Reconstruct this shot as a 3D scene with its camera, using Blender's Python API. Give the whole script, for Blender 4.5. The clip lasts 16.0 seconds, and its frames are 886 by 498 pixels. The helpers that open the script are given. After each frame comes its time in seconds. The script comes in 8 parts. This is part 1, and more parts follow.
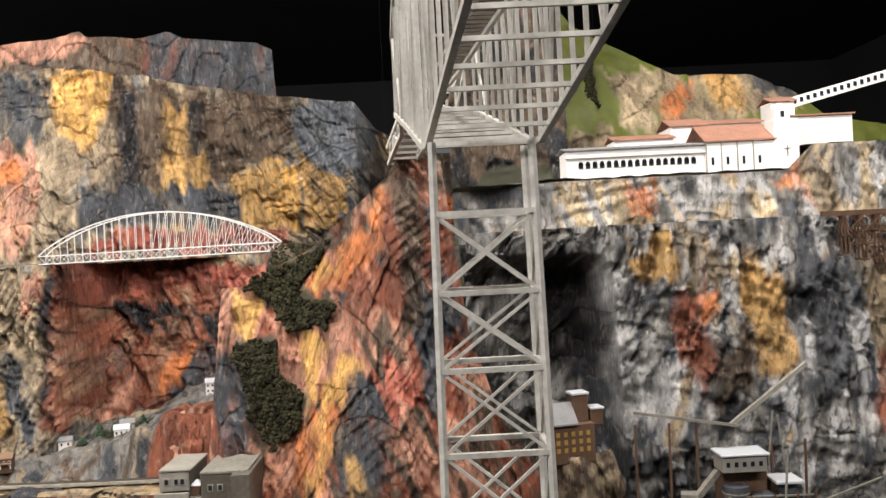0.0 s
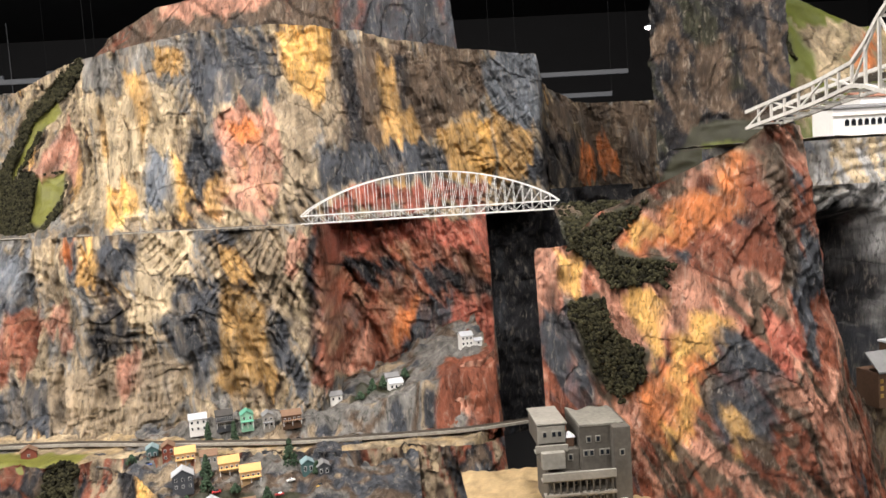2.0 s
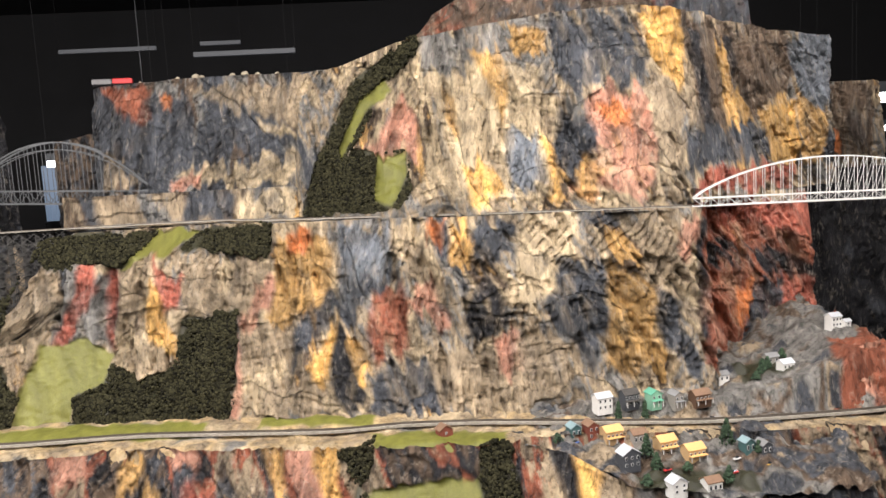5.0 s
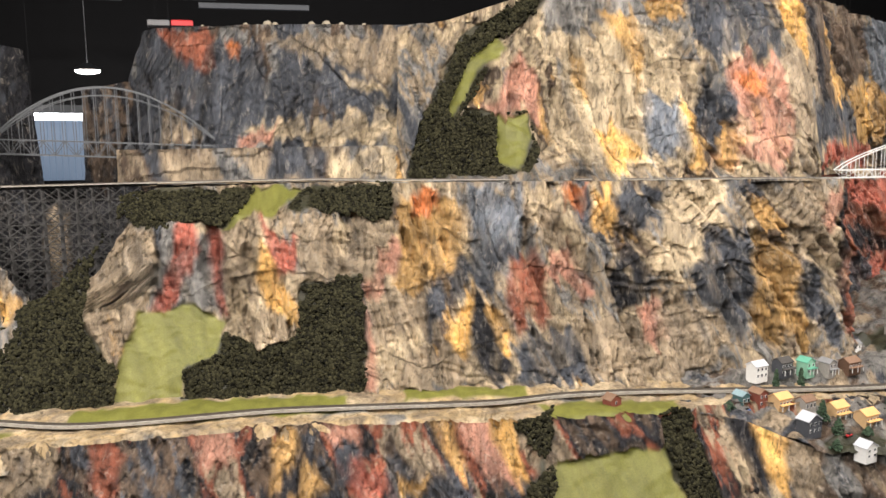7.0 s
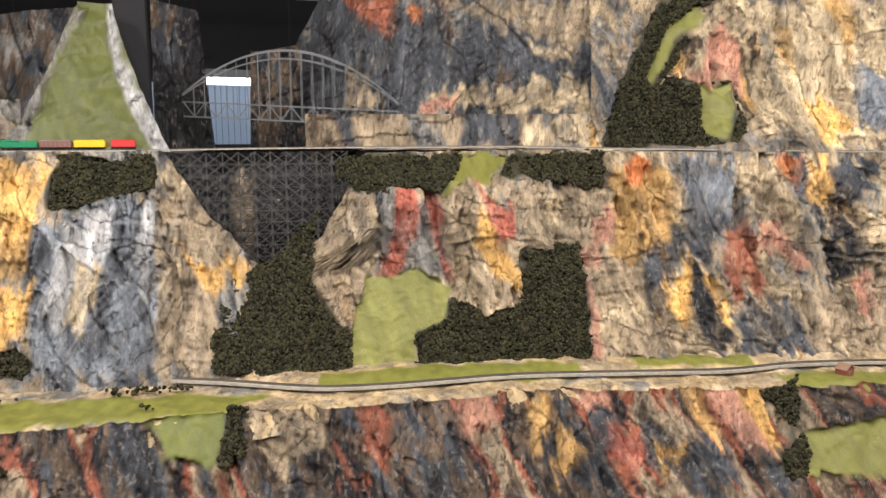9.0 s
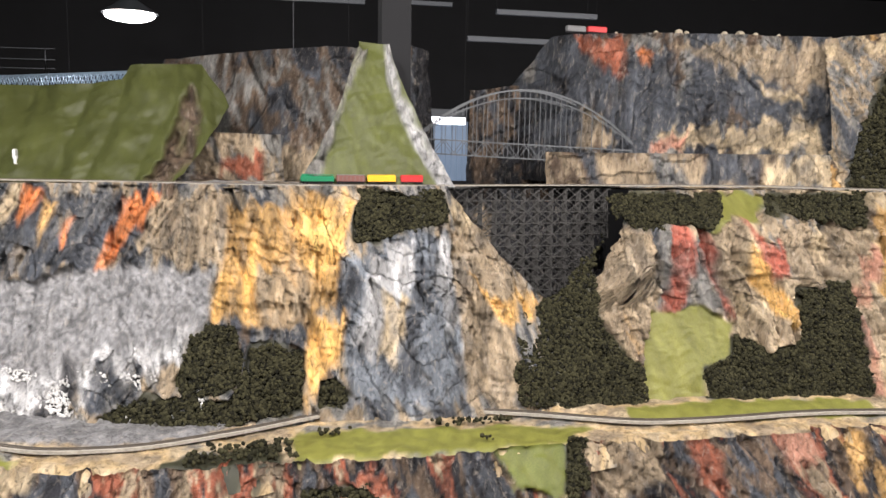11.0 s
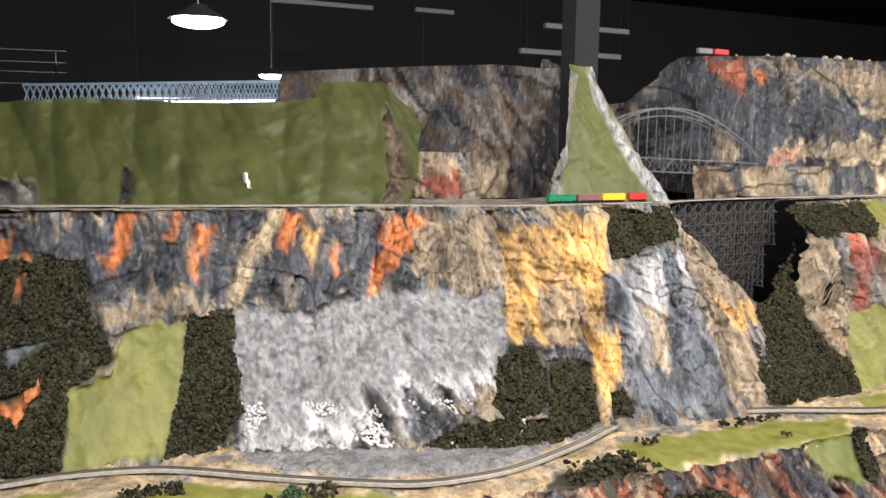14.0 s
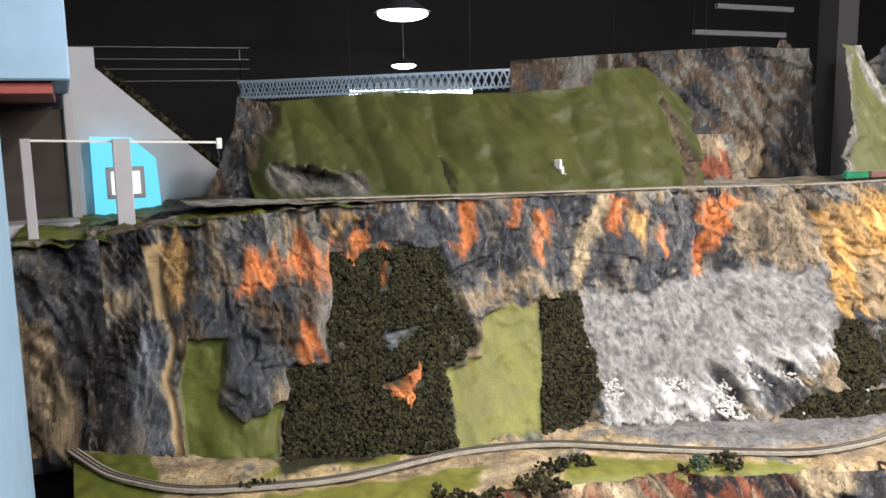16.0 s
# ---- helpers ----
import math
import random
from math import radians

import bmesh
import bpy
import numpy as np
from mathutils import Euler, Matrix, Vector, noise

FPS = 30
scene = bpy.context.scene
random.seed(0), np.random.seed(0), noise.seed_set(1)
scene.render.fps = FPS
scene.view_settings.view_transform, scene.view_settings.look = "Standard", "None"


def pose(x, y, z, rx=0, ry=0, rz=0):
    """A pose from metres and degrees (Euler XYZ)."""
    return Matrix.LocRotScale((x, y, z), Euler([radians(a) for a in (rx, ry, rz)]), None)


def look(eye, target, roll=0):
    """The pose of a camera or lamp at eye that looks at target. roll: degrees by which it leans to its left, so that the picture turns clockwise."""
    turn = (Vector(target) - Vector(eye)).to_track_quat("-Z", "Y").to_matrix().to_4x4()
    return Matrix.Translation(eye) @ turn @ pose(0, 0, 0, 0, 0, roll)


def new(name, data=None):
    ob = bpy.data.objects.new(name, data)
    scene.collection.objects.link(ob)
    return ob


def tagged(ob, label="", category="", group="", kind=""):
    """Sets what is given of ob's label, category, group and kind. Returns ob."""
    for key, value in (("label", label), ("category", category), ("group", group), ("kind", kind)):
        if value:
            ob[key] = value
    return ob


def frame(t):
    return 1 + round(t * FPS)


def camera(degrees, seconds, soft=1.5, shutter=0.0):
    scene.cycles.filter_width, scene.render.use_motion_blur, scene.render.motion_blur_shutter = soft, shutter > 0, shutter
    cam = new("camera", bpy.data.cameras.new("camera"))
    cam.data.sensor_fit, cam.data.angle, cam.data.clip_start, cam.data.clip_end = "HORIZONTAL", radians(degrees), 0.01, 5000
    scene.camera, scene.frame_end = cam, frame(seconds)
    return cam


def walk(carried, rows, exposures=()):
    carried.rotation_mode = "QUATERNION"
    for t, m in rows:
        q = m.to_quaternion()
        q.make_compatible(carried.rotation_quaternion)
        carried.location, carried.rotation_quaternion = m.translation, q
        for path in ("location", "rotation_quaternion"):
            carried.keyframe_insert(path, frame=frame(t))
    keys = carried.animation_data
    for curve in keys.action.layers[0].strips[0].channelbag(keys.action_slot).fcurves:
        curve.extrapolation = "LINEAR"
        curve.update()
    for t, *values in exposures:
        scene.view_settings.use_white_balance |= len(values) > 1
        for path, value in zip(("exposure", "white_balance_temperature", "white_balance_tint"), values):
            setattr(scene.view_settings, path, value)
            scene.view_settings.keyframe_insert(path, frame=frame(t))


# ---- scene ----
cam = camera(56.4, 16.0)
PATH = [
    (0, (-0.033, 0.003, 1.428), (-0.007, 2.003, 1.417), -2.9),
    (0.5, (-0.465, -0.075, 1.499), (-0.34, 1.921, 1.445), -3.1),
    (1, (-0.91, -0.072, 1.51), (-0.797, 1.923, 1.441), -2.6),
    (1.5, (-1.359, -0.063, 1.551), (-1.273, 1.934, 1.469), -2.5),
    (2, (-1.765, -0.059, 1.642), (-1.642, 1.93, 1.472), -3.6),
    (2.5, (-2.178, -0.021, 1.684), (-2.051, 1.966, 1.486), -3.1),
    (3, (-2.59, -0.005, 1.761), (-2.464, 1.983, 1.583), -3.6),
    (3.5, (-2.984, -0.034, 1.844), (-2.818, 1.95, 1.659), -4.2),
    (4, (-3.336, 0.062, 1.872), (-3.136, 2.048, 1.743), -3.8),
    (4.5, (-3.718, 0.073, 1.852), (-3.525, 2.059, 1.711), -2.8),
    (5, (-4.113, 0.075, 1.85), (-3.96, 2.054, 1.606), -3.1),
    (5.2, (-4.278, 0.092, 1.842), (-4.144, 2.068, 1.562), -3.4),
    (7.5, (-6.063, 0.652, 1.725), (-5.461, 2.536, 1.43), -0.1),
    (8, (-6.359, 0.681, 1.783), (-5.696, 2.538, 1.45), 0.0),
    (8.5, (-6.692, 0.803, 1.753), (-6.069, 2.671, 1.404), 1.1),
    (9, (-7.003, 0.885, 1.715), (-6.512, 2.791, 1.362), 0.3),
    (9.2, (-7.141, 0.93, 1.715), (-6.669, 2.839, 1.351), 0.1),
    (11.3, (-8.768, 1.189, 1.696), (-8.302, 3.117, 1.439), 1.0),
    (11.5, (-8.92, 1.212, 1.709), (-8.455, 3.139, 1.448), 1.0),
    (12, (-9.322, 1.367, 1.733), (-8.872, 3.301, 1.497), 0.8),
    (12.5, (-9.758, 1.405, 1.764), (-9.282, 3.331, 1.51), -0.8),
    (13, (-10.157, 1.511, 1.78), (-9.61, 3.41, 1.471), -0.9),
    (13.5, (-10.542, 1.681, 1.798), (-9.885, 3.548, 1.509), 0.4),
    (14, (-10.883, 1.837, 1.819), (-10.018, 3.62, 1.548), 0.8),
    (14.5, (-11.241, 1.992, 1.805), (-10.328, 3.749, 1.523), 0.2),
    (15, (-11.643, 2.186, 1.812), (-10.809, 3.985, 1.553), -0.9),
    (15.5, (-12.101, 2.242, 1.839), (-11.325, 4.062, 1.544), -1.4),
    (16, (-12.465, 2.393, 1.832), (-11.653, 4.195, 1.526), -1.0),
]
walk(cam, [(t, look(eye, target, roll)) for t, eye, target, roll in PATH],
     [(0, -0.05, 6550, 13), (5, 0.0, 6450, 15), (8, -0.08, 6550, 14), (11.5, 0.06, 6300, 15), (12.5, 0.12, 6250, 15), (16, 0.1, 6450, 14)])

# ---- light ----
world = bpy.data.worlds.new("hall_dark")
scene.world = world
world.use_nodes = True
world.node_tree.nodes["Background"].inputs[0].default_value = (0.5, 0.6, 0.8, 1)
world.node_tree.nodes["Background"].inputs[1].default_value = 0.02
scene.view_settings.exposure = 0.0


# ---- numeric noise ----
def lattice(a, b, c):
    n = (a.astype(np.int64) * 374761393 + b.astype(np.int64) * 668265263 + c.astype(np.int64) * 2147483647) & 0x7FFFFFFF
    n = ((n ^ (n >> 13)) * 1274126177) & 0x7FFFFFFF
    n = ((n ^ (n >> 15)) * 1103515245 + 12345) & 0x7FFFFFFF
    return ((n ^ (n >> 16)) & 0xFFFF) / 65535.0


def vnoise(x, y, z):
    x, y, z = np.broadcast_arrays(np.asarray(x, float), np.asarray(y, float), np.asarray(z, float))
    i, j, k = np.floor(x), np.floor(y), np.floor(z)
    f, g, h = x - i, y - j, z - k
    f, g, h = f * f * (3 - 2 * f), g * g * (3 - 2 * g), h * h * (3 - 2 * h)
    out = 0
    for a in (0, 1):
        for b in (0, 1):
            for c in (0, 1):
                out = out + lattice(i + a, j + b, k + c) * (f if a else 1 - f) * (g if b else 1 - g) * (h if c else 1 - h)
    return out * 2 - 1


def fbm(x, y, z, octaves=4, gain=0.5):
    total, amp, fr = 0, 1.0, 1.0
    for o in range(octaves):
        total = total + amp * vnoise(x * fr + 17.3 * o, y * fr + 5.1 * o, z * fr - 9.7 * o)
        amp, fr = amp * gain, fr * 2.03
    return total


def ridged(x, y, z, octaves=4, gain=0.55):
    total, amp, fr = 0, 1.0, 1.0
    for o in range(octaves):
        total = total + amp * (1 - 2 * np.abs(vnoise(x * fr + 31.7 * o, y * fr - 3.3 * o, z * fr + 11.9 * o)))
        amp, fr = amp * gain, fr * 2.1
    return total


# ---- materials ----
def material(name):
    m = bpy.data.materials.new(name)
    m.use_nodes = True
    return m, m.node_tree.nodes, m.node_tree.links, m.node_tree.nodes["Principled BSDF"]


def plain(name, colour, rough=0.6, metal=0.0, vary=0.25, scale=40.0, bump=0.15, depth=0.002):
    """A worn paint, wood or metal: two scales of mottling and a fine relief."""
    m, n, l, p = material(name)
    co = n.new("ShaderNodeTexCoord")
    a = n.new("ShaderNodeTexNoise")
    a.inputs["Scale"].default_value, a.inputs["Detail"].default_value = scale, 6
    b = n.new("ShaderNodeTexNoise")
    b.inputs["Scale"].default_value, b.inputs["Detail"].default_value = scale / 7, 4
    l.new(co.outputs["Object"], a.inputs["Vector"])
    l.new(co.outputs["Object"], b.inputs["Vector"])
    s = n.new("ShaderNodeMath")
    s.operation = "ADD"
    l.new(a.outputs["Fac"], s.inputs[0])
    l.new(b.outputs["Fac"], s.inputs[1])
    r = n.new("ShaderNodeMapRange")
    r.inputs["From Min"].default_value, r.inputs["From Max"].default_value = 0.6, 1.4
    r.inputs["To Min"].default_value, r.inputs["To Max"].default_value = 1 - vary, 1 + vary
    l.new(s.outputs[0], r.inputs["Value"])
    v = n.new("ShaderNodeVectorMath")
    v.operation = "SCALE"
    v.inputs[0].default_value = colour
    l.new(r.outputs[0], v.inputs["Scale"])
    l.new(v.outputs[0], p.inputs["Base Color"])
    p.inputs["Roughness"].default_value, p.inputs["Metallic"].default_value = rough, metal
    k = n.new("ShaderNodeBump")
    k.inputs["Strength"].default_value, k.inputs["Distance"].default_value = bump, depth
    l.new(a.outputs["Fac"], k.inputs["Height"])
    l.new(k.outputs[0], p.inputs["Normal"])
    return m


def rock_material():
    """Painted plaster rock: the brushed colours of the surface, washed dark in the grain and dry-brushed light; felt and grass lie where alpha falls."""
    m, n, l, p = material("painted_plaster_rock")
    at = n.new("ShaderNodeAttribute")
    at.attribute_name = "paint"
    co = n.new("ShaderNodeTexCoord")
    sx = n.new("ShaderNodeMapping")
    sx.inputs["Scale"].default_value = (1.0, 1.0, 0.3)
    sx.inputs["Rotation"].default_value = (0, 0.25, 0)
    l.new(co.outputs["Object"], sx.inputs["Vector"])
    grain = n.new("ShaderNodeTexNoise")
    grain.inputs["Scale"].default_value, grain.inputs["Detail"].default_value, grain.inputs["Roughness"].default_value = 38, 9, 0.66
    grain.inputs["Distortion"].default_value = 0.6
    l.new(sx.outputs[0], grain.inputs["Vector"])
    fine = n.new("ShaderNodeTexNoise")
    fine.inputs["Scale"].default_value, fine.inputs["Detail"].default_value = 130, 5
    l.new(co.outputs["Object"], fine.inputs["Vector"])
    broad = n.new("ShaderNodeTexNoise")
    broad.inputs["Scale"].default_value, broad.inputs["Detail"].default_value = 7, 5
    l.new(co.outputs["Object"], broad.inputs["Vector"])
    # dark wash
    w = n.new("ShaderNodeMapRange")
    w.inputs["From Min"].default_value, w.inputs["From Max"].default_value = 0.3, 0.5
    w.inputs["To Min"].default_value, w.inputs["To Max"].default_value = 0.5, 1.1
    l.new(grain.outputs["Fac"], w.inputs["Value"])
    # light dry brush
    d = n.new("ShaderNodeMapRange")
    d.inputs["From Min"].default_value, d.inputs["From Max"].default_value = 0.55, 0.72
    d.inputs["To Min"].default_value, d.inputs["To Max"].default_value = 0.0, 0.4
    l.new(grain.outputs["Fac"], d.inputs["Value"])
    # strokes of the palette knife, each a little lighter or darker than the next, with a lip
    kn = n.new("ShaderNodeAttribute")
    kn.attribute_name = "knife"
    kf = n.new("ShaderNodeMath")
    kf.operation = "FRACT"
    l.new(kn.outputs["Fac"], kf.inputs[0])
    kb = n.new("ShaderNodeMath")
    kb.operation = "FLOOR"
    l.new(kn.outputs["Fac"], kb.inputs[0])
    kw = n.new("ShaderNodeTexWhiteNoise")
    kw.noise_dimensions = "1D"
    l.new(kb.outputs[0], kw.inputs["W"])
    kr = n.new("ShaderNodeMapRange")
    kr.inputs["To Min"].default_value, kr.inputs["To Max"].default_value = 0.84, 1.14
    l.new(kw.outputs["Value"], kr.inputs["Value"])
    ki = n.new("ShaderNodeMath")
    ki.operation = "SUBTRACT"
    ki.inputs[0].default_value = 1.0
    l.new(kf.outputs[0], ki.inputs[1])
    # thin knife cracks that run with the grain
    ck = n.new("ShaderNodeTexNoise")
    ck.inputs["Scale"].default_value, ck.inputs["Detail"].default_value, ck.inputs["Roughness"].default_value = 17, 6, 0.62
    l.new(sx.outputs[0], ck.inputs["Vector"])
    cs = n.new("ShaderNodeMath")
    cs.operation = "SUBTRACT"
    cs.inputs[1].default_value = 0.5
    l.new(ck.outputs["Fac"], cs.inputs[0])
    ca = n.new("ShaderNodeMath")
    ca.operation = "ABSOLUTE"
    l.new(cs.outputs[0], ca.inputs[0])
    cr = n.new("ShaderNodeMapRange")
    cr.inputs["From Min"].default_value, cr.inputs["From Max"].default_value = 0.0, 0.012
    cr.inputs["To Min"].default_value, cr.inputs["To Max"].default_value = 0.4, 1.0
    l.new(ca.outputs[0], cr.inputs["Value"])
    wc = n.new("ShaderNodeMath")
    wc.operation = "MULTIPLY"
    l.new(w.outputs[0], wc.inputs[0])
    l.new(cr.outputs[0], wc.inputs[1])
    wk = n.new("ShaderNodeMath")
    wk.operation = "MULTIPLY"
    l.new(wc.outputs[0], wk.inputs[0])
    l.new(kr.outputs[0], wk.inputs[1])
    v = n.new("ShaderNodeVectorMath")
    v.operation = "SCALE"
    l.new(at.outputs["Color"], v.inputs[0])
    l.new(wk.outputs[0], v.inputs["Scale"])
    bm = n.new("ShaderNodeMapRange")
    bm.inputs["From Min"].default_value, bm.inputs["From Max"].default_value = 0.3, 0.7
    bm.inputs["To Min"].default_value, bm.inputs["To Max"].default_value = 0.7, 1.25
    l.new(broad.outputs["Fac"], bm.inputs["Value"])
    v2 = n.new("ShaderNodeVectorMath")
    v2.operation = "SCALE"
    l.new(v.outputs[0], v2.inputs[0])
    l.new(bm.outputs[0], v2.inputs["Scale"])
    mx = n.new("ShaderNodeMix")
    mx.data_type = "RGBA"
    l.new(d.outputs[0], mx.inputs["Factor"])
    l.new(v2.outputs[0], mx.inputs["A"])
    mx.inputs["B"].default_value = (0.62, 0.54, 0.44, 1)
    felt = n.new("ShaderNodeMix")
    felt.data_type = "RGBA"
    l.new(at.outputs["Alpha"], felt.inputs["Factor"])
    fv = n.new("ShaderNodeVectorMath")
    fv.operation = "SCALE"
    l.new(at.outputs["Color"], fv.inputs[0])
    fr_ = n.new("ShaderNodeMapRange")
    fr_.inputs["From Min"].default_value, fr_.inputs["From Max"].default_value = 0.3, 0.7
    fr_.inputs["To Min"].default_value, fr_.inputs["To Max"].default_value = 0.85, 1.12
    l.new(fine.outputs["Fac"], fr_.inputs["Value"])
    l.new(fr_.outputs[0], fv.inputs["Scale"])
    l.new(fv.outputs[0], felt.inputs["A"])
    l.new(mx.outputs["Result"], felt.inputs["B"])
    l.new(felt.outputs["Result"], p.inputs["Base Color"])
    p.inputs["Roughness"].default_value = 0.55
    p.inputs["Specular IOR Level"].default_value = 0.35
    b1 = n.new("ShaderNodeBump")
    b1.inputs["Strength"].default_value, b1.inputs["Distance"].default_value = 0.95, 0.03
    l.new(grain.outputs["Fac"], b1.inputs["Height"])
    sm = n.new("ShaderNodeMath")
    sm.operation = "MULTIPLY"
    sm.inputs[1].default_value = 0.9
    l.new(at.outputs["Alpha"], sm.inputs[0])
    l.new(sm.outputs[0], b1.inputs["Strength"])
    b2 = n.new("ShaderNodeBump")
    b2.inputs["Strength"].default_value, b2.inputs["Distance"].default_value = 0.5, 0.004
    l.new(fine.outputs["Fac"], b2.inputs["Height"])
    b3 = n.new("ShaderNodeBump")
    b3.inputs["Distance"].default_value = 0.012
    l.new(cr.outputs[0], b3.inputs["Height"])
    l.new(sm.outputs[0], b3.inputs["Strength"])
    l.new(b1.outputs[0], b3.inputs["Normal"])
    b4 = n.new("ShaderNodeBump")
    b4.inputs["Distance"].default_value = 0.009
    l.new(ki.outputs[0], b4.inputs["Height"])
    l.new(sm.outputs[0], b4.inputs["Strength"])
    l.new(b3.outputs[0], b4.inputs["Normal"])
    l.new(b4.outputs[0], b2.inputs["Normal"])
    l.new(b2.outputs[0], p.inputs["Normal"])
    return m


def leaf_material():
    m, n, l, p = material("lichen_foliage")
    g = n.new("ShaderNodeNewGeometry")
    r = n.new("ShaderNodeValToRGB")
    r.color_ramp.elements[0].color = (0.006, 0.006, 0.004, 1)
    r.color_ramp.elements[1].color = (0.046, 0.043, 0.022, 1)
    l.new(g.outputs["Random Per Island"], r.inputs["Fac"])
    l.new(r.outputs[0], p.inputs["Base Color"])
    p.inputs["Roughness"].default_value = 0.9
    p.inputs["Specular IOR Level"].default_value = 0.1
    return m


ROCK = rock_material()
LEAF = leaf_material()
BLACK = plain("black_paint", (0.008, 0.008, 0.009), 0.9, vary=0.2, scale=3)
STEEL = plain("silver_painted_metal", (0.5, 0.5, 0.47), 0.4, 0.2, 0.25, 60)
GREYWOOD = plain("weathered_grey_wood", (0.2, 0.19, 0.16), 0.75, 0, 0.4, 60)
WHITE = plain("white_plaster", (0.75, 0.74, 0.7), 0.7, 0, 0.08, 80)
BALLAST = plain("grey_ballast", (0.31, 0.285, 0.24), 0.9, 0, 0.4, 300, 0.5, 0.004)

# ---- palette of the painted rock ----
PAL = {
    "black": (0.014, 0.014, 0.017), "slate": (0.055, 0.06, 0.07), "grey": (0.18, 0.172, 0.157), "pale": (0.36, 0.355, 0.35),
    "brown": (0.1, 0.068, 0.045), "tan": (0.3, 0.23, 0.15), "cream": (0.48, 0.375, 0.235), "ochre": (0.47, 0.28, 0.1),
    "yellow": (0.7, 0.4, 0.12), "orange": (0.58, 0.19, 0.06), "rust": (0.24, 0.075, 0.04), "red": (0.36, 0.1, 0.065),
    "pink": (0.5, 0.245, 0.165), "blue": (0.14, 0.155, 0.175), "white": (0.62, 0.61, 0.6), "sand": (0.47, 0.34, 0.18),
    "green": (0.1, 0.115, 0.02), "lime": (0.15, 0.15, 0.03), "olive": (0.072, 0.08, 0.019), "moss": (0.03, 0.03, 0.016), "scree": (0.21, 0.206, 0.206), "felt": (0.05, 0.056, 0.014),
}
SOFT = {"green", "olive", "lime", "moss", "sand", "felt"}


def inside(px, pz, pts):
    """Signed depth into a polygon: positive inside."""
    hit, best = np.zeros(px.shape, bool), np.full(px.shape, 1e9)
    for (ax, az), (bx, bz) in zip(pts, pts[1:] + pts[:1]):
        cross = ((az > pz) != (bz > pz)) & (px < (bx - ax) * (pz - az) / ((bz - az) if bz != az else 1e-9) + ax)
        hit ^= cross
        dx, dz = bx - ax, bz - az
        s = np.clip(((px - ax) * dx + (pz - az) * dz) / (dx * dx + dz * dz + 1e-12), 0, 1)
        best = np.minimum(best, np.hypot(px - ax - s * dx, pz - az - s * dz))
    return np.where(hit, best, -best)


class Face:
    """A modelled cliff face: y over x and z from a few plan columns, with a relief of carved plaster and brushed colours."""

    def __init__(self, columns, xl, xr, zb, zt, seed=0.0):
        self.columns, self.xl, self.xr, self.zb, self.zt, self.seed = columns, xl, xr, zb, zt, seed

    def depth(self, x, z):
        xs = [c[0] for c in self.columns]
        vals = np.array([np.interp(z, [p[0] for p in c[1]], [p[1] for p in c[1]]) for c in self.columns])
        k = np.clip(np.searchsorted(xs, x) - 1, 0, len(xs) - 2)
        x0, x1 = np.array(xs)[k], np.array(xs)[k + 1]
        f = np.clip((x - x0) / (x1 - x0), 0, 1)
        idx = np.arange(x.size).reshape(x.shape)
        flat = vals.reshape(len(xs), -1)
        return flat[k.ravel(), idx.ravel()].reshape(x.shape) * (1 - f) + flat[k.ravel() + 1, idx.ravel()].reshape(x.shape) * f


def line(pairs, at):
    return np.interp(at, [p[0] for p in pairs], [p[1] for p in pairs])


FACES = {}


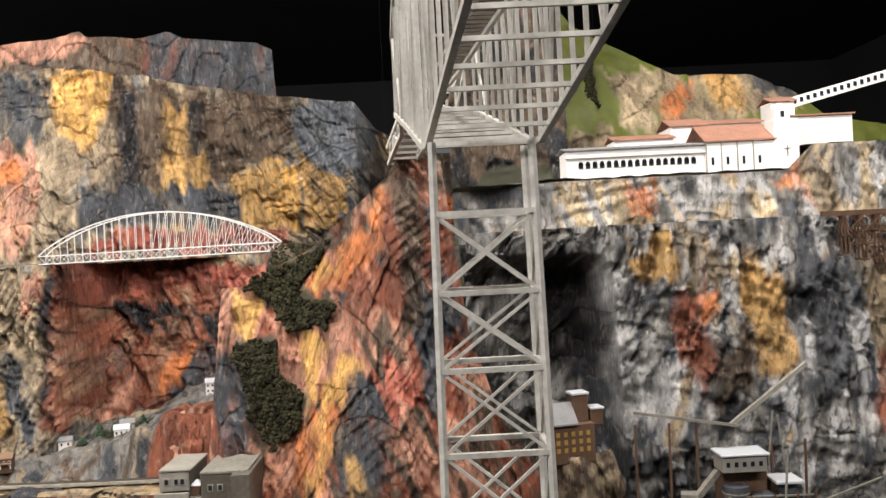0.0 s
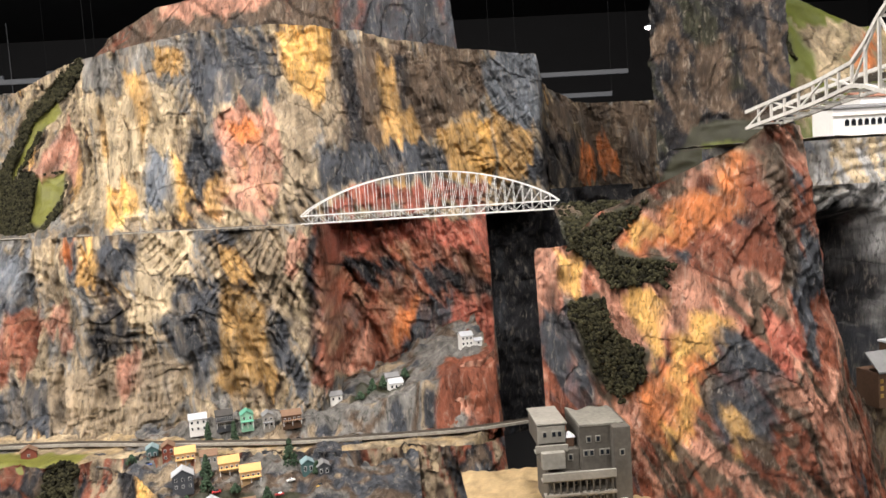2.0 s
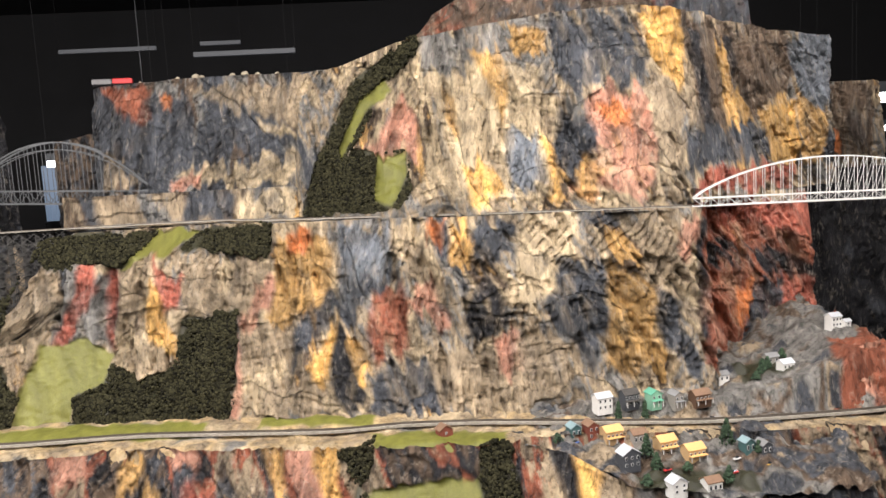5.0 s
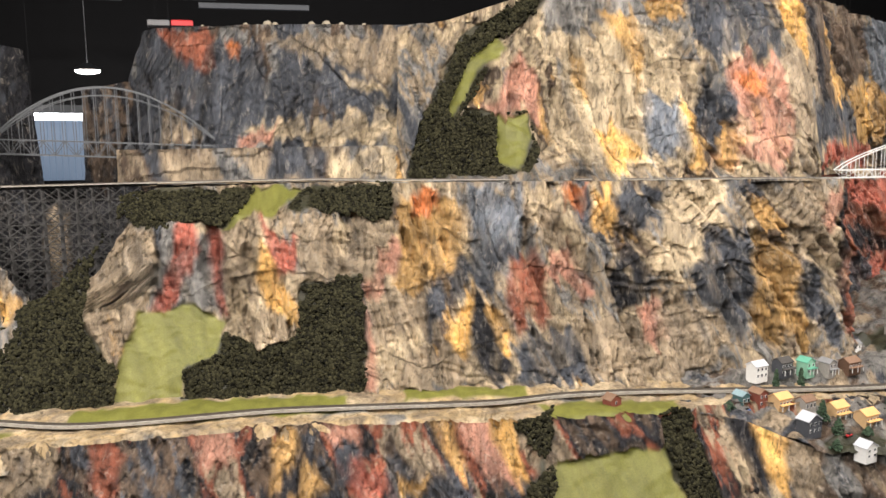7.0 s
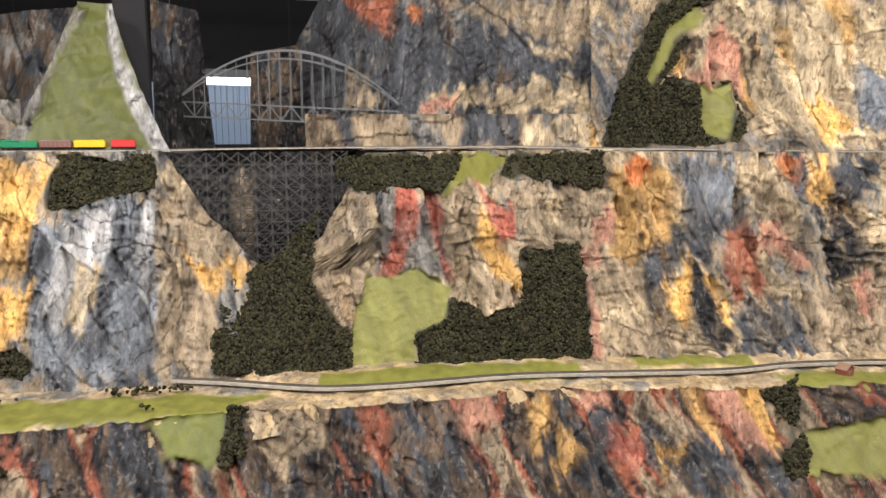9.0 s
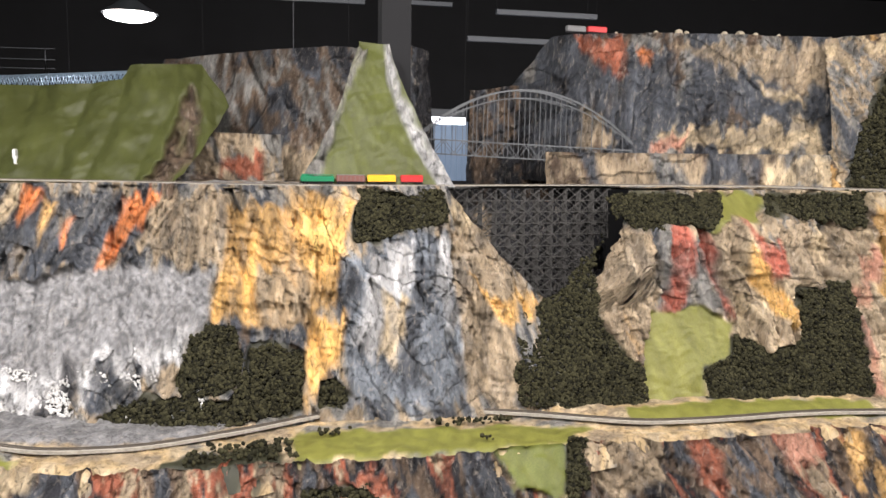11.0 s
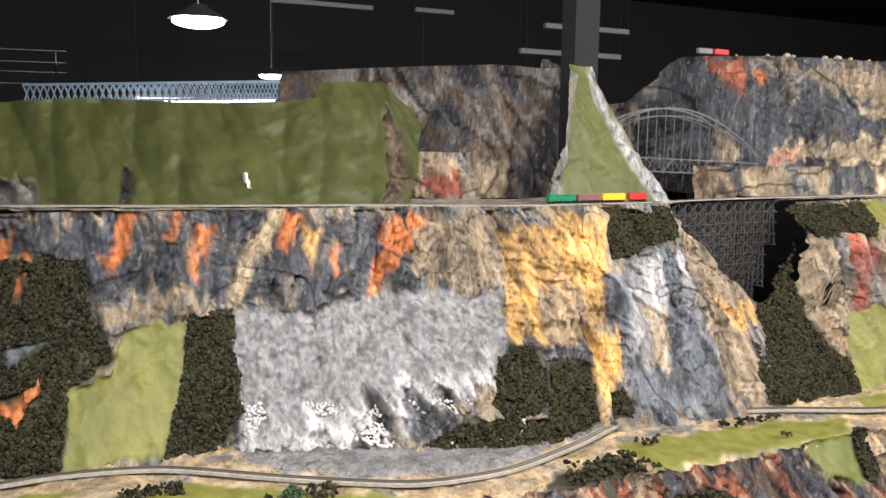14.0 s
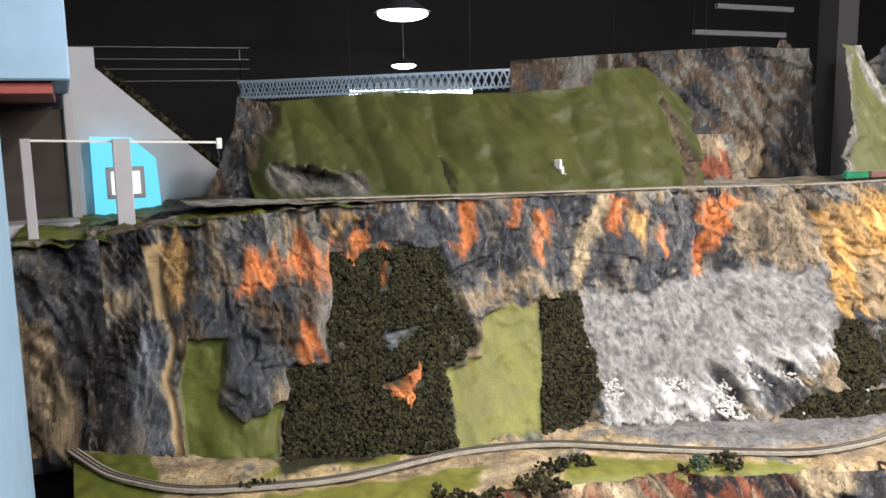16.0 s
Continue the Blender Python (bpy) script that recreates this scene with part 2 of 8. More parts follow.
def build_face(name, face, step, base, patches, amp=0.05, strata=0.3, kind="structure", label="", mat=None, slant=0.3, folds=0.012, steep=1.4):
    zmid = 0.5 * (face.zb[0][1] + face.zt[0][1])
    xa, xb = min(p[1] for p in face.xl), max(p[1] for p in face.xr)
    # columns at even steps along the plan line
    probe = np.linspace(xa, xb, 600)
    py = face.depth(probe, np.full_like(probe, zmid))
    arc = np.concatenate(([0], np.cumsum(np.hypot(np.diff(probe), np.diff(py)))))
    nu = max(8, int(arc[-1] / step))
    ux = (np.interp(np.linspace(0, arc[-1], nu), arc, probe) - xa) / (xb - xa)
    ztop, zbot = max(p[1] for p in face.zt), min(p[1] for p in face.zb)
    nv = max(6, int((ztop - zbot) / step))
    U, V = np.meshgrid(ux, np.linspace(0, 1, nv))
    zn = zbot + V * (ztop - zbot)
    X = line(face.xl, zn) * (1 - U) + line(face.xr, zn) * U
    Z = line(face.zb, X) * (1 - V) + line(face.zt, X) * V
    for _ in range(2):
        X = line(face.xl, Z) * (1 - U) + line(face.xr, Z) * U
        Z = line(face.zb, X) * (1 - V) + line(face.zt, X) * V
    Y = face.depth(X, Z)
    s = face.seed
    # brushed colours
    zc = 0.5 * (ztop + zbot)
    run = X + (slant + 0.28 * fbm(X * 1.2 + s, Z * 0.8, s + 70, 2)) * (Z - zc)
    wx = X + 0.026 * fbm(X * 6 + s, Z * 5, s, 4)
    wz = Z + 0.022 * fbm(X * 6 - 40, Z * 5 + s, s + 9, 4)
    comb = 0.07 * fbm(run * 20, Z * 2.2, s + 3, 3)
    wz = wz + comb
    turn = steep + np.round(fbm(X * 1.7 + s, Z * 1.5, s + 81, 2) * 2.2) * 0.38
    qq, ww = X * np.cos(turn) + Z * np.sin(turn), Z * np.cos(turn) - X * np.sin(turn)
    brush = fbm(ww * 15, qq * 3.5, s + 72, 4, 0.6)
    col = np.zeros(X.shape + (3,))
    soft = np.zeros(X.shape)
    grit = np.zeros(X.shape)
    pick = 0.85 * fbm(run * 4.5 + s * 3, Z * 1.7, s, 3, 0.5) + 0.3 * fbm(run * 18, Z * 4, s + 2, 4, 0.6) + 0.16 * brush
    order = np.clip((pick + 0.85) / 1.7, 0, 0.9999) * (len(base) - 1)
    lo = np.floor(order).astype(int)
    fr = np.clip((order - lo - 0.3) / 0.4, 0, 1)[..., None]
    table = np.array([PAL[b] for b in base])
    col = table[lo] * (1 - fr) + table[np.minimum(lo + 1, len(base) - 1)] * fr
    for colour, pts in patches:
        calm = colour in SOFT or colour == "scree"
        d = inside(wx, wz - (0.8 * comb if calm else 0.0), pts)
        edge = 0.02 if colour in SOFT else 0.035
        f = np.clip(d / edge + 0.5, 0, 1)
        f = f * (0.97 if calm else np.clip(0.93 + 0.34 * brush + 0.2 * fbm(run * 20, Z * 7, s + 5, 3), 0.35, 1))
        col = col * (1 - f[..., None]) + np.array(PAL[colour]) * f[..., None]
        soft = soft * (1 - f) + (1.0 if colour in SOFT else 0.0) * f
        grit = grit * (1 - f) + (1.0 if colour == "scree" else 0.0) * f
    # brush streaks
    streak = 0.6 * fbm(run * 26, Z * 3.2, s + 7, 4, 0.6) + 0.7 * fbm(ww * 34, qq * 5, s + 71, 4, 0.6)
    tint = np.clip(1 + (0.36 * streak + 0.26 * fbm(X * 7, Z * 6, s + 20, 4)) * (1 - 0.55 * soft) * (1 - 0.75 * grit) + 0.45 * grit * fbm(X * 55, Z * 60, s + 33, 3), 0.3, 1.8)
    col = np.clip(col * tint[..., None], 0.004, 0.85)
    # relief
    rock = 1 - soft
    broad = ridged(run * 2.6 + s, Z * 1.0, s, 3)
    crag = ridged(run * 7 + s, Z * 2.1, s + 4, 4)
    lump = fbm(X * 7 + s, Z * 7.5, s + 6, 3)
    grain = ridged(run * 28 + s, Z * 9, s + 14, 3)
    bed = np.sin((Z + 0.25 * X + 0.05 * fbm(X * 5, Z * 5, s, 3)) * 120) * strata * np.clip(fbm(X * 3, Z * 3, s + 30, 2) * 2 + 0.2, 0, 1)
    # slabs of plaster pressed on with the knife: each hangs a lip over the next, in a direction that changes from place to place
    saw = (ww + 0.02 * fbm(qq * 2.5, ww * 5, s + 84, 3)) * 9 + 0.7 * fbm(qq * 1.4, ww * 3, s + 85, 2)
    slab = (1 - (saw - np.floor(saw))) * np.clip(0.4 + 1.3 * fbm(X * 4, Z * 4, s + 86, 2), 0, 1)
    saw = (ww + 0.01 * fbm(qq * 4, ww * 9, s + 87, 3)) * 25 + 0.8 * fbm(qq * 2.2, ww * 4, s + 88, 2)
    flake = (1 - (saw - np.floor(saw))) * np.clip(0.5 + 1.2 * fbm(X * 6 + 9, Z * 6, s + 89, 2), 0, 1)
    stroke = ridged(qq * 17 + s, ww * 3.0, s + 83, 3)
    gouge = np.clip(fbm(run * 12, Z * 3.8, s + 90, 3) - 0.5, 0, 0.35) * 2.6
    rel = amp * (0.75 * broad + 0.34 * crag + 0.16 * lump + 0.26 * stroke + 0.16 * grain + 0.2 * bed + 0.45 * slab + 0.36 * flake - 1.0 * gouge - 0.4) * rock * (1 - 0.93 * grit) + 0.012 * grit * fbm(X * 40, Z * 45, s + 36, 3)
    rel = np.minimum(rel, 0.075)
    if folds > 0.05:
        fold = folds * (np.abs(np.sin(4.6 * X + 1.7 * Z + 1.5 * fbm(X * 0.9, Z * 0.8, s + 50, 2))) + 0.35 * np.abs(np.sin(13 * X - 2 * Z + 2 * fbm(X * 2, Z, s + 51, 2)))) * soft
    else:
        fold = folds * ridged(X * 2.1 + 0.5 * Z, Z * 0.35, s + 50, 2) * soft
    fold = fold + 0.013 * ridged(X * 3.2 + 2.5 * Z, Z * 6 - 2 * X, s + 55, 4) * soft
    Y = Y - rel - fold
    Z = Z + 0.25 * amp * fbm(X * 10, Z * 10, s + 60, 3) * (V < 0.999) * (V > 0.001)
    nv, nu = X.shape
    verts = np.stack([X, Y, Z], -1).reshape(-1, 3)
    i = (np.arange(nv - 1)[:, None] * nu + np.arange(nu - 1)[None, :]).ravel()
    faces = np.stack([i, i + 1, i + nu + 1, i + nu], -1)
    ob = grid_object(name, verts, faces, mat or ROCK)
    paint = ob.data.attributes.new("paint", "FLOAT_COLOR", "POINT")
    rgba = np.concatenate([col, (rock * (1 - 0.4 * grit))[..., None]], -1).reshape(-1).astype(np.float32)
    paint.data.foreach_set("color", rgba)
    knife = ob.data.attributes.new("knife", "FLOAT", "POINT")
    knife.data.foreach_set("value", saw.reshape(-1).astype(np.float32))
    FACES[name] = (face, X, Y, Z)
    return tagged(ob, label, "rock cliff", "", kind)


def grid_object(name, verts, faces, mat, smooth=True):
    me = bpy.data.meshes.new(name)
    k = faces.shape[1]
    me.vertices.add(len(verts))
    me.vertices.foreach_set("co", np.asarray(verts, np.float32).ravel())
    me.loops.add(faces.size)
    me.loops.foreach_set("vertex_index", np.asarray(faces, np.int32).ravel())
    me.polygons.add(len(faces))
    me.polygons.foreach_set("loop_start", np.arange(len(faces), dtype=np.int32) * k)
    if smooth:
        me.polygons.foreach_set("use_smooth", np.ones(len(me.polygons), bool))
    me.materials.append(mat)
    me.update()
    return new(name, me)


# ---- the cliffs: plan columns (x, ((z, y), ...)) ----
MAIN_LOW = Face(
    [(-6.95, ((0.25, 5.15), (0.8, 5.6), (1.0, 5.8))), (-6.2, ((0.25, 5.15), (1.25, 5.68), (1.43, 6.0))),
     (-5.2, ((0.25, 5.05), (0.9, 5.38), (1.25, 5.6), (1.43, 5.95))), (-4.85, ((0.25, 4.95), (0.9, 5.35), (1.43, 5.6))),
     (-4.05, ((0.25, 4.85), (0.75, 5.12), (1.43, 5.38))), (-3.5, ((0.25, 4.72), (0.7, 4.98), (1.43, 5.12))),
     (-2.3, ((0.25, 4.58), (0.55, 4.65), (1.43, 4.78))), (-2.19, ((0.25, 4.62), (1.43, 4.85))), (-2.1, ((0.25, 5.0), (1.43, 5.5))),
     (-1.1, ((0.25, 5.4), (1.43, 5.75))), (-1.0, ((0.25, 6.3), (1.43, 6.6)))],
    [(0, -6.95), (0.85, -6.9), (1.0, -6.5), (1.43, -6.25)], [(0, -1.0), (1.43, -1.0)],
    [(-7, 0.25), (-1, 0.2)], [(-7, 0.85), (-6.6, 1.0), (-6.35, 1.22), (-6.2, 1.4), (-4.6, 1.42), (-2.0, 1.43), (-1, 1.43)], 1.0)
LEFT_LOW = Face(
    [(-12.5, ((0.25, 6.6), (1.2, 7.1))), (-11.8, ((0.3, 6.1), (0.5, 6.26), (1.03, 6.55), (1.4, 6.85))),
     (-11.0, ((0.25, 5.8), (0.6, 6.1), (1.38, 6.6))), (-10.15, ((0.25, 5.75), (0.61, 5.95), (1.4, 6.33))),
     (-9.2, ((0.25, 5.35), (0.96, 5.93), (1.43, 6.15))), (-8.75, ((0.25, 5.2), (0.77, 5.5), (1.43, 5.95))),
     (-8.2, ((0.25, 5.3), (1.43, 5.85))), (-7.4, ((0.25, 5.2), (1.43, 5.85))), (-6.9, ((0.25, 5.2), (0.7, 5.55), (1.43, 6.1)))],
    [(0, -12.5), (1.43, -12.4)], [(0.2, -6.95), (0.55, -6.88), (0.8, -6.87), (1.1, -7.15), (1.43, -7.38)],
    [(-13, 0.25), (-7, 0.25)], [(-12.5, 1.25), (-11.8, 1.36), (-11, 1.4), (-9, 1.43), (-7, 1.43)], 5.0)
MAIN_UP = Face(
    [(-4.7, ((1.43, 6.0), (1.64, 6.1), (2.4, 6.35))), (-4.05, ((1.43, 5.45), (1.8, 5.65), (2.4, 6.0))), (-3.8, ((1.43, 5.3), (1.74, 5.6), (2.6, 5.85))),
     (-3.0, ((1.43, 5.08), (1.87, 5.17), (2.4, 5.33), (2.66, 5.42))), (-2.3, ((1.43, 4.98), (1.9, 5.1), (2.66, 5.35))),
     (-1.6, ((1.43, 5.5), (2.62, 5.8))), (-1.2, ((1.43, 5.85), (2.58, 6.05))), (-0.57, ((1.43, 6.25), (2.54, 6.35))),
     (-0.4, ((1.2, 6.9), (2.4, 7.0))), (0.3, ((1.2, 7.9), (2.3, 8.1))), (1.2, ((1.2, 8.2), (2.3, 8.4)))],
    [(1.4, -4.7), (2.5, -4.6)], [(1.4, 1.1), (2.6, 1.1)], [(-5, 1.42), (1, 1.42)],
    [(-4.7, 2.42), (-4.3, 2.46), (-3.9, 2.58), (-3.45, 2.62), (-2.9, 2.66), (-2.5, 2.68), (-2.1, 2.66), (-1.6, 2.62), (-1.2, 2.58), (-0.57, 2.54), (-0.45, 2.4), (0, 2.27), (0.3, 2.29), (1.2, 2.3)], 9.0)
BOARD = Face([(-3.9, ((2.3, 5.95), (3.0, 6.05))), (-2.2, ((2.3, 5.9), (3.0, 6.0))), (-1.1, ((2.3, 6.35), (3.0, 6.45)))],
             [(2, -3.9), (2.6, -3.85), (2.75, -3.66), (2.95, -3.6), (3.1, -3.6)], [(2, -1.12), (3.1, -1.2)], [(-4, 2.4), (-1, 2.4)],
             [(-3.9, 2.6), (-3.6, 2.8), (-3.3, 2.97), (-2.93, 3.04), (-2.7, 3.05), (-2.5, 3.1), (-2.45, 3.05), (-2.1, 3.03), (-1.9, 3.1), (-1.8, 3.05), (-1.3, 3.04), (-1.15, 2.98)], 12.0)
BLOCK = Face([(-6.7, ((1.4, 8.0), (2.5, 8.0))), (-6.3, ((1.4, 6.9), (2.48, 7.0))), (-6.2, ((1.6, 6.72), (2.48, 6.87))), (-5.66, ((1.64, 6.7), (2.5, 6.85))), (-4.5, ((1.6, 6.25), (2.45, 6.4)))],
             [(1.4, -6.62), (2.1, -6.5), (2.5, -6.3)], [(1.4, -4.4), (2.5, -4.4)], [(-7, 1.4), (-4, 1.4)], [(-6.7, 2.35), (-6.3, 2.46), (-5.6, 2.49), (-4.9, 2.47), (-4.4, 2.45)], 15.0)
BAND = Face([(-6.5, ((1.4, 6.6), (1.65, 6.62))), (-6.3, ((1.4, 6.42), (1.65, 6.45))), (-4.5, ((1.4, 5.95), (1.65, 6.0)))],
            [(1.3, -6.5), (1.7, -6.5)], [(1.3, -4.5), (1.7, -4.5)], [(-7, 1.38), (-4, 1.38)], [(-7, 1.62), (-4, 1.64)], 18.0)
PYRAMID = Face([(-8.3, ((1.43, 5.95), (2.3, 6.35))), (-7.3, ((1.43, 5.95), (2.3, 6.35)))],
               [(1.4, -8.25), (1.8, -8.02), (2.27, -7.84)], [(1.4, -7.32), (1.7, -7.46), (2.0, -7.58), (2.27, -7.65)], [(-9, 1.42), (-7, 1.42)], [(-8.3, 2.3), (-7, 2.25)], 21.0)
CURTAIN = Face([(-11.5, ((1.4, 7.2), (2.0, 7.7))), (-11.0, ((1.4, 6.85), (2.0, 7.55))), (-9.8, ((1.4, 6.5), (2.1, 7.35))), (-8.9, ((1.4, 6.45), (2.17, 7.15))), (-8.3, ((1.4, 6.4), (2.0, 7.0)))],
               [(1.4, -11.5), (2.1, -11.5)], [(1.4, -8.95), (1.6, -8.8), (1.9, -8.62), (2.1, -8.72), (2.2, -8.8)], [(-12, 1.4), (-8, 1.4)],
               [(-11.5, 1.95), (-10.6, 2.02), (-10.1, 2.0), (-9.5, 2.02), (-9.3, 2.05), (-9.25, 2.15), (-8.8, 2.17), (-8.7, 2.0), (-8.3, 1.9)], 24.0)
BROWN = Face([(-9.2, ((1.4, 7.9), (2.3, 8.4))), (-8.3, ((1.4, 7.0), (2.3, 7.4))), (-7.6, ((1.4, 6.6), (2.3, 6.85)))],
             [(1.4, -9.4), (2.3, -9.15)], [(1.4, -7.62), (2.3, -7.6)], [(-10, 1.4), (-7, 1.4)], [(-9.3, 2.3), (-7.9, 2.33), (-7.7, 2.3)], 27.0)
PEAK = Face(
    [(-1.13, ((-0.3, 3.7), (0.6, 3.85), (1.2, 4.1))), (-0.98, ((-0.3, 3.4), (0.58, 3.6), (1.27, 3.91))), (-0.68, ((-0.3, 3.2), (1.2, 3.95), (1.45, 4.2))),
     (-0.45, ((-0.3, 3.0), (0.8, 3.4), (1.5, 3.85))), (-0.17, ((-0.3, 2.85), (1.0, 3.2), (1.775, 3.43))), (0.02, ((-0.3, 2.95), (1.76, 3.45))),
     (0.25, ((-0.3, 3.2), (0.67, 3.5), (1.5, 3.9))), (0.5, ((-0.3, 3.4), (0.41, 3.75)))],
    [(-0.3, -1.12), (1.3, -1.06)], [(-0.3, 0.62), (0.41, 0.42), (0.67, 0.23), (1.06, 0.1), (1.76, 0.02)],
    [(-2, -0.3), (1, -0.3)], [(-1.13, 1.1), (-1.05, 1.27), (-0.9, 1.28), (-0.8, 1.36), (-0.6, 1.46), (-0.21, 1.72), (-0.14, 1.8), (0.1, 1.76), (1, 1.7)], 30.0)
RIGHT = Face(
    [(0.1, ((-0.3, 4.6), (0.6, 5.0), (1.28, 5.0), (1.36, 4.65), (1.48, 4.6))), (0.55, ((-0.3, 4.5), (0.6, 4.85), (1.26, 4.85), (1.34, 4.3), (1.48, 4.22))), (0.78, ((-0.3, 4.3), (1.26, 4.7), (1.34, 4.25), (1.48, 4.2))), (0.86, ((-0.3, 3.9), (1.48, 4.2))), (1.4, ((-0.3, 3.7), (1.48, 4.1))),
     (2.0, ((-0.3, 3.7), (1.48, 4.1))), (3.2, ((-0.3, 4.0), (1.48, 4.5)))],
    [(-0.3, 0.15), (1.5, 0.15)], [(-0.3, 3.2), (1.5, 3.2)], [(0, -0.3), (4, -0.3)], [(0, 1.48), (4, 1.48)], 33.0)
RIGHT_UP = Face([(0.1, ((1.4, 4.75), (1.75, 4.8))), (0.6, ((1.4, 4.22), (1.75, 4.25))), (3.2, ((1.4, 4.25), (1.75, 4.3)))],
                [(1.4, 0.1), (1.8, 0.1)], [(1.4, 3.2), (1.8, 3.2)], [(0, 1.42), (4, 1.42)], [(0.1, 1.72), (1.8, 1.72), (1.95, 1.85), (3.2, 1.86)], 36.0)
HILL = Face([(-0.3, ((1.4, 5.2), (3.0, 6.4))), (0.4, ((1.4, 5.2), (3.0, 6.0))), (3.2, ((1.4, 5.2), (3.0, 6.4)))],
            [(1.4, 0.5), (2.0, 0.55), (3.2, 0.6)], [(1.4, 3.2), (3.2, 3.2)], [(-1, 1.4), (4, 1.4)],
            [(-0.4, 3.2), (0.9, 3.2), (1.08, 2.98), (1.35, 2.8), (1.75, 2.56), (2.3, 2.55), (2.6, 2.4), (2.75, 2.2), (3.2, 2.1)], 39.0)
LOWER = Face(
    [(-12.6, ((-0.5, 4.9), (0.26, 5.9))), (-11.5, ((-0.5, 4.6), (0.26, 5.45))), (-10.5, ((-0.5, 4.4), (0.26, 5.3))), (-9.2, ((-0.5, 4.1), (0.26, 4.8))), (-8.2, ((-0.5, 4.1), (0.26, 4.75))),
     (-7.0, ((-0.5, 4.1), (0.26, 4.72))), (-5.5, ((-0.5, 3.9), (0.26, 4.68))), (-4.4, ((-0.5, 3.8), (0.26, 4.45))), (-3.5, ((-0.5, 3.7), (0.26, 4.32))), (-3.4, ((-0.5, 4.0), (-0.1, 4.1), (0.26, 4.42))), (-2.3, ((-0.5, 3.95), (-0.1, 4.0), (0.26, 4.24))), (-1.75, ((-0.5, 3.95), (-0.1, 4.0), (0.26, 4.2))), (-1.68, ((-0.5, 3.7), (0.26, 4.15))), (-1.24, ((-0.5, 3.8), (0.26, 4.15))), (-1.2, ((-0.5, 4.4), (0.26, 4.9)))],
    [(-0.5, -12.6), (0.3, -12.6)], [(-0.5, -1.2), (0.3, -1.2)], [(-13, -0.5), (-1, -0.5)], [(-13, 0.27), (-1, 0.27)], 42.0)
DARKEND = Face([(-12.75, ((0.2, 6.9), (1.3, 7.1))), (-12.4, ((0.2, 6.5), (1.25, 6.95)))], [(0.2, -12.9), (1.3, -12.9)], [(0.2, -12.35), (1.3, -12.35)], [(-13, 0.2), (-12, 0.2)], [(-13, 1.27), (-12, 1.27)], 65.0)

# ---- painted areas and groves: colour and outline in x, z ----
from collections import defaultdict

PATCH, GROVES = defaultdict(list), []


def dab(face, colour, *outline):
    if colour == "forest":
        GROVES.append((face, list(outline), len(PATCH[face]) + 1))
        colour = "moss"
    PATCH[face].append((colour, list(outline)))


dab("main_low", "tan", (-6.42, 1.25), (-6.25, 1.19), (-6.17, 1.06), (-6.25, 0.77), (-6.36, 0.49), (-6.47, 0.52), (-6.58, 0.67), (-6.55, 1.03))
dab("main_low", "grey", (-6.16, 1.18), (-5.81, 1.17), (-5.8, 0.72), (-6.22, 0.74))
dab("main_low", "red", (-6.05, 1.24), (-5.95, 1.23), (-5.95, 1.05), (-6.07, 0.82), (-6.18, 0.74), (-6.22, 0.77), (-6.11, 1.03))
dab("main_low", "red", (-5.89, 1.19), (-5.81, 1.17), (-5.84, 0.93), (-5.78, 0.72), (-5.81, 0.7), (-5.9, 0.99))
dab("main_low", "tan", (-5.81, 1.17), (-5.61, 1.2), (-5.63, 0.95), (-5.76, 0.75), (-5.82, 0.96))
dab("main_low", "tan", (-5.44, 1.23), (-4.84, 1.18), (-4.9, 1.02), (-5.03, 0.84), (-5.26, 0.88), (-5.38, 0.85), (-5.38, 1.07))
dab("main_low", "red", (-5.58, 1.21), (-5.47, 1.13), (-5.38, 1.07), (-5.42, 0.94), (-5.51, 0.85), (-5.56, 1.01))
dab("main_low", "yellow", (-5.6, 1.04), (-5.54, 0.98), (-5.5, 0.85), (-5.39, 0.76), (-5.43, 0.62), (-5.55, 0.68), (-5.63, 0.83))
dab("main_low", "tan", (-5.67, 0.74), (-5.43, 0.61), (-5.5, 0.55), (-5.63, 0.55), (-5.71, 0.65))
dab("main_low", "cream", (-5.15, 1.19), (-5.05, 1.17), (-5.1, 0.96), (-5.17, 1.03))
dab("main_low", "ochre", (-4.76, 1.38), (-4.42, 1.31), (-4.44, 0.95), (-4.66, 0.85), (-4.85, 0.8))
dab("main_low", "tan", (-5.01, 0.77), (-4.66, 0.82), (-4.59, 0.7), (-4.74, 0.46), (-5.06, 0.5))
dab("main_low", "cream", (-5.05, 0.56), (-4.71, 0.58), (-4.69, 0.52), (-4.88, 0.41), (-5.08, 0.33))
dab("main_low", "tan", (-4.87, 0.44), (-4.5, 0.48), (-4.54, 0.28), (-4.97, 0.27))
dab("main_low", "pink", (-4.85, 1.13), (-4.79, 1.12), (-4.85, 0.89), (-4.96, 0.77), (-5.04, 0.8), (-4.93, 0.96))
dab("main_low", "pink", (-5.04, 0.74), (-5.02, 0.5), (-5.02, 0.24), (-5.08, 0.24), (-5.08, 0.47))
dab("main_low", "orange", (-4.7, 1.38), (-4.54, 1.4), (-4.53, 1.26), (-4.7, 1.25))
dab("main_low", "blue", (-4.37, 1.38), (-4.03, 1.34), (-4.04, 1.07), (-4.3, 0.94), (-4.4, 0.98))
dab("main_low", "slate", (-4.47, 0.95), (-4.08, 1.04), (-4.09, 0.94), (-4.43, 0.82), (-4.57, 0.69), (-4.71, 0.58), (-4.68, 0.76))
dab("main_low", "yellow", (-4.45, 0.78), (-4.38, 0.78), (-4.44, 0.57), (-4.52, 0.45), (-4.57, 0.45), (-4.56, 0.57))
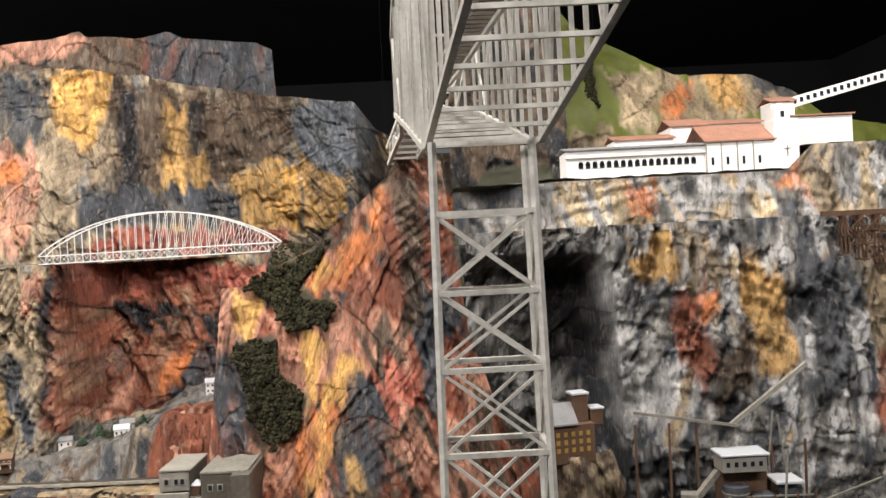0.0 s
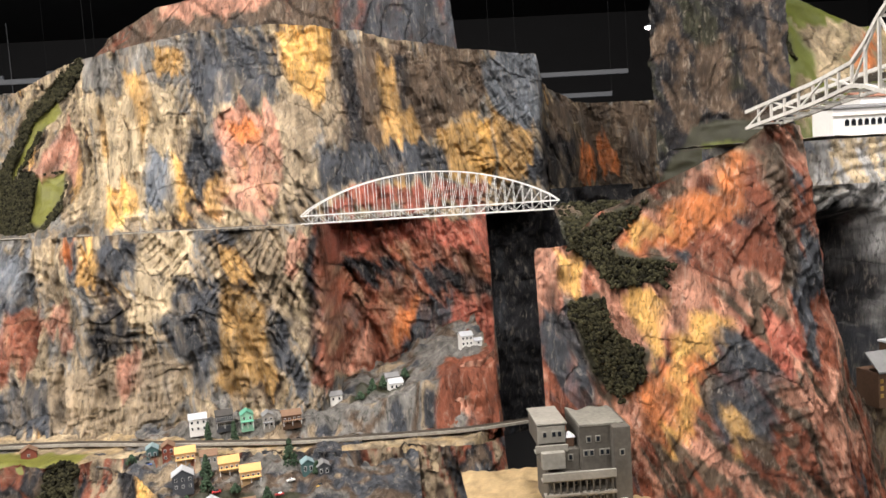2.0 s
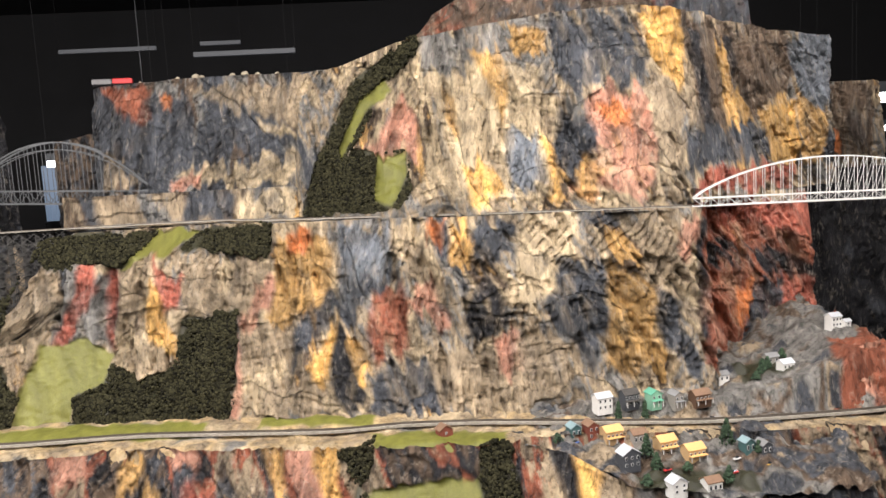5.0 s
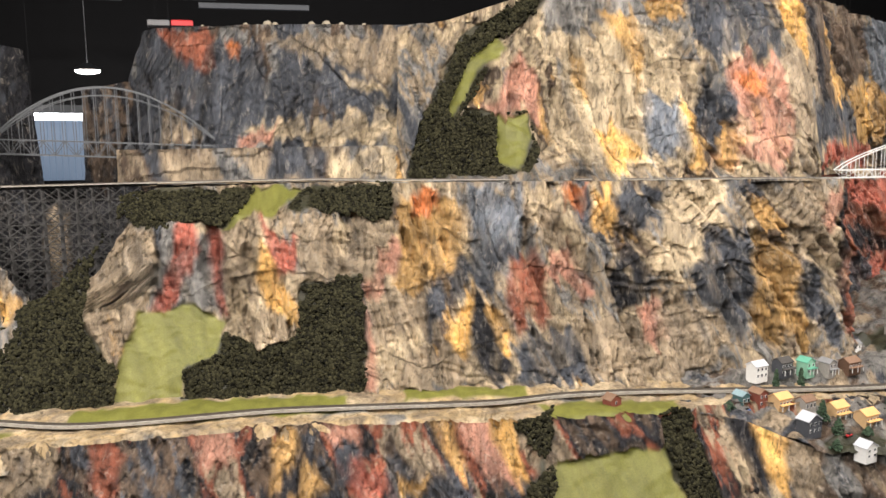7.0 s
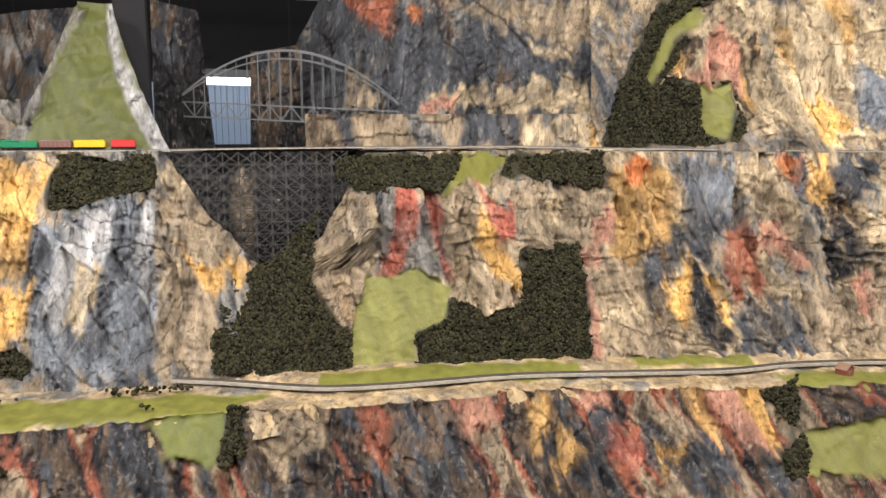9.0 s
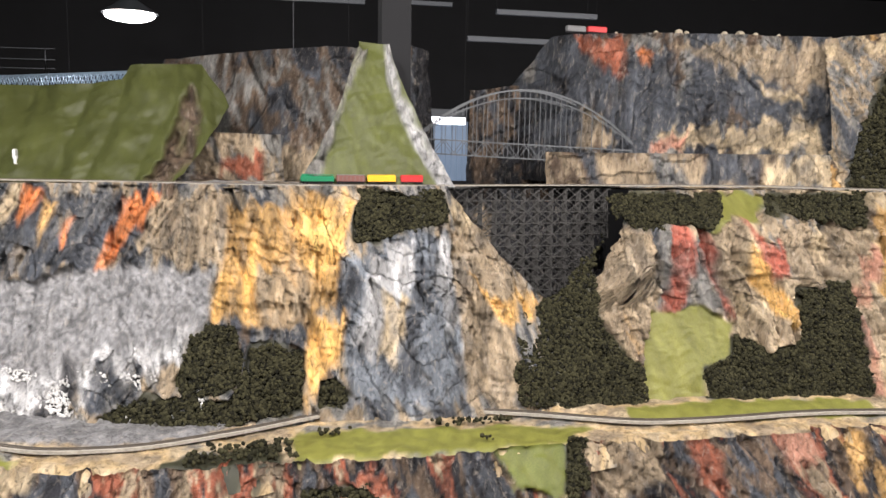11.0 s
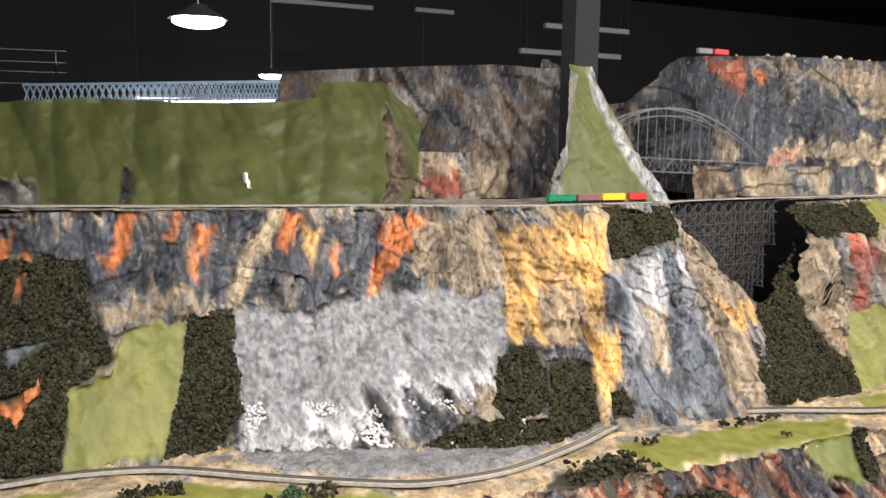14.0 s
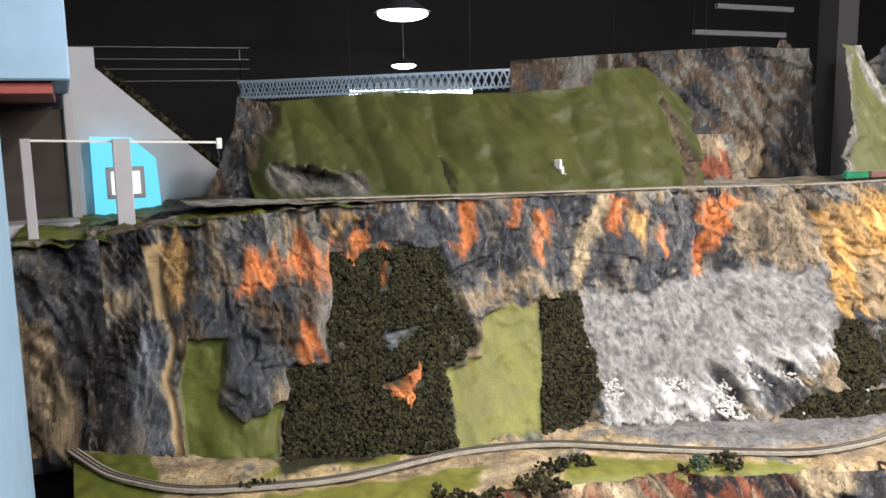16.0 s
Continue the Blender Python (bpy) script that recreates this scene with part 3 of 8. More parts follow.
dab("main_low", "black", (-4.38, 0.78), (-4.31, 0.78), (-4.28, 0.53), (-4.25, 0.44), (-4.29, 0.32), (-4.49, 0.3), (-4.45, 0.57))
dab("main_low", "yellow", (-4.32, 0.8), (-4.27, 0.75), (-4.21, 0.53), (-4.29, 0.5), (-4.33, 0.69))
dab("main_low", "rust", (-4.18, 0.94), (-3.98, 1.04), (-3.94, 0.84), (-4.02, 0.61), (-4.17, 0.56), (-4.23, 0.75))
dab("main_low", "tan", (-3.96, 1.28), (-3.79, 1.24), (-3.84, 1.07), (-3.94, 1.07))
dab("main_low", "pink", (-3.96, 0.94), (-3.81, 1.07), (-3.76, 0.9), (-3.72, 0.8), (-3.78, 0.73), (-3.9, 0.84))
dab("main_low", "orange", (-3.77, 1.38), (-3.71, 1.41), (-3.73, 1.21), (-3.79, 1.24))
dab("main_low", "yellow", (-3.68, 1.42), (-3.57, 1.42), (-3.56, 1.28), (-3.6, 1.17), (-3.68, 1.17))
dab("main_low", "slate", (-3.55, 1.38), (-3.28, 1.42), (-3.3, 1.21), (-3.4, 1.14), (-3.55, 1.14))
dab("main_low", "cream", (-3.28, 1.42), (-2.93, 1.45), (-2.95, 1.28), (-3.15, 0.9), (-3.23, 0.79), (-3.32, 0.93))
dab("main_low", "slate", (-4.18, 0.53), (-3.7, 0.6), (-3.75, 0.3), (-4.27, 0.29))
dab("main_low", "tan", (-3.87, 0.64), (-3.55, 0.66), (-3.43, 0.47), (-3.51, 0.29), (-3.79, 0.3))
dab("main_low", "black", (-3.58, 1), (-3.49, 1.11), (-3.38, 0.93), (-3.33, 0.76), (-3.57, 0.69), (-3.64, 0.87))
dab("main_low", "pink", (-3.47, 0.71), (-3.28, 0.72), (-3.29, 0.53), (-3.45, 0.5))
dab("main_low", "tan", (-3.26, 0.79), (-3.01, 0.66), (-3.04, 0.4), (-3.3, 0.31), (-3.41, 0.41))
dab("main_low", "slate", (-3.03, 1.17), (-2.79, 1.1), (-2.8, 0.72), (-2.94, 0.49), (-3, 0.69), (-3.16, 0.83))
dab("main_low", "slate", (-2.97, 1.45), (-2.55, 1.45), (-2.59, 1.38), (-2.87, 1.31))
dab("main_low", "ochre", (-2.77, 1.14), (-2.53, 0.96), (-2.51, 0.59), (-2.68, 0.46), (-2.84, 0.49), (-2.79, 0.79))
dab("main_low", "tan", (-2.55, 1.41), (-2.3, 1.41), (-2.34, 0.96), (-2.6, 1))
dab("main_low", "pink", (-2.34, 1.41), (-2.21, 1.37), (-2.33, 1.1), (-2.39, 1.13))
dab("main_low", "slate", (-2.53, 0.96), (-2.37, 0.93), (-2.41, 0.59), (-2.5, 0.65))
dab("main_low", "rust", (-2.22, 1.46), (-0.8, 1.31), (-1.16, 0.25), (-2.29, 0.53))
dab("main_low", "red", (-2.21, 1.43), (-1.12, 1.36), (-0.88, 1.09), (-1.56, 1.22), (-2.08, 1.19))
# Painted shadow below the red bulge of the gorge wall.
dab("main_low", "black", (-2.15, 1.2), (-1.82, 1.1), (-1.46, 1.02), (-0.86, 0.87), (-1.1, 0.8), (-1.52, 0.88), (-1.59, 1), (-1.95, 1))
dab("main_low", "orange", (-1.77, 0.8), (-1.6, 0.85), (-1.6, 0.75), (-1.76, 0.59), (-1.83, 0.64))
dab("main_low", "red", (-1.44, 0.82), (-1.1, 0.8), (-1.13, 0.5), (-1.4, 0.54))
dab("main_low", "slate", (-1.61, 0.82), (-1.36, 0.83), (-1.57, 0.49), (-1.77, 0.49))
dab("main_low", "pink", (-2.07, 0.6), (-1.94, 0.68), (-1.92, 0.54), (-2.05, 0.43), (-2.2, 0.6))
# Strip of shadow between cliff edge and red wall, painted black.
dab("main_low", "black", (-2.24, 1.4), (-2.18, 1.38), (-2.24, 0.67), (-2.3, 0.68))
dab("main_low", "forest", (-7.14, 0.67), (-6.98, 0.74), (-6.78, 0.84), (-6.57, 1.04), (-6.44, 1.19), (-6.55, 1.03), (-6.58, 0.67), (-6.47, 0.52), (-6.39, 0.47), (-6.42, 0.27), (-7.13, 0.3))
dab("main_low", "forest", (-6.05, 0.47), (-5.81, 0.63), (-5.63, 0.53), (-5.42, 0.58), (-5.37, 0.85), (-5.02, 0.91), (-5.06, 0.59), (-5.08, 0.21), (-6.07, 0.24))
dab("main_low", "forest", (-6.4, 1.38), (-5.6, 1.39), (-5.71, 1.25), (-5.81, 1.19), (-5.94, 1.22), (-6.25, 1.17), (-6.4, 1.27))
dab("main_low", "forest", (-5.32, 1.38), (-4.79, 1.42), (-4.84, 1.2), (-5.1, 1.25), (-5.26, 1.27), (-5.44, 1.24))
dab("main_low", "lime", (-6.28, 0.75), (-5.98, 0.77), (-5.8, 0.69), (-5.85, 0.52), (-6.05, 0.44), (-6.08, 0.25), (-6.42, 0.27), (-6.37, 0.49))
dab("main_low", "lime", (-5.6, 1.39), (-5.29, 1.39), (-5.38, 1.32), (-5.51, 1.23), (-5.6, 1.26), (-5.73, 1.19), (-5.81, 1.19), (-5.7, 1.28))
dab("main_up", "grey", (-3.78, 2.6), (-3.4, 2.66), (-2.97, 2.66), (-3, 2.2), (-3.45, 2.32), (-3.75, 2.28))
dab("main_up", "cream", (-3.68, 2.35), (-3.05, 2.31), (-3.03, 1.5), (-3.32, 1.44), (-3.62, 1.49), (-3.82, 1.57), (-3.67, 1.93))
dab("main_up", "slate", (-2.97, 2.66), (-2.47, 2.6), (-2.36, 2.41), (-2.39, 2.19), (-2.64, 2.19), (-2.85, 2.17), (-2.97, 2.27))
dab("main_up", "tan", (-2.37, 2.23), (-2.14, 2.19), (-2.24, 1.45), (-2.41, 1.46), (-2.39, 1.81))
dab("main_up", "yellow", (-2.39, 2.66), (-2.06, 2.66), (-2.1, 2.41), (-2.18, 2.17), (-2.3, 2.22), (-2.36, 2.45))
dab("main_up", "pink", (-2.79, 2.1), (-2.64, 2.17), (-2.4, 2.1), (-2.39, 1.81), (-2.42, 1.57), (-2.55, 1.47), (-2.76, 1.52), (-2.93, 1.56), (-2.74, 1.72), (-2.8, 1.9))
dab("main_up", "orange", (-2.72, 2.04), (-2.51, 2.06), (-2.52, 1.85), (-2.63, 1.89))
dab("main_up", "slate", (-2.97, 2.02), (-2.79, 1.99), (-2.73, 1.83), (-2.88, 1.66), (-3.01, 1.69))
dab("main_up", "ochre", (-3.64, 2.27), (-3.58, 2.2), (-3.55, 1.92), (-3.61, 2))
dab("main_up", "ochre", (-3.45, 2.44), (-3.29, 2.42), (-3.22, 2.22), (-3.27, 2.01), (-3.29, 1.94), (-3.34, 2.09))
dab("main_up", "yellow", (-3.07, 1.92), (-2.98, 1.81), (-3.02, 1.5), (-3.07, 1.47), (-3.04, 1.74))
dab("main_up", "yellow", (-3.54, 1.73), (-3.44, 1.76), (-3.32, 1.58), (-3.36, 1.46), (-3.53, 1.49))
dab("main_up", "ochre", (-2.81, 1.73), (-2.67, 1.68), (-2.76, 1.52), (-2.89, 1.56))
dab("main_up", "blue", (-3.27, 1.9), (-3.09, 1.89), (-3.08, 1.64), (-3.18, 1.51), (-3.29, 1.55))
dab("main_up", "ochre", (-3.21, 2.56), (-3, 2.55), (-3.02, 2.38), (-3.17, 2.4))
dab("main_up", "brown", (-2.1, 2.62), (-1.92, 2.61), (-2.02, 1.97), (-2.13, 1.9), (-2.14, 2.15))
dab("main_up", "brown", (-1.72, 2.54), (-1.19, 2.52), (-1.19, 2.07), (-1.48, 1.99), (-1.71, 2.15))
dab("main_up", "black", (-1.91, 2.59), (-1.78, 2.58), (-1.84, 1.96), (-1.76, 1.7), (-1.95, 1.67), (-2.18, 1.69), (-2.05, 1.93))
dab("main_up", "slate", (-2.17, 1.9), (-1.9, 1.81), (-1.41, 1.83), (-1.38, 1.65), (-1.79, 1.66), (-2.15, 1.65))
dab("main_up", "ochre", (-1.79, 2.42), (-1.72, 2.4), (-1.74, 2.09), (-1.6, 1.96), (-1.63, 1.88), (-1.83, 1.87), (-1.83, 2.07))
dab("main_up", "ochre", (-1.39, 1.99), (-1.1, 1.94), (-1.03, 1.69), (-1.18, 1.62), (-1.38, 1.67))
dab("main_up", "yellow", (-1.16, 1.86), (-1.06, 1.86), (-1.06, 1.67), (-1.18, 1.7))
dab("main_up", "ochre", (-1.2, 2.15), (-1.08, 2.15), (-1.1, 1.98), (-1.22, 1.99))
dab("main_up", "ochre", (-0.98, 2.13), (-0.67, 1.97), (-0.72, 1.63), (-0.94, 1.6))
dab("main_up", "blue", (-1.09, 2.53), (-0.32, 2.6), (-0.58, 2.01), (-0.79, 2.02), (-0.98, 2.19))
dab("main_up", "black", (-1, 2.02), (-0.95, 1.6), (-1.06, 1.65))
dab("main_up", "red", (-2.07, 1.63), (-1.04, 1.61), (-1.06, 1.44), (-2.17, 1.47))
dab("main_up", "brown", (-0.28, 2.29), (1.03, 2.32), (0.91, 1.41), (-0.61, 1.53))
dab("main_up", "black", (-0.57, 1.97), (-0.03, 1.97), (0.04, 1.47), (-0.61, 1.53))
dab("main_up", "orange", (0.06, 1.89), (0.24, 1.87), (0.22, 1.48), (-0, 1.53))
dab("main_up", "orange", (0.38, 2.03), (0.51, 1.71), (0.49, 1.55), (0.33, 1.56), (0.29, 1.84))
dab("main_up", "brown", (-2.08, 2.63), (-1.04, 2.62), (-1.01, 2.24), (-1.34, 1.99), (-1.66, 1.91), (-2.02, 1.9))
dab("main_up", "tan", (-2.15, 2.39), (-2.03, 2.32), (-2.03, 1.9), (-2.13, 1.94))
dab("main_up", "black", (-2.03, 2.55), (-1.91, 2.56), (-1.9, 1.9), (-2, 1.9))
dab("main_up", "black", (-1.66, 2.52), (-1.57, 2.51), (-1.59, 2.1), (-1.65, 2.14))
dab("main_up", "slate", (-2.12, 1.85), (-1.75, 1.91), (-1.36, 1.89), (-1.34, 1.69), (-2.09, 1.68))
dab("main_up", "ochre", (-1.77, 2.45), (-1.67, 2.49), (-1.62, 2.02), (-1.66, 1.89), (-1.76, 1.91))
dab("main_up", "ochre", (-1.62, 2.14), (-1.56, 2.12), (-1.5, 1.89), (-1.61, 1.89))
dab("main_up", "ochre", (-1.35, 1.99), (-1.16, 2.01), (-1.17, 1.66), (-1.31, 1.67))
dab("main_up", "yellow", (-1.16, 2.03), (-0.99, 2.07), (-0.99, 1.62), (-1.13, 1.62))
dab("main_up", "blue", (-0.98, 2.5), (-0.62, 2.51), (-0.62, 2.08), (-0.86, 2.03))
dab("main_up", "ochre", (-0.86, 1.99), (-0.62, 2.03), (-0.65, 1.73), (-0.79, 1.69))
dab("main_up", "yellow", (-2.31, 2.63), (-2.06, 2.64), (-2.09, 2.28), (-2.19, 2.12), (-2.26, 2.38))
dab("main_up", "forest", (-3.98, 2.51), (-3.82, 2.61), (-3.74, 2.56), (-3.99, 2.31), (-4.33, 1.75), (-4.25, 1.86), (-3.86, 1.84), (-3.9, 1.55), (-3.98, 1.45), (-4.63, 1.42), (-4.54, 1.75), (-4.24, 2.3))
dab("main_up", "lime", (-3.99, 2.36), (-3.97, 2.27), (-4.16, 2.09), (-4.33, 1.8), (-4.36, 1.88), (-4.2, 2.19))
dab("main_up", "lime", (-4.1, 1.83), (-3.88, 1.84), (-3.9, 1.66), (-4.02, 1.46), (-4.13, 1.52))
dab("main_up", "pink", (-3.91, 2.31), (-3.84, 2.11), (-3.8, 1.76), (-3.88, 1.77), (-3.91, 1.86), (-4.18, 1.82), (-4, 2.04))
dab("board", "brown", (-3.3, 3.69), (-2.03, 3.65), (-2.05, 2.73), (-3.01, 2.79), (-3.53, 2.68))
dab("board", "pink", (-3.23, 3.03), (-2.75, 3.16), (-2.43, 3.1), (-2.6, 2.91), (-2.85, 2.86), (-3.28, 2.89))
dab("board", "slate", (-2.07, 3.64), (-1.08, 3.73), (-1.11, 2.57), (-2.01, 2.69))
dab("block", "tan", (-5.51, 2.39), (-4.88, 2.39), (-4.25, 2.48), (-4.12, 2.52), (-4.35, 2.19), (-4.67, 2.11), (-5.19, 2.19))
dab("block", "slate", (-5.86, 2.38), (-5.52, 2.31), (-5.46, 2.04), (-5.66, 1.8), (-5.9, 1.72), (-6.19, 1.76), (-6.2, 2.3))
dab("block", "rust", (-6.21, 2.45), (-5.85, 2.46), (-5.85, 2.19), (-5.93, 2.15), (-6.05, 2.3))
dab("block", "orange", (-5.74, 2.43), (-5.65, 2.39), (-5.67, 2.27), (-5.73, 2.31))
dab("block", "slate", (-5.19, 2.19), (-4.67, 2.07), (-4.44, 2.11), (-4.53, 1.96), (-4.87, 1.9), (-5.28, 1.94), (-5.45, 2.11))
dab("block", "cream", (-4.97, 2.11), (-4.67, 2.07), (-4.68, 2), (-4.94, 2.02))
dab("block", "cream", (-5.14, 1.8), (-4.57, 1.9), (-4.57, 1.64), (-5.52, 1.64), (-5.62, 1.8))
dab("block", "tan", (-6.18, 1.95), (-5.93, 1.72), (-5.98, 1.64), (-6.2, 1.65))
dab("block", "pink", (-5.66, 1.74), (-5.44, 1.76), (-5.48, 1.64), (-5.67, 1.64))
dab("band", "slate", (-5.5, 1.63), (-5.14, 1.61), (-5.15, 1.39), (-5.51, 1.39))
dab("band", "tan", (-6.21, 1.62), (-5.89, 1.61), (-5.91, 1.39), (-6.19, 1.4))
dab("band", "cream", (-5.11, 1.61), (-4.65, 1.61), (-4.66, 1.39), (-5.12, 1.39))
dab("left_low", "slate", (-11.09, 1.39), (-9.02, 1.4), (-9.11, 1.07), (-9.36, 0.95), (-10.06, 0.93), (-10.24, 1.05), (-10.66, 1.03), (-11.08, 1.21))
dab("left_low", "tan", (-9.02, 1.4), (-8.59, 1.4), (-8.62, 1.07), (-8.83, 1.02), (-9.11, 1.07))
dab("left_low", "ochre", (-8.63, 1.34), (-8.28, 1.36), (-7.95, 1.35), (-7.98, 1.17), (-8.09, 0.87), (-8.18, 0.82), (-8.26, 0.71), (-8.55, 0.74), (-8.7, 0.78), (-8.66, 1.07))
dab("left_low", "tan", (-8.5, 1.01), (-8.21, 1), (-8.25, 0.71), (-8.45, 0.73))
dab("left_low", "yellow", (-8.26, 1.27), (-7.95, 1.32), (-7.98, 1.17), (-8.08, 0.99), (-8.24, 1.03))
dab("left_low", "yellow", (-8.52, 1.18), (-8.47, 1.18), (-8.51, 0.84), (-8.59, 0.88))
dab("left_low", "yellow", (-8.7, 0.86), (-8.59, 1.04), (-8.56, 1.01), (-8.66, 0.77), (-8.72, 0.75))
dab("left_low", "yellow", (-8.22, 0.78), (-8.02, 0.79), (-8.05, 0.65), (-8.14, 0.48), (-8.21, 0.3), (-8.25, 0.33), (-8.25, 0.57))
dab("left_low", "orange", (-10.5, 1.39), (-10.41, 1.4), (-10.51, 1.2), (-10.64, 1.17))
dab("left_low", "orange", (-10.25, 1.43), (-10.19, 1.42), (-10.28, 1.29), (-10.33, 1.29))
dab("left_low", "orange", (-10.2, 1.23), (-10.07, 1.26), (-10.14, 1.11), (-10.22, 1.11))
dab("left_low", "orange", (-9.74, 1.36), (-9.61, 1.36), (-9.73, 1.16), (-9.76, 1.19))
dab("left_low", "orange", (-9.48, 1.25), (-9.43, 1.28), (-9.49, 1.07), (-9.52, 1.07))
dab("left_low", "ochre", (-9.61, 1.34), (-9.52, 1.37), (-9.56, 1.22), (-9.62, 1.16))
dab("left_low", "orange", (-9.17, 1.4), (-9, 1.41), (-9.09, 1.22), (-9.19, 1.09), (-9.27, 0.95), (-9.34, 0.96), (-9.28, 1.12), (-9.21, 1.24))
dab("left_low", "cream", (-9.8, 1.39), (-9.72, 1.41), (-9.76, 1.25), (-9.9, 1.11), (-10, 0.93), (-10.07, 0.96), (-9.99, 1.17), (-9.86, 1.26))
dab("left_low", "tan", (-7.39, 1.17), (-7.21, 1.26), (-6.96, 0.8), (-7.11, 0.59), (-7.03, 0.31), (-7.43, 0.33), (-7.46, 0.67))
dab("left_low", "blue", (-8.05, 0.99), (-7.78, 1.16), (-7.39, 1.17), (-7.43, 0.9), (-7.39, 0.56), (-7.44, 0.34), (-8.05, 0.33), (-8.03, 0.64))
dab("left_low", "pale", (-7.87, 1.04), (-7.65, 1.12), (-7.63, 0.91), (-7.84, 0.58), (-8, 0.59))
dab("left_low", "cream", (-7.81, 0.86), (-7.66, 0.8), (-7.76, 0.52), (-7.86, 0.55))
dab("left_low", "white", (-7.69, 1.09), (-7.62, 1.11), (-7.73, 0.8), (-7.76, 0.86))
dab("left_low", "slate", (-7.6, 1.03), (-7.55, 0.97), (-7.69, 0.41), (-7.77, 0.41))
dab("left_low", "slate", (-8.02, 0.96), (-7.93, 0.93), (-7.95, 0.81), (-8.05, 0.82))
dab("left_low", "pale", (-7.47, 1.15), (-7.4, 1.14), (-7.48, 0.62), (-7.51, 0.79))
dab("left_low", "yellow", (-7.32, 0.95), (-7.22, 0.83), (-7.15, 0.67), (-7.05, 0.64), (-7.06, 0.75), (-7.23, 0.89))
dab("left_low", "yellow", (-7.03, 0.84), (-6.88, 0.79), (-6.97, 0.7), (-7.06, 0.75))
dab("left_low", "cream", (-7.41, 1.38), (-7.22, 1.35), (-7.13, 1.22), (-7.29, 1.2))
dab("left_low", "scree", (-10.04, 0.89), (-8.72, 1.01), (-8.72, 0.75), (-8.85, 0.64), (-9.01, 0.51), (-9.35, 0.52), (-9.43, 0.28), (-10.13, 0.28), (-10.05, 0.46))
dab("left_low", "white", (-10.13, 0.28), (-10.04, 0.36), (-9.47, 0.45), (-9.47, 0.37), (-9.65, 0.28))
dab("left_low", "white", (-9.36, 0.52), (-9.02, 0.63), (-8.83, 0.67), (-8.89, 0.59), (-9.18, 0.5), (-9.36, 0.36))
dab("left_low", "slate", (-9.35, 0.5), (-9.04, 0.52), (-9.06, 0.38), (-9.31, 0.37))
dab("left_low", "black", (-9.46, 0.52), (-9.37, 0.52), (-9.38, 0.36), (-9.46, 0.35), (-9.65, 0.26), (-9.43, 0.24))
dab("left_low", "forest", (-7.92, 1.41), (-7.42, 1.4), (-7.4, 1.24), (-7.71, 1.16), (-7.96, 1.12))
dab("left_low", "forest", (-8.85, 0.62), (-8.74, 0.74), (-8.6, 0.73), (-8.55, 0.58), (-8.6, 0.43), (-8.84, 0.42), (-8.91, 0.49))
dab("left_low", "forest", (-8.51, 0.63), (-8.4, 0.65), (-8.25, 0.57), (-8.26, 0.33), (-8.5, 0.29), (-8.62, 0.35))
dab("left_low", "forest", (-8.17, 0.43), (-8.1, 0.46), (-8.03, 0.4), (-8.07, 0.31), (-8.19, 0.31))
dab("left_low", "forest", (-9.26, 0.33), (-8.86, 0.43), (-8.61, 0.38), (-8.54, 0.28), (-9.21, 0.27))
dab("left_low", "forest", (-10.24, 0.91), (-10.04, 0.92), (-10.05, 0.46), (-10.16, 0.31), (-10.46, 0.27), (-10.33, 0.57))
dab("left_low", "slate", (-11.97, 1), (-11.46, 1.03), (-11.45, 0.82), (-11.58, 0.65), (-11.68, 0.54), (-11.87, 0.47), (-11.85, 0.69), (-11.96, 0.84))
dab("left_low", "brown", (-11.72, 0.97), (-11.37, 0.92), (-11.39, 0.67), (-11.5, 0.67), (-11.71, 0.86))
dab("left_low", "sand", (-12.16, 1.23), (-12.07, 1.23), (-12.07, 0.99), (-12.07, 0.19), (-12.11, 0.19), (-12.13, 0.89))
dab("left_low", "ochre", (-12.07, 1.23), (-11.94, 1.21), (-11.99, 0.94), (-12.06, 0.89))
dab("left_low", "green", (-12.02, 0.79), (-11.83, 0.79), (-11.89, 0.49), (-11.8, 0.45), (-11.6, 0.53), (-11.67, 0.27), (-12.07, 0.17))
dab("left_low", "blue", (-12.24, 0.88), (-12.09, 0.84), (-12.13, 0.27), (-12.28, 0.23))
# Black stands for the shade inside the deep cleft at the end.
dab("left_low", "black", (-12.44, 0.65), (-12.25, 0.99), (-12.21, 0.89), (-12.3, 0.26), (-12.42, 0.3))
dab("left_low", "forest", (-11.29, 1.16), (-11.09, 1.18), (-10.71, 1.18), (-10.71, 0.94), (-10.62, 0.72), (-10.8, 0.6), (-10.89, 0.29), (-11.67, 0.28), (-11.57, 0.65), (-11.37, 0.67))
dab("left_low", "lime", (-10.57, 0.85), (-10.26, 0.89), (-10.3, 0.64), (-10.42, 0.3), (-10.87, 0.29), (-10.82, 0.61), (-10.64, 0.67))
dab("left_low", "orange", (-11.55, 1.2), (-11.45, 1.19), (-11.5, 1.09), (-11.69, 0.97), (-11.75, 1), (-11.66, 1.12))
dab("left_low", "orange", (-11.47, 1.14), (-11.35, 1.27), (-11.24, 1.18), (-11.34, 1.08), (-11.39, 0.95), (-11.46, 0.98))
dab("left_low", "orange", (-11.13, 1.26), (-11.03, 1.29), (-11.07, 1.18), (-11.16, 1.12), (-11.21, 1.15))
dab("left_low", "ochre", (-11.27, 1.32), (-11.1, 1.37), (-11.12, 1.3), (-11.24, 1.28))
dab("left_low", "orange", (-11.01, 1.12), (-10.96, 1.13), (-11, 0.98), (-11.07, 0.96))
dab("left_low", "orange", (-11.48, 0.8), (-11.4, 0.77), (-11.37, 0.67), (-11.49, 0.67))
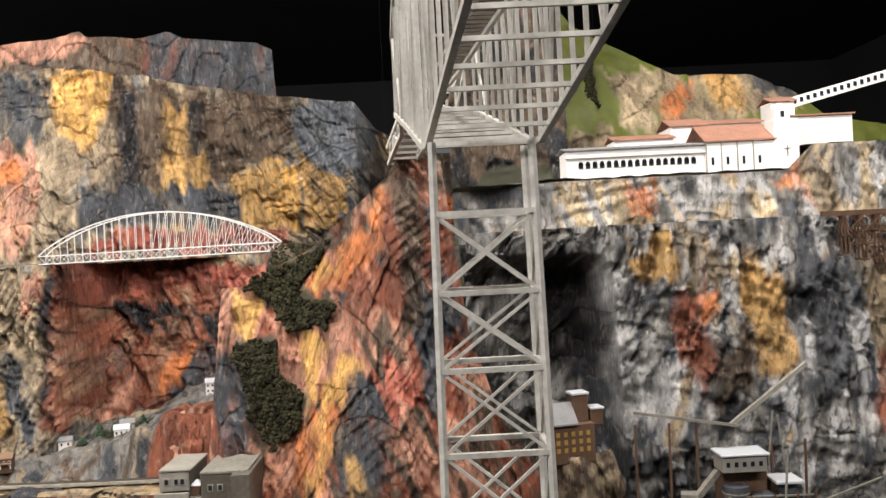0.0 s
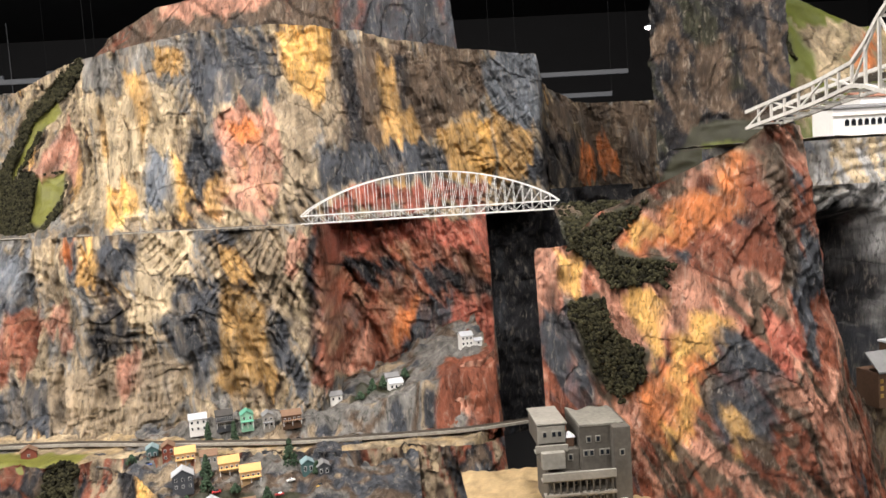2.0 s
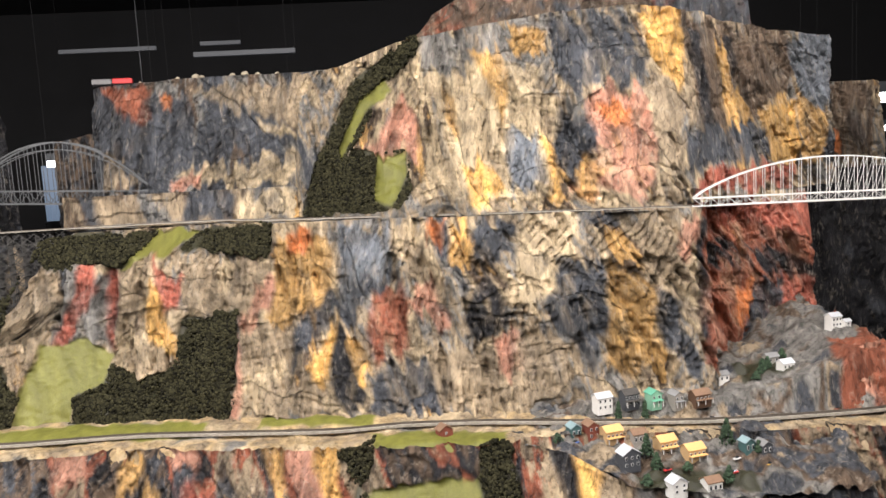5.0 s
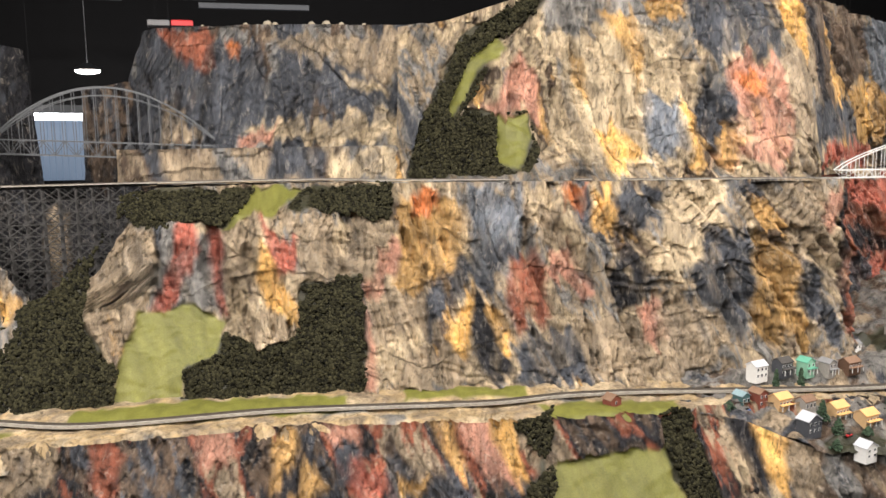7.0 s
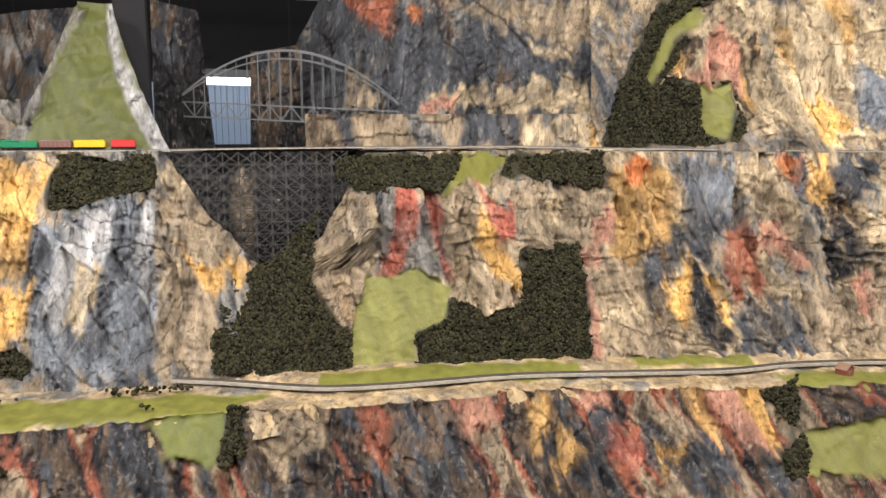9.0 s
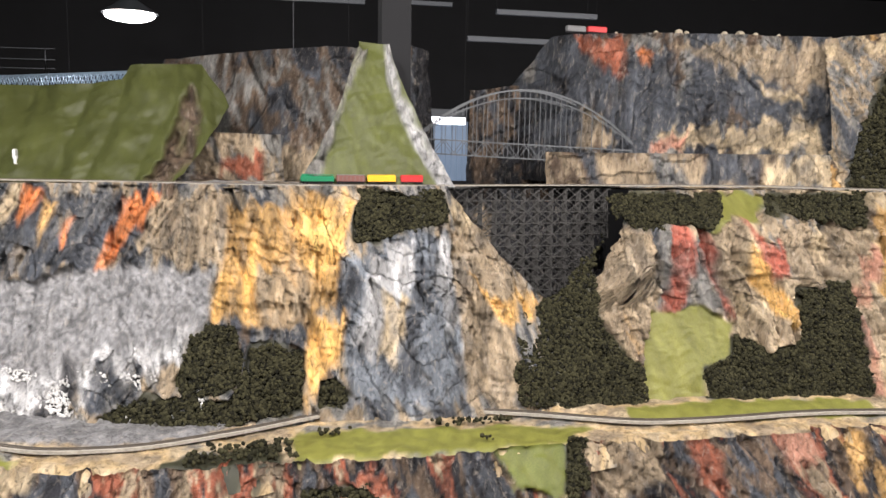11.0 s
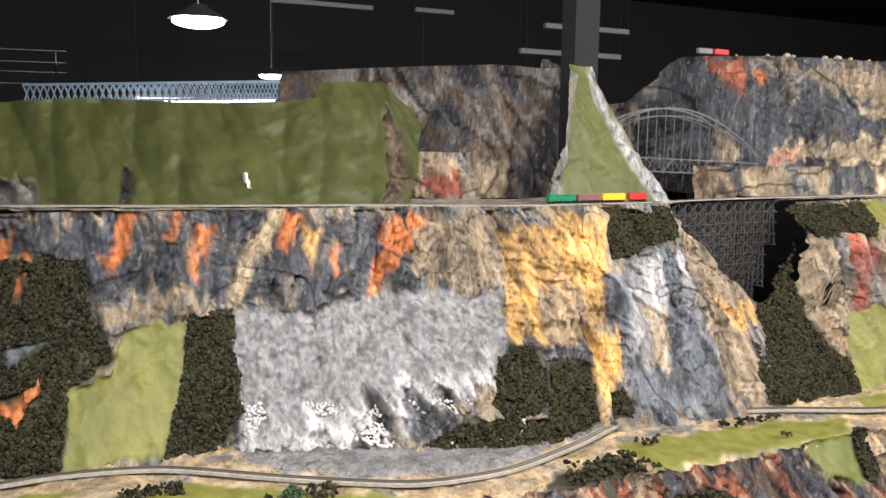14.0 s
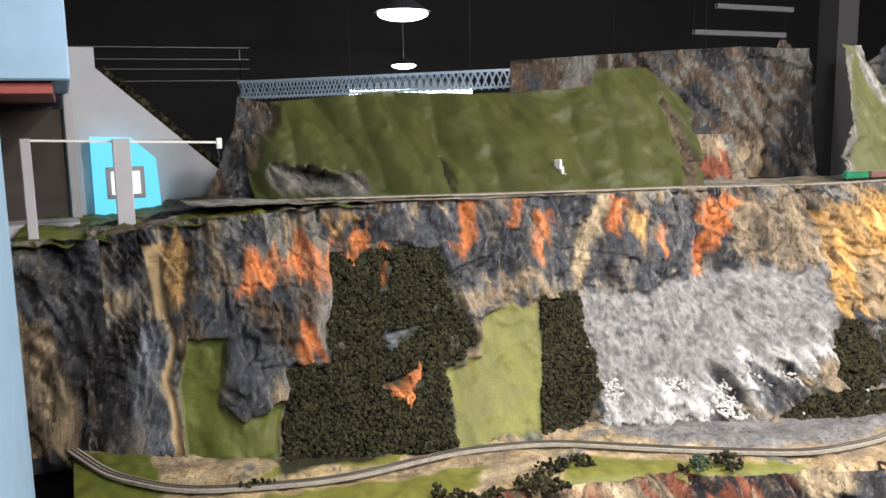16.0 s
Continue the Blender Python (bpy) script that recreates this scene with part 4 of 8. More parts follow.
dab("left_low", "orange", (-11.17, 0.56), (-10.93, 0.63), (-10.94, 0.54), (-11.08, 0.52))
dab("left_low", "blue", (-11.1, 0.78), (-10.9, 0.82), (-10.92, 0.77), (-11.06, 0.71))
dab("peak", "rust", (-0.19, 1.75), (-0.05, 1.74), (-0.06, 1.46), (-0.19, 1.15), (-0.32, 1.15))
dab("peak", "brown", (-0.17, 1.7), (-0.05, 1.67), (-0.08, 1.15), (-0.17, 1.03))
dab("peak", "tan", (-0.27, 1.77), (-0.16, 1.82), (-0.12, 1.75), (-0.2, 1.66), (-0.25, 1.57), (-0.31, 1.55))
dab("peak", "orange", (-0.66, 1.23), (-0.59, 1.37), (-0.43, 1.46), (-0.31, 1.54), (-0.25, 1.67), (-0.2, 1.68), (-0.23, 1.52), (-0.34, 1.36), (-0.46, 1.23))
dab("peak", "yellow", (-0.63, 1.24), (-0.56, 1.36), (-0.43, 1.41), (-0.49, 1.28))
dab("peak", "pink", (-1.15, 1.05), (-1.09, 1.27), (-0.96, 1.29), (-0.92, 1.04), (-1.09, 0.93), (-1.14, 0.62), (-1.17, 0.82))
dab("peak", "slate", (-1.07, 0.98), (-0.95, 1.02), (-0.86, 0.7), (-0.88, 0.59), (-1.01, 0.59), (-1.07, 0.78))
dab("peak", "yellow", (-0.99, 1.25), (-0.84, 1.25), (-0.82, 1.13), (-0.9, 1.04), (-0.99, 1.06))
dab("peak", "pink", (-0.83, 1.11), (-0.75, 1.13), (-0.72, 1.03), (-0.8, 1.03))
dab("peak", "pink", (-0.75, 1.03), (-0.51, 1.11), (-0.46, 1.18), (-0.38, 1.1), (-0.4, 0.88), (-0.53, 0.81), (-0.63, 0.81), (-0.73, 0.9))
dab("peak", "brown", (-0.37, 1.05), (-0.22, 1.06), (-0.15, 0.98), (-0.32, 0.93))
dab("peak", "yellow", (-0.65, 1.03), (-0.54, 1.04), (-0.57, 0.83), (-0.63, 0.75))
dab("peak", "orange", (-0.81, 0.58), (-0.56, 0.76), (-0.45, 0.74), (-0.49, 0.6), (-0.59, 0.43), (-0.73, 0.45))
dab("peak", "yellow", (-0.48, 0.95), (-0.32, 0.88), (-0.35, 0.8), (-0.48, 0.78), (-0.52, 0.64), (-0.58, 0.67))
dab("peak", "pink", (-0.81, 0.58), (-0.66, 0.65), (-0.68, 0.44), (-0.73, 0.45))
dab("peak", "yellow", (-0.52, 0.66), (-0.48, 0.63), (-0.59, 0.41), (-0.63, 0.42))
dab("peak", "red", (-0.32, 0.93), (-0.11, 1), (-0.12, 0.85), (-0.23, 0.81))
dab("peak", "slate", (-0.4, 0.85), (-0.23, 0.83), (-0.26, 0.54), (-0.45, 0.49))
dab("peak", "ochre", (-0.4, 0.56), (-0.33, 0.57), (-0.33, 0.47), (-0.4, 0.45))
dab("peak", "forest", (-0.95, 1.28), (-0.5, 1.49), (-0.53, 1.44), (-0.71, 1.23), (-0.46, 1.2), (-0.53, 1.1), (-0.72, 1.05), (-0.84, 1.24))
dab("peak", "forest", (-0.97, 1.03), (-0.77, 1.03), (-0.76, 0.88), (-0.63, 0.79), (-0.67, 0.64), (-0.78, 0.57), (-0.86, 0.7))
# Black over the recess left of this cliff: its shade is put into the paint.
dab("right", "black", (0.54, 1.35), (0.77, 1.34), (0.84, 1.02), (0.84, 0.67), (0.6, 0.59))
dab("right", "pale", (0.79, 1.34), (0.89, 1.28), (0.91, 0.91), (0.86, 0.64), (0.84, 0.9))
dab("right", "ochre", (0.93, 1.39), (1.15, 1.41), (1.15, 1.18), (1.02, 1.19))
dab("right", "tan", (1.18, 1.46), (1.4, 1.31), (1.36, 1.2), (1.18, 1.24))
dab("right", "rust", (1.14, 1.13), (1.29, 1.07), (1.29, 0.8), (1.22, 0.64), (1.14, 0.85))
dab("right", "brown", (1.28, 0.9), (1.49, 0.92), (1.48, 0.64), (1.29, 0.59))
dab("right", "ochre", (1.49, 1.33), (1.66, 1.16), (1.66, 0.81), (1.52, 0.76), (1.47, 1.01))
dab("right", "orange", (1.28, 1.2), (1.36, 1.15), (1.36, 1.04), (1.27, 1.05))
dab("right", "slate", (1.72, 1.38), (1.95, 1.25), (1.91, 0.61), (1.68, 0.57), (1.68, 0.89))
dab("right", "pale", (1.73, 1.05), (1.78, 1.02), (1.74, 0.78), (1.69, 0.78))
dab("right", "pale", (0.88, 0.8), (1.13, 0.77), (1.11, 0.53), (0.85, 0.47))
dab("right", "tan", (2.03, 1.36), (2.26, 1.32), (2.19, 1.02), (2.05, 1.11))
dab("right", "rust", (2.06, 0.81), (2.15, 0.8), (2.07, 0.45), (2, 0.51))
dab("lower", "tan", (-6.85, 0.32), (-6.58, 0.32), (-6.64, 0.08), (-6.92, 0.07))
dab("lower", "rust", (-6.43, 0.27), (-6.28, 0.21), (-6.34, 0.05), (-6.44, 0.06))
dab("lower", "pink", (-5.98, 0.3), (-5.81, 0.31), (-5.78, 0.14), (-5.93, 0.09), (-6, 0.16))
dab("lower", "ochre", (-5.62, 0.24), (-5.47, 0.25), (-5.47, 0.14), (-5.6, 0.08))
dab("lower", "pink", (-5.36, 0.3), (-5.18, 0.32), (-5.17, 0.21), (-5.35, 0.2))
dab("lower", "black", (-5.53, 0.14), (-5.38, 0.18), (-5.46, -0.03), (-5.6, -0.04))
dab("lower", "ochre", (-5.45, 0.14), (-5.36, 0.09), (-5.46, -0.03), (-5.57, -0.04))
dab("lower", "slate", (-5.31, 0.22), (-5.17, 0.21), (-5.22, 0.04), (-5.34, 0))
dab("lower", "red", (-5.25, 0.13), (-5.09, 0.1), (-5.16, -0.03), (-5.27, -0.02))
dab("lower", "slate", (-5.08, 0.12), (-4.95, 0.09), (-5.01, -0.01), (-5.09, 0.01))
dab("lower", "slate", (-4.86, 0.09), (-4.69, 0.08), (-4.67, -0.1), (-4.87, -0.11))
dab("lower", "ochre", (-4.84, 0.3), (-4.69, 0.3), (-4.69, 0.08), (-4.79, 0.13))
dab("lower", "pink", (-4.69, 0.3), (-4.54, 0.32), (-4.41, 0.04), (-4.55, -0.02), (-4.61, 0.05))
dab("lower", "yellow", (-4.54, 0.32), (-4.39, 0.33), (-4.4, 0.18), (-4.37, 0.04), (-4.45, 0.02))
dab("lower", "yellow", (-5.03, 0.01), (-4.87, 0.07), (-4.93, -0.02), (-5.02, -0.03))
dab("lower", "forest", (-4.4, 0.25), (-4.19, 0.33), (-4.24, 0.13), (-4.4, 0), (-4.46, -0.08), (-4.29, -0.09), (-4.26, 0.08))
dab("lower", "forest", (-3.63, 0.27), (-3.5, 0.29), (-3.43, -0.18), (-3.62, -0.13), (-3.67, 0.1))
dab("lower", "lime", (-4.22, 0.1), (-3.66, 0.13), (-3.62, -0.13), (-4.32, -0.09))
dab("lower", "cream", (-3.33, 0.21), (-3.17, 0.19), (-3.25, -0.07), (-3.36, -0.04))
dab("lower", "green", (-7.43, 0.25), (-7.06, 0.34), (-7.09, 0.07), (-7.34, 0.08))
dab("lower", "forest", (-7.04, 0.31), (-6.97, 0.31), (-7, 0.11), (-7.12, 0.07))
dab("lower", "forest", (-8.31, 0.18), (-8.02, 0.18), (-7.98, 0.12), (-8.31, 0.14))
dab("lower", "cream", (-10.76, 0.29), (-10.29, 0.28), (-10.35, 0.2), (-10.76, 0.23))
dab("lower", "cream", (-9.7, 0.27), (-9.4, 0.32), (-9.42, 0.21), (-9.63, 0.18))
dab("curtain", "grey", (-11.41, 1.54), (-10.92, 1.59), (-10.96, 1.4), (-11.41, 1.4))
dab("curtain", "brown", (-11.47, 1.99), (-11.21, 1.97), (-11.4, 1.7), (-11.45, 1.6), (-11.54, 1.64))
# Dark tunnel mouth, only painted: black replaces the shade of an opening.
dab("curtain", "black", (-10.57, 1.39), (-10.43, 1.6), (-10.45, 1.39))
dab("curtain", "brown", (-8.85, 1.98), (-8.78, 1.75), (-8.95, 1.37), (-9.11, 1.36))
dab("brown", "tan", (-8.28, 1.62), (-7.96, 1.64), (-8.02, 1.39), (-8.38, 1.36))
dab("brown", "black", (-7.82, 1.84), (-7.53, 2.23), (-7.77, 1.39), (-7.89, 1.39))
dab("right_up", "orange", (0.99, 1.71), (1.14, 1.72), (1.12, 1.54), (1, 1.52))
dab("right_up", "orange", (1.73, 1.7), (1.85, 1.73), (1.95, 1.51), (1.84, 1.61))
dab("right_up", "tan", (1.87, 1.81), (2.06, 1.83), (2.09, 1.51), (1.97, 1.48), (1.87, 1.67))
dab("hill", "tan", (1.22, 2.59), (1.92, 2.57), (2.56, 2.55), (2.72, 2.35), (2.1, 2.16), (1.38, 2.14))
dab("hill", "ochre", (1.96, 2.57), (2.15, 2.61), (2.18, 2.29), (2.01, 2.29))
dab("hill", "cream", (1.33, 2.54), (1.59, 2.58), (1.43, 2.19), (1.31, 2.19))
dab("hill", "slate", (2.32, 2.6), (2.61, 2.57), (2.58, 2.36), (2.29, 2.37))
dab("hill", "tan", (0.82, 2.09), (1.23, 2.17), (1.21, 1.87), (0.8, 1.89))
dab("hill", "orange", (1.57, 2.31), (1.83, 2.53), (1.9, 2.48), (1.66, 2.18))
dab("hill", "ochre", (1.96, 2.57), (2.23, 2.61), (2.2, 2.24), (2.01, 2.27))
dab("hill", "cream", (1.36, 2.49), (1.62, 2.53), (1.5, 2.18), (1.3, 2.17))
dab("hill", "forest", (1.07, 2.71), (1.17, 2.71), (1.16, 2.32), (1.09, 2.41))
dab("endf", "tan", (-12.78, 0.95), (-12.61, 0.78), (-12.52, 0.31), (-12.74, 0.15), (-12.81, 0.5))
dab("endf", "cream", (-12.71, 0.78), (-12.66, 0.78), (-12.55, 0.25), (-12.63, 0.24))
# Rest of the cleft, its darkness coloured in black as well.
dab("endf", "black", (-12.44, 0.48), (-12.31, 0.94), (-12.24, 0.88), (-12.27, 0.24), (-12.45, 0.27))
dab("endf", "slate", (-12.65, 1.23), (-12.2, 1.23), (-12.28, 0.99), (-12.62, 1))

GREYS = ["black", "slate", "grey", "tan", "grey", "slate", "brown"]
build_face("cliff_main_lower", MAIN_LOW, 0.008, ["slate", "grey", "tan", "grey", "tan", "cream", "tan", "brown", "ochre"], PATCH["main_low"], 0.065, label="painted plaster rock cliff in ochre, grey and red")
build_face("cliff_left_lower", LEFT_LOW, 0.0085, GREYS, PATCH["left_low"], 0.068, label="painted plaster cliff with grey scree and orange streaks", slant=0.2)
build_face("cliff_main_upper", MAIN_UP, 0.008, ["slate", "grey", "tan", "grey", "tan", "cream", "brown", "ochre"], PATCH["main_up"], 0.065, label="tall painted plaster mountain face in ochre and grey")
build_face("backing_board", BOARD, 0.022, ["slate", "brown", "brown", "rust", "brown", "rust", "brown"], PATCH["board"], 0.02, label="reddish painted backing board above the mountain")
# Base palette darkened to stand in for the weaker light on this wall.
build_face("cliff_block", BLOCK, 0.011, ["black", "slate", "slate", "grey", "brown", "slate"], PATCH["block"], 0.05, label="layered tan and grey plaster rock wall", strata=0.8, slant=0.0, steep=0.9)
build_face("cliff_band", BAND, 0.02, ["slate", "brown", "tan", "grey", "slate"], PATCH["band"], 0.02, label="low tan and blue-grey rock band")
build_face("green_pyramid", PYRAMID, 0.012, ["felt", "olive", "felt"], [("olive", [(-9, 1), (-7, 1), (-7, 3), (-9, 3)]), ("pale", [(-7.3, 1.4), (-7.5, 1.75), (-7.6, 2.02), (-7.64, 2.3), (-7.7, 2.3), (-7.66, 2.0), (-7.55, 1.72), (-7.42, 1.4)]), ("grey", [(-8.26, 1.4), (-8.04, 1.8), (-7.88, 2.3), (-7.8, 2.3), (-7.96, 1.85), (-8.13, 1.4)])], 0.06, folds=0.05, label="pointed hill covered with wrinkled green felt")
build_face("felt_hill", CURTAIN, 0.013, ["felt", "felt"], [("felt", [(-12, 1), (-8, 1), (-8, 3), (-12, 3)])] + PATCH["curtain"], 0.07, label="long hill draped with folded olive felt", folds=0.15)
build_face("brown_hill", BROWN, 0.025, ["black", "slate", "brown", "grey", "brown", "slate"], PATCH["brown"], 0.05, label="dim brown plaster rock hill")
build_face("orange_peak", PEAK, 0.009, ["brown", "rust", "brown", "pink", "rust", "slate"], PATCH["peak"], 0.036, label="tall orange and yellow painted rock spire", slant=0.35)
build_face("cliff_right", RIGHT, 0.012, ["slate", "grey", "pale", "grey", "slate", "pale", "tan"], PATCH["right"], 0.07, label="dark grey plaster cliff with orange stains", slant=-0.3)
build_face("cliff_right_band", RIGHT_UP, 0.014, ["grey", "pale", "cream", "pale", "grey", "slate"], PATCH["right_up"], 0.03, label="pale grey rock band under the mission")
build_face("green_hill", HILL, 0.025, ["moss", "green", "green"], [("green", [(-1, 1), (4, 1), (4, 4), (-1, 4)])] + PATCH["hill"], 0.04, label="steep green hill with bare coloured rock")
build_face("cliff_below_road", LOWER, 0.0105, ["black", "slate", "brown", "black", "rust", "tan", "brown", "slate"], PATCH["lower"], 0.07, label="brown, rust and ochre rock cliff below the road", slant=0.35)

# ---- hall ----
def box(name, lo, hi, mat, label="", kind="structure", category=""):
    bm = bmesh.new()
    bmesh.ops.create_cube(bm, size=1)
    for v in bm.verts:
        v.co = [lo[k] + (v.co[k] + 0.5) * (hi[k] - lo[k]) for k in range(3)]
    me = bpy.data.meshes.new(name)
    bm.to_mesh(me)
    bm.free()
    me.materials.append(mat)
    return tagged(new(name, me), label, category, "", kind)


box("ceiling", (-18, -4, 4.6), (8, 16, 4.8), BLACK, "black painted hall ceiling", category="ceiling")
box("wall_north", (-18, 15.8, -1), (8, 16, 4.6), BLACK, "black painted hall wall", category="wall")
box("wall_south", (-18, -4, -1), (8, -3.8, 4.6), BLACK, "black painted hall wall", category="wall")
box("wall_east", (7.8, -3.8, -1), (8, 15.8, 4.6), BLACK, "black painted hall wall", category="wall")
box("wall_west", (-18, -3.8, -1), (-17.8, 15.8, 4.6), BLACK, "black painted hall wall", category="wall")
box("floor", (-18, -4, -1.0), (8, 16, -0.5), BLACK, "dark hall floor", category="floor")


# Unseen area light, assumed over the walkway; no lamp fitting is built for it.
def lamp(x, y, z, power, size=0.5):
    d = bpy.data.lights.new("unseen_hall_lamp", "AREA")
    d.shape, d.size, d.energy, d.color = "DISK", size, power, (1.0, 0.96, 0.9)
    ob = new("unseen_hall_lamp", d)
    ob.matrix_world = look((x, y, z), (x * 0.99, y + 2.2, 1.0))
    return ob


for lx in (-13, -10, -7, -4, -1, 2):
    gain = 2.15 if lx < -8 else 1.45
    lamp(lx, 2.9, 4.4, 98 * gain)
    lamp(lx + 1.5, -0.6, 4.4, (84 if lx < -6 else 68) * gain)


# ---- ground shelves ----
def ground(name, xs, ys_front, ys_back, nu, nv, height, base, patches, label, seed=0.0, rough=0.01, category="ground"):
    """A shelf between a front line and a back line, brushed and rough like the cliffs. height(x, y, v) gives z."""
    U = np.interp(np.linspace(0, len(xs) - 1, nu), np.arange(len(xs)), xs)
    X, V = np.meshgrid(U, np.linspace(0, 1, nv))
    Y = np.interp(X, xs, ys_front) * (1 - V) + np.interp(X, xs, ys_back) * V
    Z = height(X, Y, V) + rough * fbm(X * 14, Y * 14, seed, 4)
    pick = np.clip((fbm(X * 5, Y * 8, seed, 4) + 0.85) / 1.7, 0, 0.999) * (len(base) - 1)
    lo = np.floor(pick).astype(int)
    fr = np.clip((pick - lo - 0.3) / 0.4, 0, 1)[..., None]
    table = np.array([PAL[b] for b in base])
    col = table[lo] * (1 - fr) + table[np.minimum(lo + 1, len(base) - 1)] * fr
    soft = np.zeros(X.shape)
    wx, wy = X + 0.03 * fbm(X * 9, Y * 9, seed + 4, 3), Y + 0.03 * fbm(X * 9, Y * 9, seed + 8, 3)
    for colour, pts in patches:
        f = np.clip(inside(wx, wy, pts) / 0.02 + 0.5, 0, 1)
        col = col * (1 - f[..., None]) + np.array(PAL[colour]) * f[..., None]
        soft = soft * (1 - f) + (1.0 if colour in SOFT else 0.0) * f
    col = np.clip(col * (1 + 0.25 * fbm(X * 30, Y * 30, seed + 2, 3))[..., None], 0.004, 0.85)
    verts = np.stack([X, Y, Z], -1).reshape(-1, 3)
    i = (np.arange(nv - 1)[:, None] * nu + np.arange(nu - 1)[None, :]).ravel()
    ob = grid_object(name, verts, np.stack([i, i + 1, i + nu + 1, i + nu], -1), ROCK)
    paint = ob.data.attributes.new("paint", "FLOAT_COLOR", "POINT")
    paint.data.foreach_set("color", np.concatenate([col, (1 - soft)[..., None]], -1).reshape(-1).astype(np.float32))
    return tagged(ob, label, category, "", "structure")


def face_y(face, x, z):
    return float(face.depth(np.array([float(x)]), np.array([float(z)]))[0])


ROAD_LINE = [(-12.55, 6.6), (-12.4, 6.2), (-12.11, 5.88), (-11.5, 5.7), (-10.91, 5.76), (-10.45, 5.66), (-9.95, 5.3), (-9.45, 5.0), (-9.0, 4.97), (-8.5, 5.13), (-8.13, 5.3), (-7.67, 5.29), (-7.1, 5.1),
             (-6.6, 4.86), (-6.2, 4.83), (-5.6, 4.84), (-5.02, 4.74), (-4.44, 4.63), (-4.06, 4.66), (-3.6, 4.6), (-3.1, 4.47), (-2.34, 4.3), (-1.47, 4.27), (-1.2, 4.32), (-0.95, 4.38)]
sx = np.linspace(-12.55, -1.22, 60)
front = [face_y(LOWER, x, 0.26) - 0.07 for x in sx]
back = [max(face_y(LEFT_LOW if x < -6.9 else MAIN_LOW, min(x, -2.25), 0.27) + 0.2, np.interp(x, [p[0] for p in ROAD_LINE], [p[1] for p in ROAD_LINE]) + 0.15) for x in sx]
road_y = lambda x: np.interp(x, [p[0] for p in ROAD_LINE], [p[1] for p in ROAD_LINE])
ground("road_shelf", list(sx), front, back, 700, 26, lambda X, Y, V: 0.268 + 0.03 * np.clip((Y - road_y(X) - 0.05) / 0.1, 0, 1) - 0.12 * np.clip((0.09 - V) / 0.09, 0, 1), ["cream", "tan", "sand", "cream", "grey"],
       [("lime", [(-8.35, 4.75), (-7.0, 4.7), (-6.85, 4.9), (-7.2, 5.0), (-8.3, 5.1)]), ("lime", [(-6.6, 4.9), (-5.2, 4.78), (-5.2, 4.95), (-6.0, 5.1), (-6.6, 5.05)]),
        ("lime", [(-10.7, 5.2), (-9.6, 4.8), (-9.5, 4.95), (-9.9, 5.2), (-10.4, 5.5)]), ("lime", [(-12.4, 5.6), (-11.1, 5.3), (-10.8, 5.6), (-11.5, 5.68), (-12.1, 5.8)]),
        ("green", [(-12.6, 5.8), (-12.2, 5.7), (-12.2, 6.4), (-12.6, 6.6)]), ("lime", [(-11.9, 5.9), (-11.2, 5.78), (-10.9, 5.85), (-11.5, 6.0)]),
        ("scree", [(-10.1, 5.6), (-9.95, 5.38), (-9.45, 5.08), (-9.0, 5.05), (-8.5, 5.22), (-8.3, 5.5), (-9.0, 5.7), (-10.1, 6.0)]), ("moss", [(-11.7, 5.84), (-10.9, 5.86), (-10.5, 5.78), (-10.5, 6.2), (-11.7, 6.4)]),
        ("lime", [(-4.25, 4.4), (-3.5, 4.25), (-3.45, 4.45), (-4.2, 4.6)]), ("lime", [(-4.9, 4.8), (-4.2, 4.72), (-4.2, 4.85), (-4.9, 4.95)]), ("moss", [(-9.0, 4.7), (-8.4, 4.7), (-8.4, 4.95), (-8.8, 4.9)])],
       "sandy shelf with grass strips beside the model railway", 71.0)


def ribbon(name, pts, width, thick, z, mat, label, category, kind="structure", parent=None):
    bm = bmesh.new()
    rows = []
    for k, (x, y) in enumerate(pts):
        a, b = pts[max(0, k - 1)], pts[min(len(pts) - 1, k + 1)]
        dx, dy = b[0] - a[0], b[1] - a[1]
        n = math.hypot(dx, dy) or 1
        nx, ny = -dy / n * width / 2, dx / n * width / 2
        zz = z(x, y) if callable(z) else z
        rows.append([bm.verts.new((x + s * nx, y + s * ny, zz + h)) for s, h in ((1, 0), (1, thick), (-1, thick), (-1, 0))])
    for r, q in zip(rows, rows[1:]):
        for i in range(4):
            bm.faces.new((r[i], r[(i + 1) % 4], q[(i + 1) % 4], q[i]))
    bmesh.ops.recalc_face_normals(bm, faces=bm.faces)
    me = bpy.data.meshes.new(name)
    bm.to_mesh(me)
    bm.free()
    me.materials.append(mat)
    ob = new(name, me)
    if parent:
        ob.parent = parent
    return tagged(ob, label, category, "", kind)


def smooth_line(pts, n):
    xs = np.linspace(0, len(pts) - 1, n)
    ks = np.arange(len(pts))
    px, py = np.interp(xs, ks, [p[0] for p in pts]), np.interp(xs, ks, [p[1] for p in pts])
    for _ in range(12):
        px[1:-1] = 0.25 * px[:-2] + 0.5 * px[1:-1] + 0.25 * px[2:]
        py[1:-1] = 0.25 * py[:-2] + 0.5 * py[1:-1] + 0.25 * py[2:]
    return list(zip(px.tolist(), py.tolist()))


def offset(pts, d):
    out = []
    for k, (x, y) in enumerate(pts):
        a, b = pts[max(0, k - 1)], pts[min(len(pts) - 1, k + 1)]
        n = math.hypot(b[0] - a[0], b[1] - a[1]) or 1
        out.append((x - (b[1] - a[1]) / n * d, y + (b[0] - a[0]) / n * d))
    return out


RAILSTEEL = plain("worn_rail_steel", (0.14, 0.12, 0.1), 0.5, 0.6, 0.3, 90)
